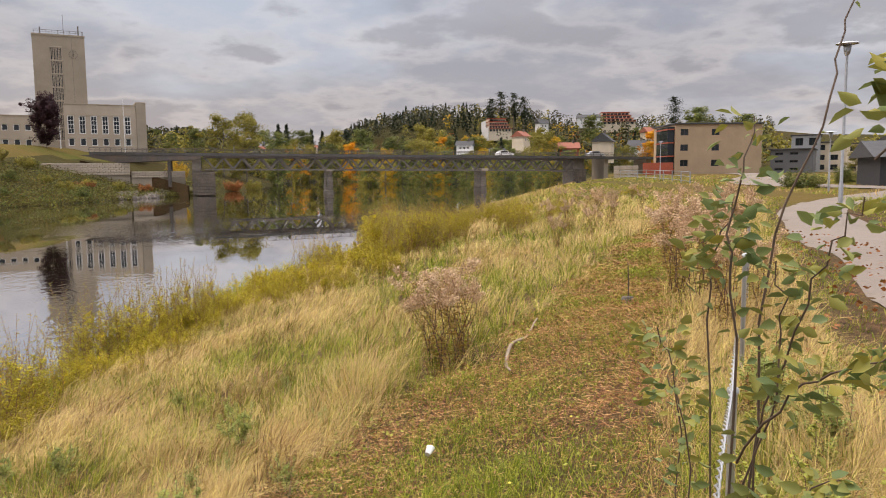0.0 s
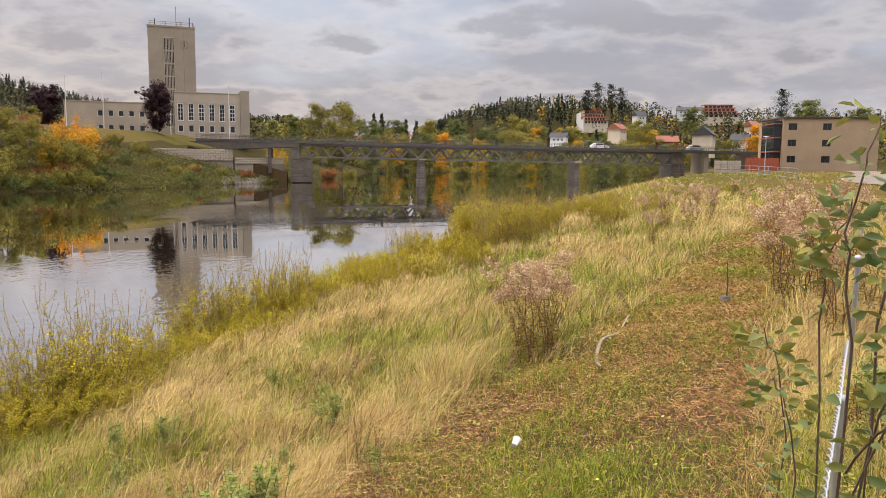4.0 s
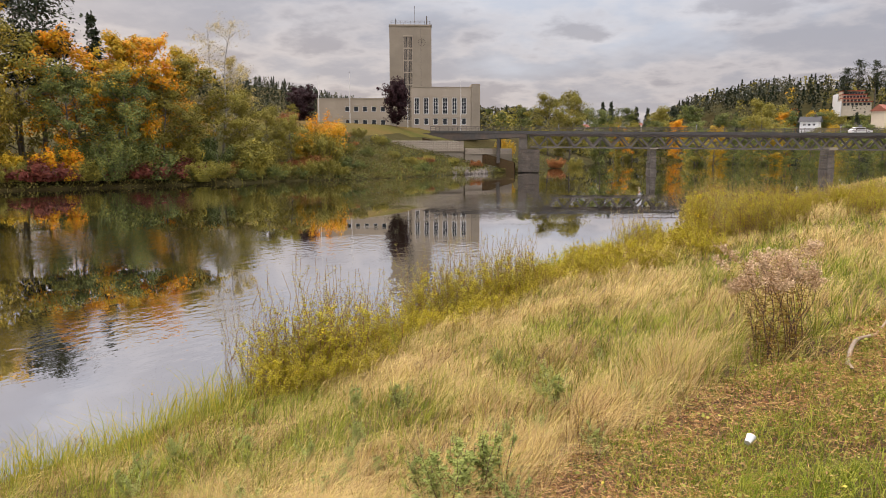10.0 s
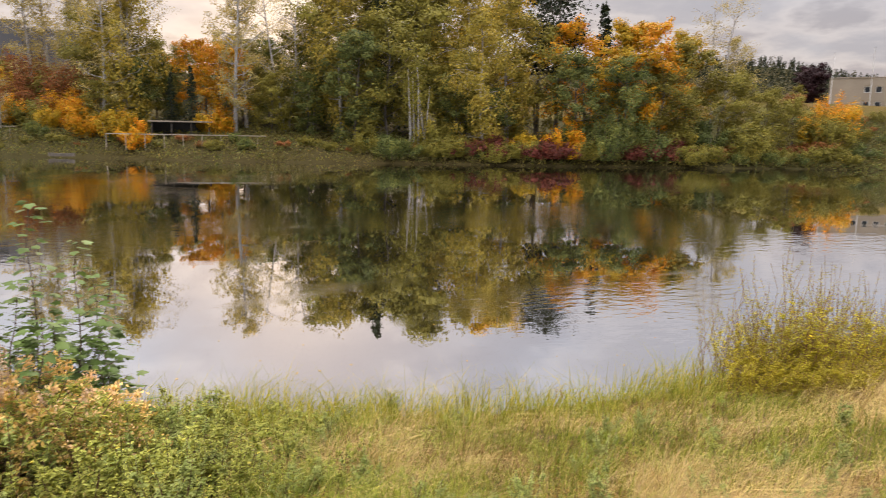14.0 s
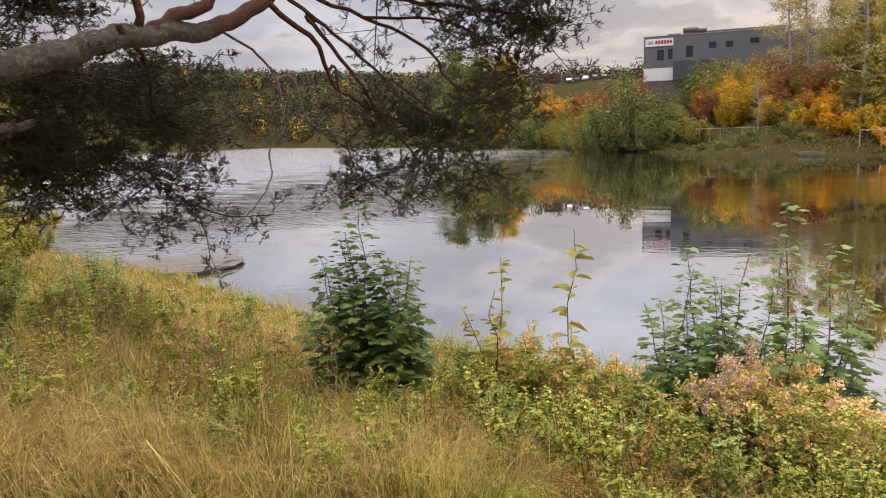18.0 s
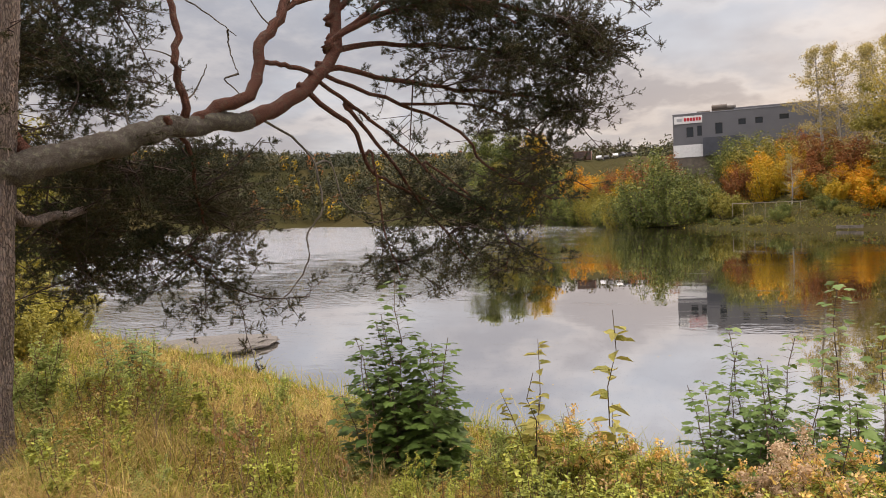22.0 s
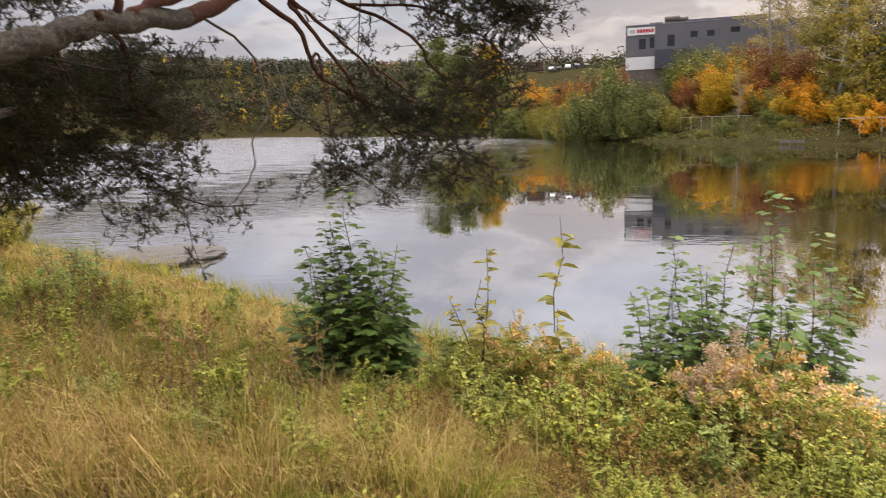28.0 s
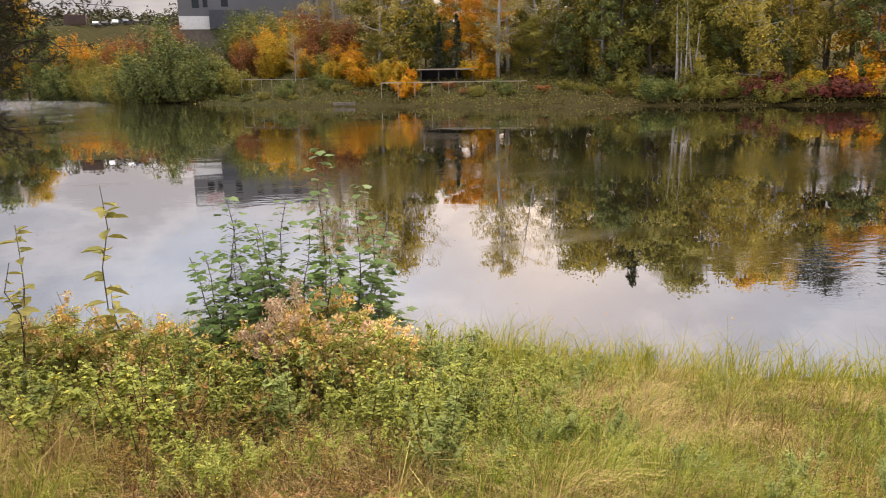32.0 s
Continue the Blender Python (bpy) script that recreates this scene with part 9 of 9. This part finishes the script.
def small_things():
    rng = np.random.default_rng(131)
    g = on_ground(-0.6, 5.93)
    o = thing("paper_cup", "crumpled white paper cup lying in the litter", "cup", pose(g.x, g.y, g.z + 0.07, 60, 12, 150) @ Matrix.Diagonal((0.95, 0.95, 0.8, 1)))
    prof = [(0.026, 0.0), (0.030, 0.03), (0.034, 0.06), (0.038, 0.085), (0.041, 0.09), (0.036, 0.088), (0.031, 0.05), (0.027, 0.012)]
    n = 14
    v = [(r * math.cos(2 * math.pi * k / n) * (1 + 0.12 * math.sin(3 * k)), r * math.sin(2 * math.pi * k / n) * 0.85, z) for r, z in prof for k in range(n)]
    q = [[i * n + k, i * n + (k + 1) % n, (i + 1) * n + (k + 1) % n, (i + 1) * n + k] for i in range(len(prof) - 1) for k in range(n)]
    part("wall", mesh_arrays("wall", v, None, q, WHITE, True), parent=o)
    disc = bmesh.new()
    bmesh.ops.create_circle(disc, cap_ends=True, segments=14, radius=0.026)
    part("base", disc, WHITE, o)
    # bleached root
    st = Bag()
    line = smooth_path([polar(-6.9, 7.8, z=2.7), polar(-6.5, 8.3, z=2.8), polar(-6.9, 8.8, z=2.9), polar(-7.7, 9.0, z=2.9), polar(-8.2, 9.4, z=2.9), polar(-8.8, 9.9, z=2.9)], 5)
    for p in line:
        p[2] = float(ground_z(p[0], p[1])) + 0.05 + 0.04 * math.sin(p[1] * 6)
    radii = np.linspace(0.027, 0.010, len(line))
    radii[:3] = (0.002, 0.013, 0.022)
    st.tube(line, radii, 8)
    tagged(part("driftwood", st.mesh("driftwood", material("bleached_wood", (0.34, 0.26, 0.18), (0.24, 0.17, 0.11), scale=14, bump=0.4), True)), "bleached crooked root lying on the bank", "driftwood")
    # cut stump with a dead shoot
    g = on_ground(-15.5, 10.6)
    s = thing("dead_shoot", "dead bare shoot on a cut stump", "sapling", pose(*g))
    b1, b2 = Bag(), Bag()
    b1.tube(np.array([[0, 0, -0.05], [0.01, 0, 0.25], [0.0, 0.02, 0.55]]), [0.012, 0.01, 0.006], 6)
    b2.tube(np.array([[0, 0, -0.05], [0, 0, 0.08], [0, 0, 0.09]]), [0.10, 0.08, 0.01], 9)
    part("shoot", b1.mesh("shoot", BARK_THIN), parent=s)
    part("stump", b2.mesh("stump", BARK), parent=s)
    # gravel bar
    for k in range(180):
        yw, d = 135.4 + rng.normal(0, 1.7), 27.6 + rng.normal(0, 0.9)
        p = polar(yw, d, z=0)
        z = max(float(ground_z(p.x, p.y)), 0.0)
        if k == 0:
            bar = thing("gravel_bar", "grey pebbles of a small gravel bar", "gravel")
            bm = bmesh.new()
            bmesh.ops.create_icosphere(bm, subdivisions=1, radius=0.14)
            for vv in bm.verts:
                vv.co.x *= rng.uniform(0.8, 1.3)
                vv.co.z *= 0.6
            hump = bmesh.new()
            bmesh.ops.create_icosphere(hump, subdivisions=4, radius=1.0)
            for vv in hump.verts:
                vv.co = Vector((vv.co.x * 3.4, vv.co.y * 1.7, vv.co.z * 0.34)) * (1 + 0.10 * noise.noise(vv.co * 5) + 0.05 * noise.noise(vv.co * 17))
            hp = part("gravel", hump, GRAVEL, bar)
            ctr = polar(135.4, 27.6, z=0)
            hp.matrix_basis = pose(ctr.x, ctr.y, 0.12, 0, 0, 150)
            peb = part("pebble", bm, GRAVEL, bar)
            me = peb.data
        else:
            peb = part("pebble", me, None, bar)
        peb.matrix_basis = at_pose(p.x, p.y, z + 0.20 * max(0.0, 1 - ((yw - 135.4) / 5.5) ** 2 - ((d - 27.6) / 2.4) ** 2), k * 47, rng.uniform(0.5, 1.3))
    # floating leaves and flecks of foam
    n = 420
    yw, d = rng.uniform(5, 138, n), 13 + 75 * rng.uniform(0, 1, n) ** 1.5
    x, y = -d * np.sin(np.radians(yw)), d * np.cos(np.radians(yw))
    sn, sf = shore_gap(x, y)
    k = np.maximum(sn, sf) < -0.6
    c = np.stack([x[k], y[k], np.full(k.sum(), 0.008)], -1)
    v, q = leaf_quads(rng, c, 0.07, 0.6, 0, dirs=rand_dirs(rng, len(c)) * [1, 1, 0.02])
    v[:, 2] = 0.008
    tagged(part("floating_leaves", mesh_arrays("floating_leaves", v, None, q, LF_YELLOW)), "fallen leaves drifting on the river", "leaves", kind="stuff")
    # fallen leaves by the path
    n = 2600
    x, y = rng.uniform(1.5, 9, n), rng.uniform(0.5, 20, n)
    keep = np.abs(x - np.interp(y, [4, 8.5, 12.5, 16, 21], [5.4, 6.6, 8.4, 9.4, 11.5])) < 2.6
    x, y = x[keep], y[keep]
    c = np.stack([x, y, ground_z(x, y) + 0.07 + rng.uniform(0, 0.03, len(x))], -1)
    v, q = leaf_quads(rng, c, 0.07, 0.75, 0, dirs=rand_dirs(rng, len(c)) * [1, 1, 0.2])
    tagged(part("fallen_leaves", mesh_arrays("fallen_leaves", v, None, q, LF_RUST)), "orange-brown fallen leaves beside the path", "leaves", kind="stuff")


small_things()
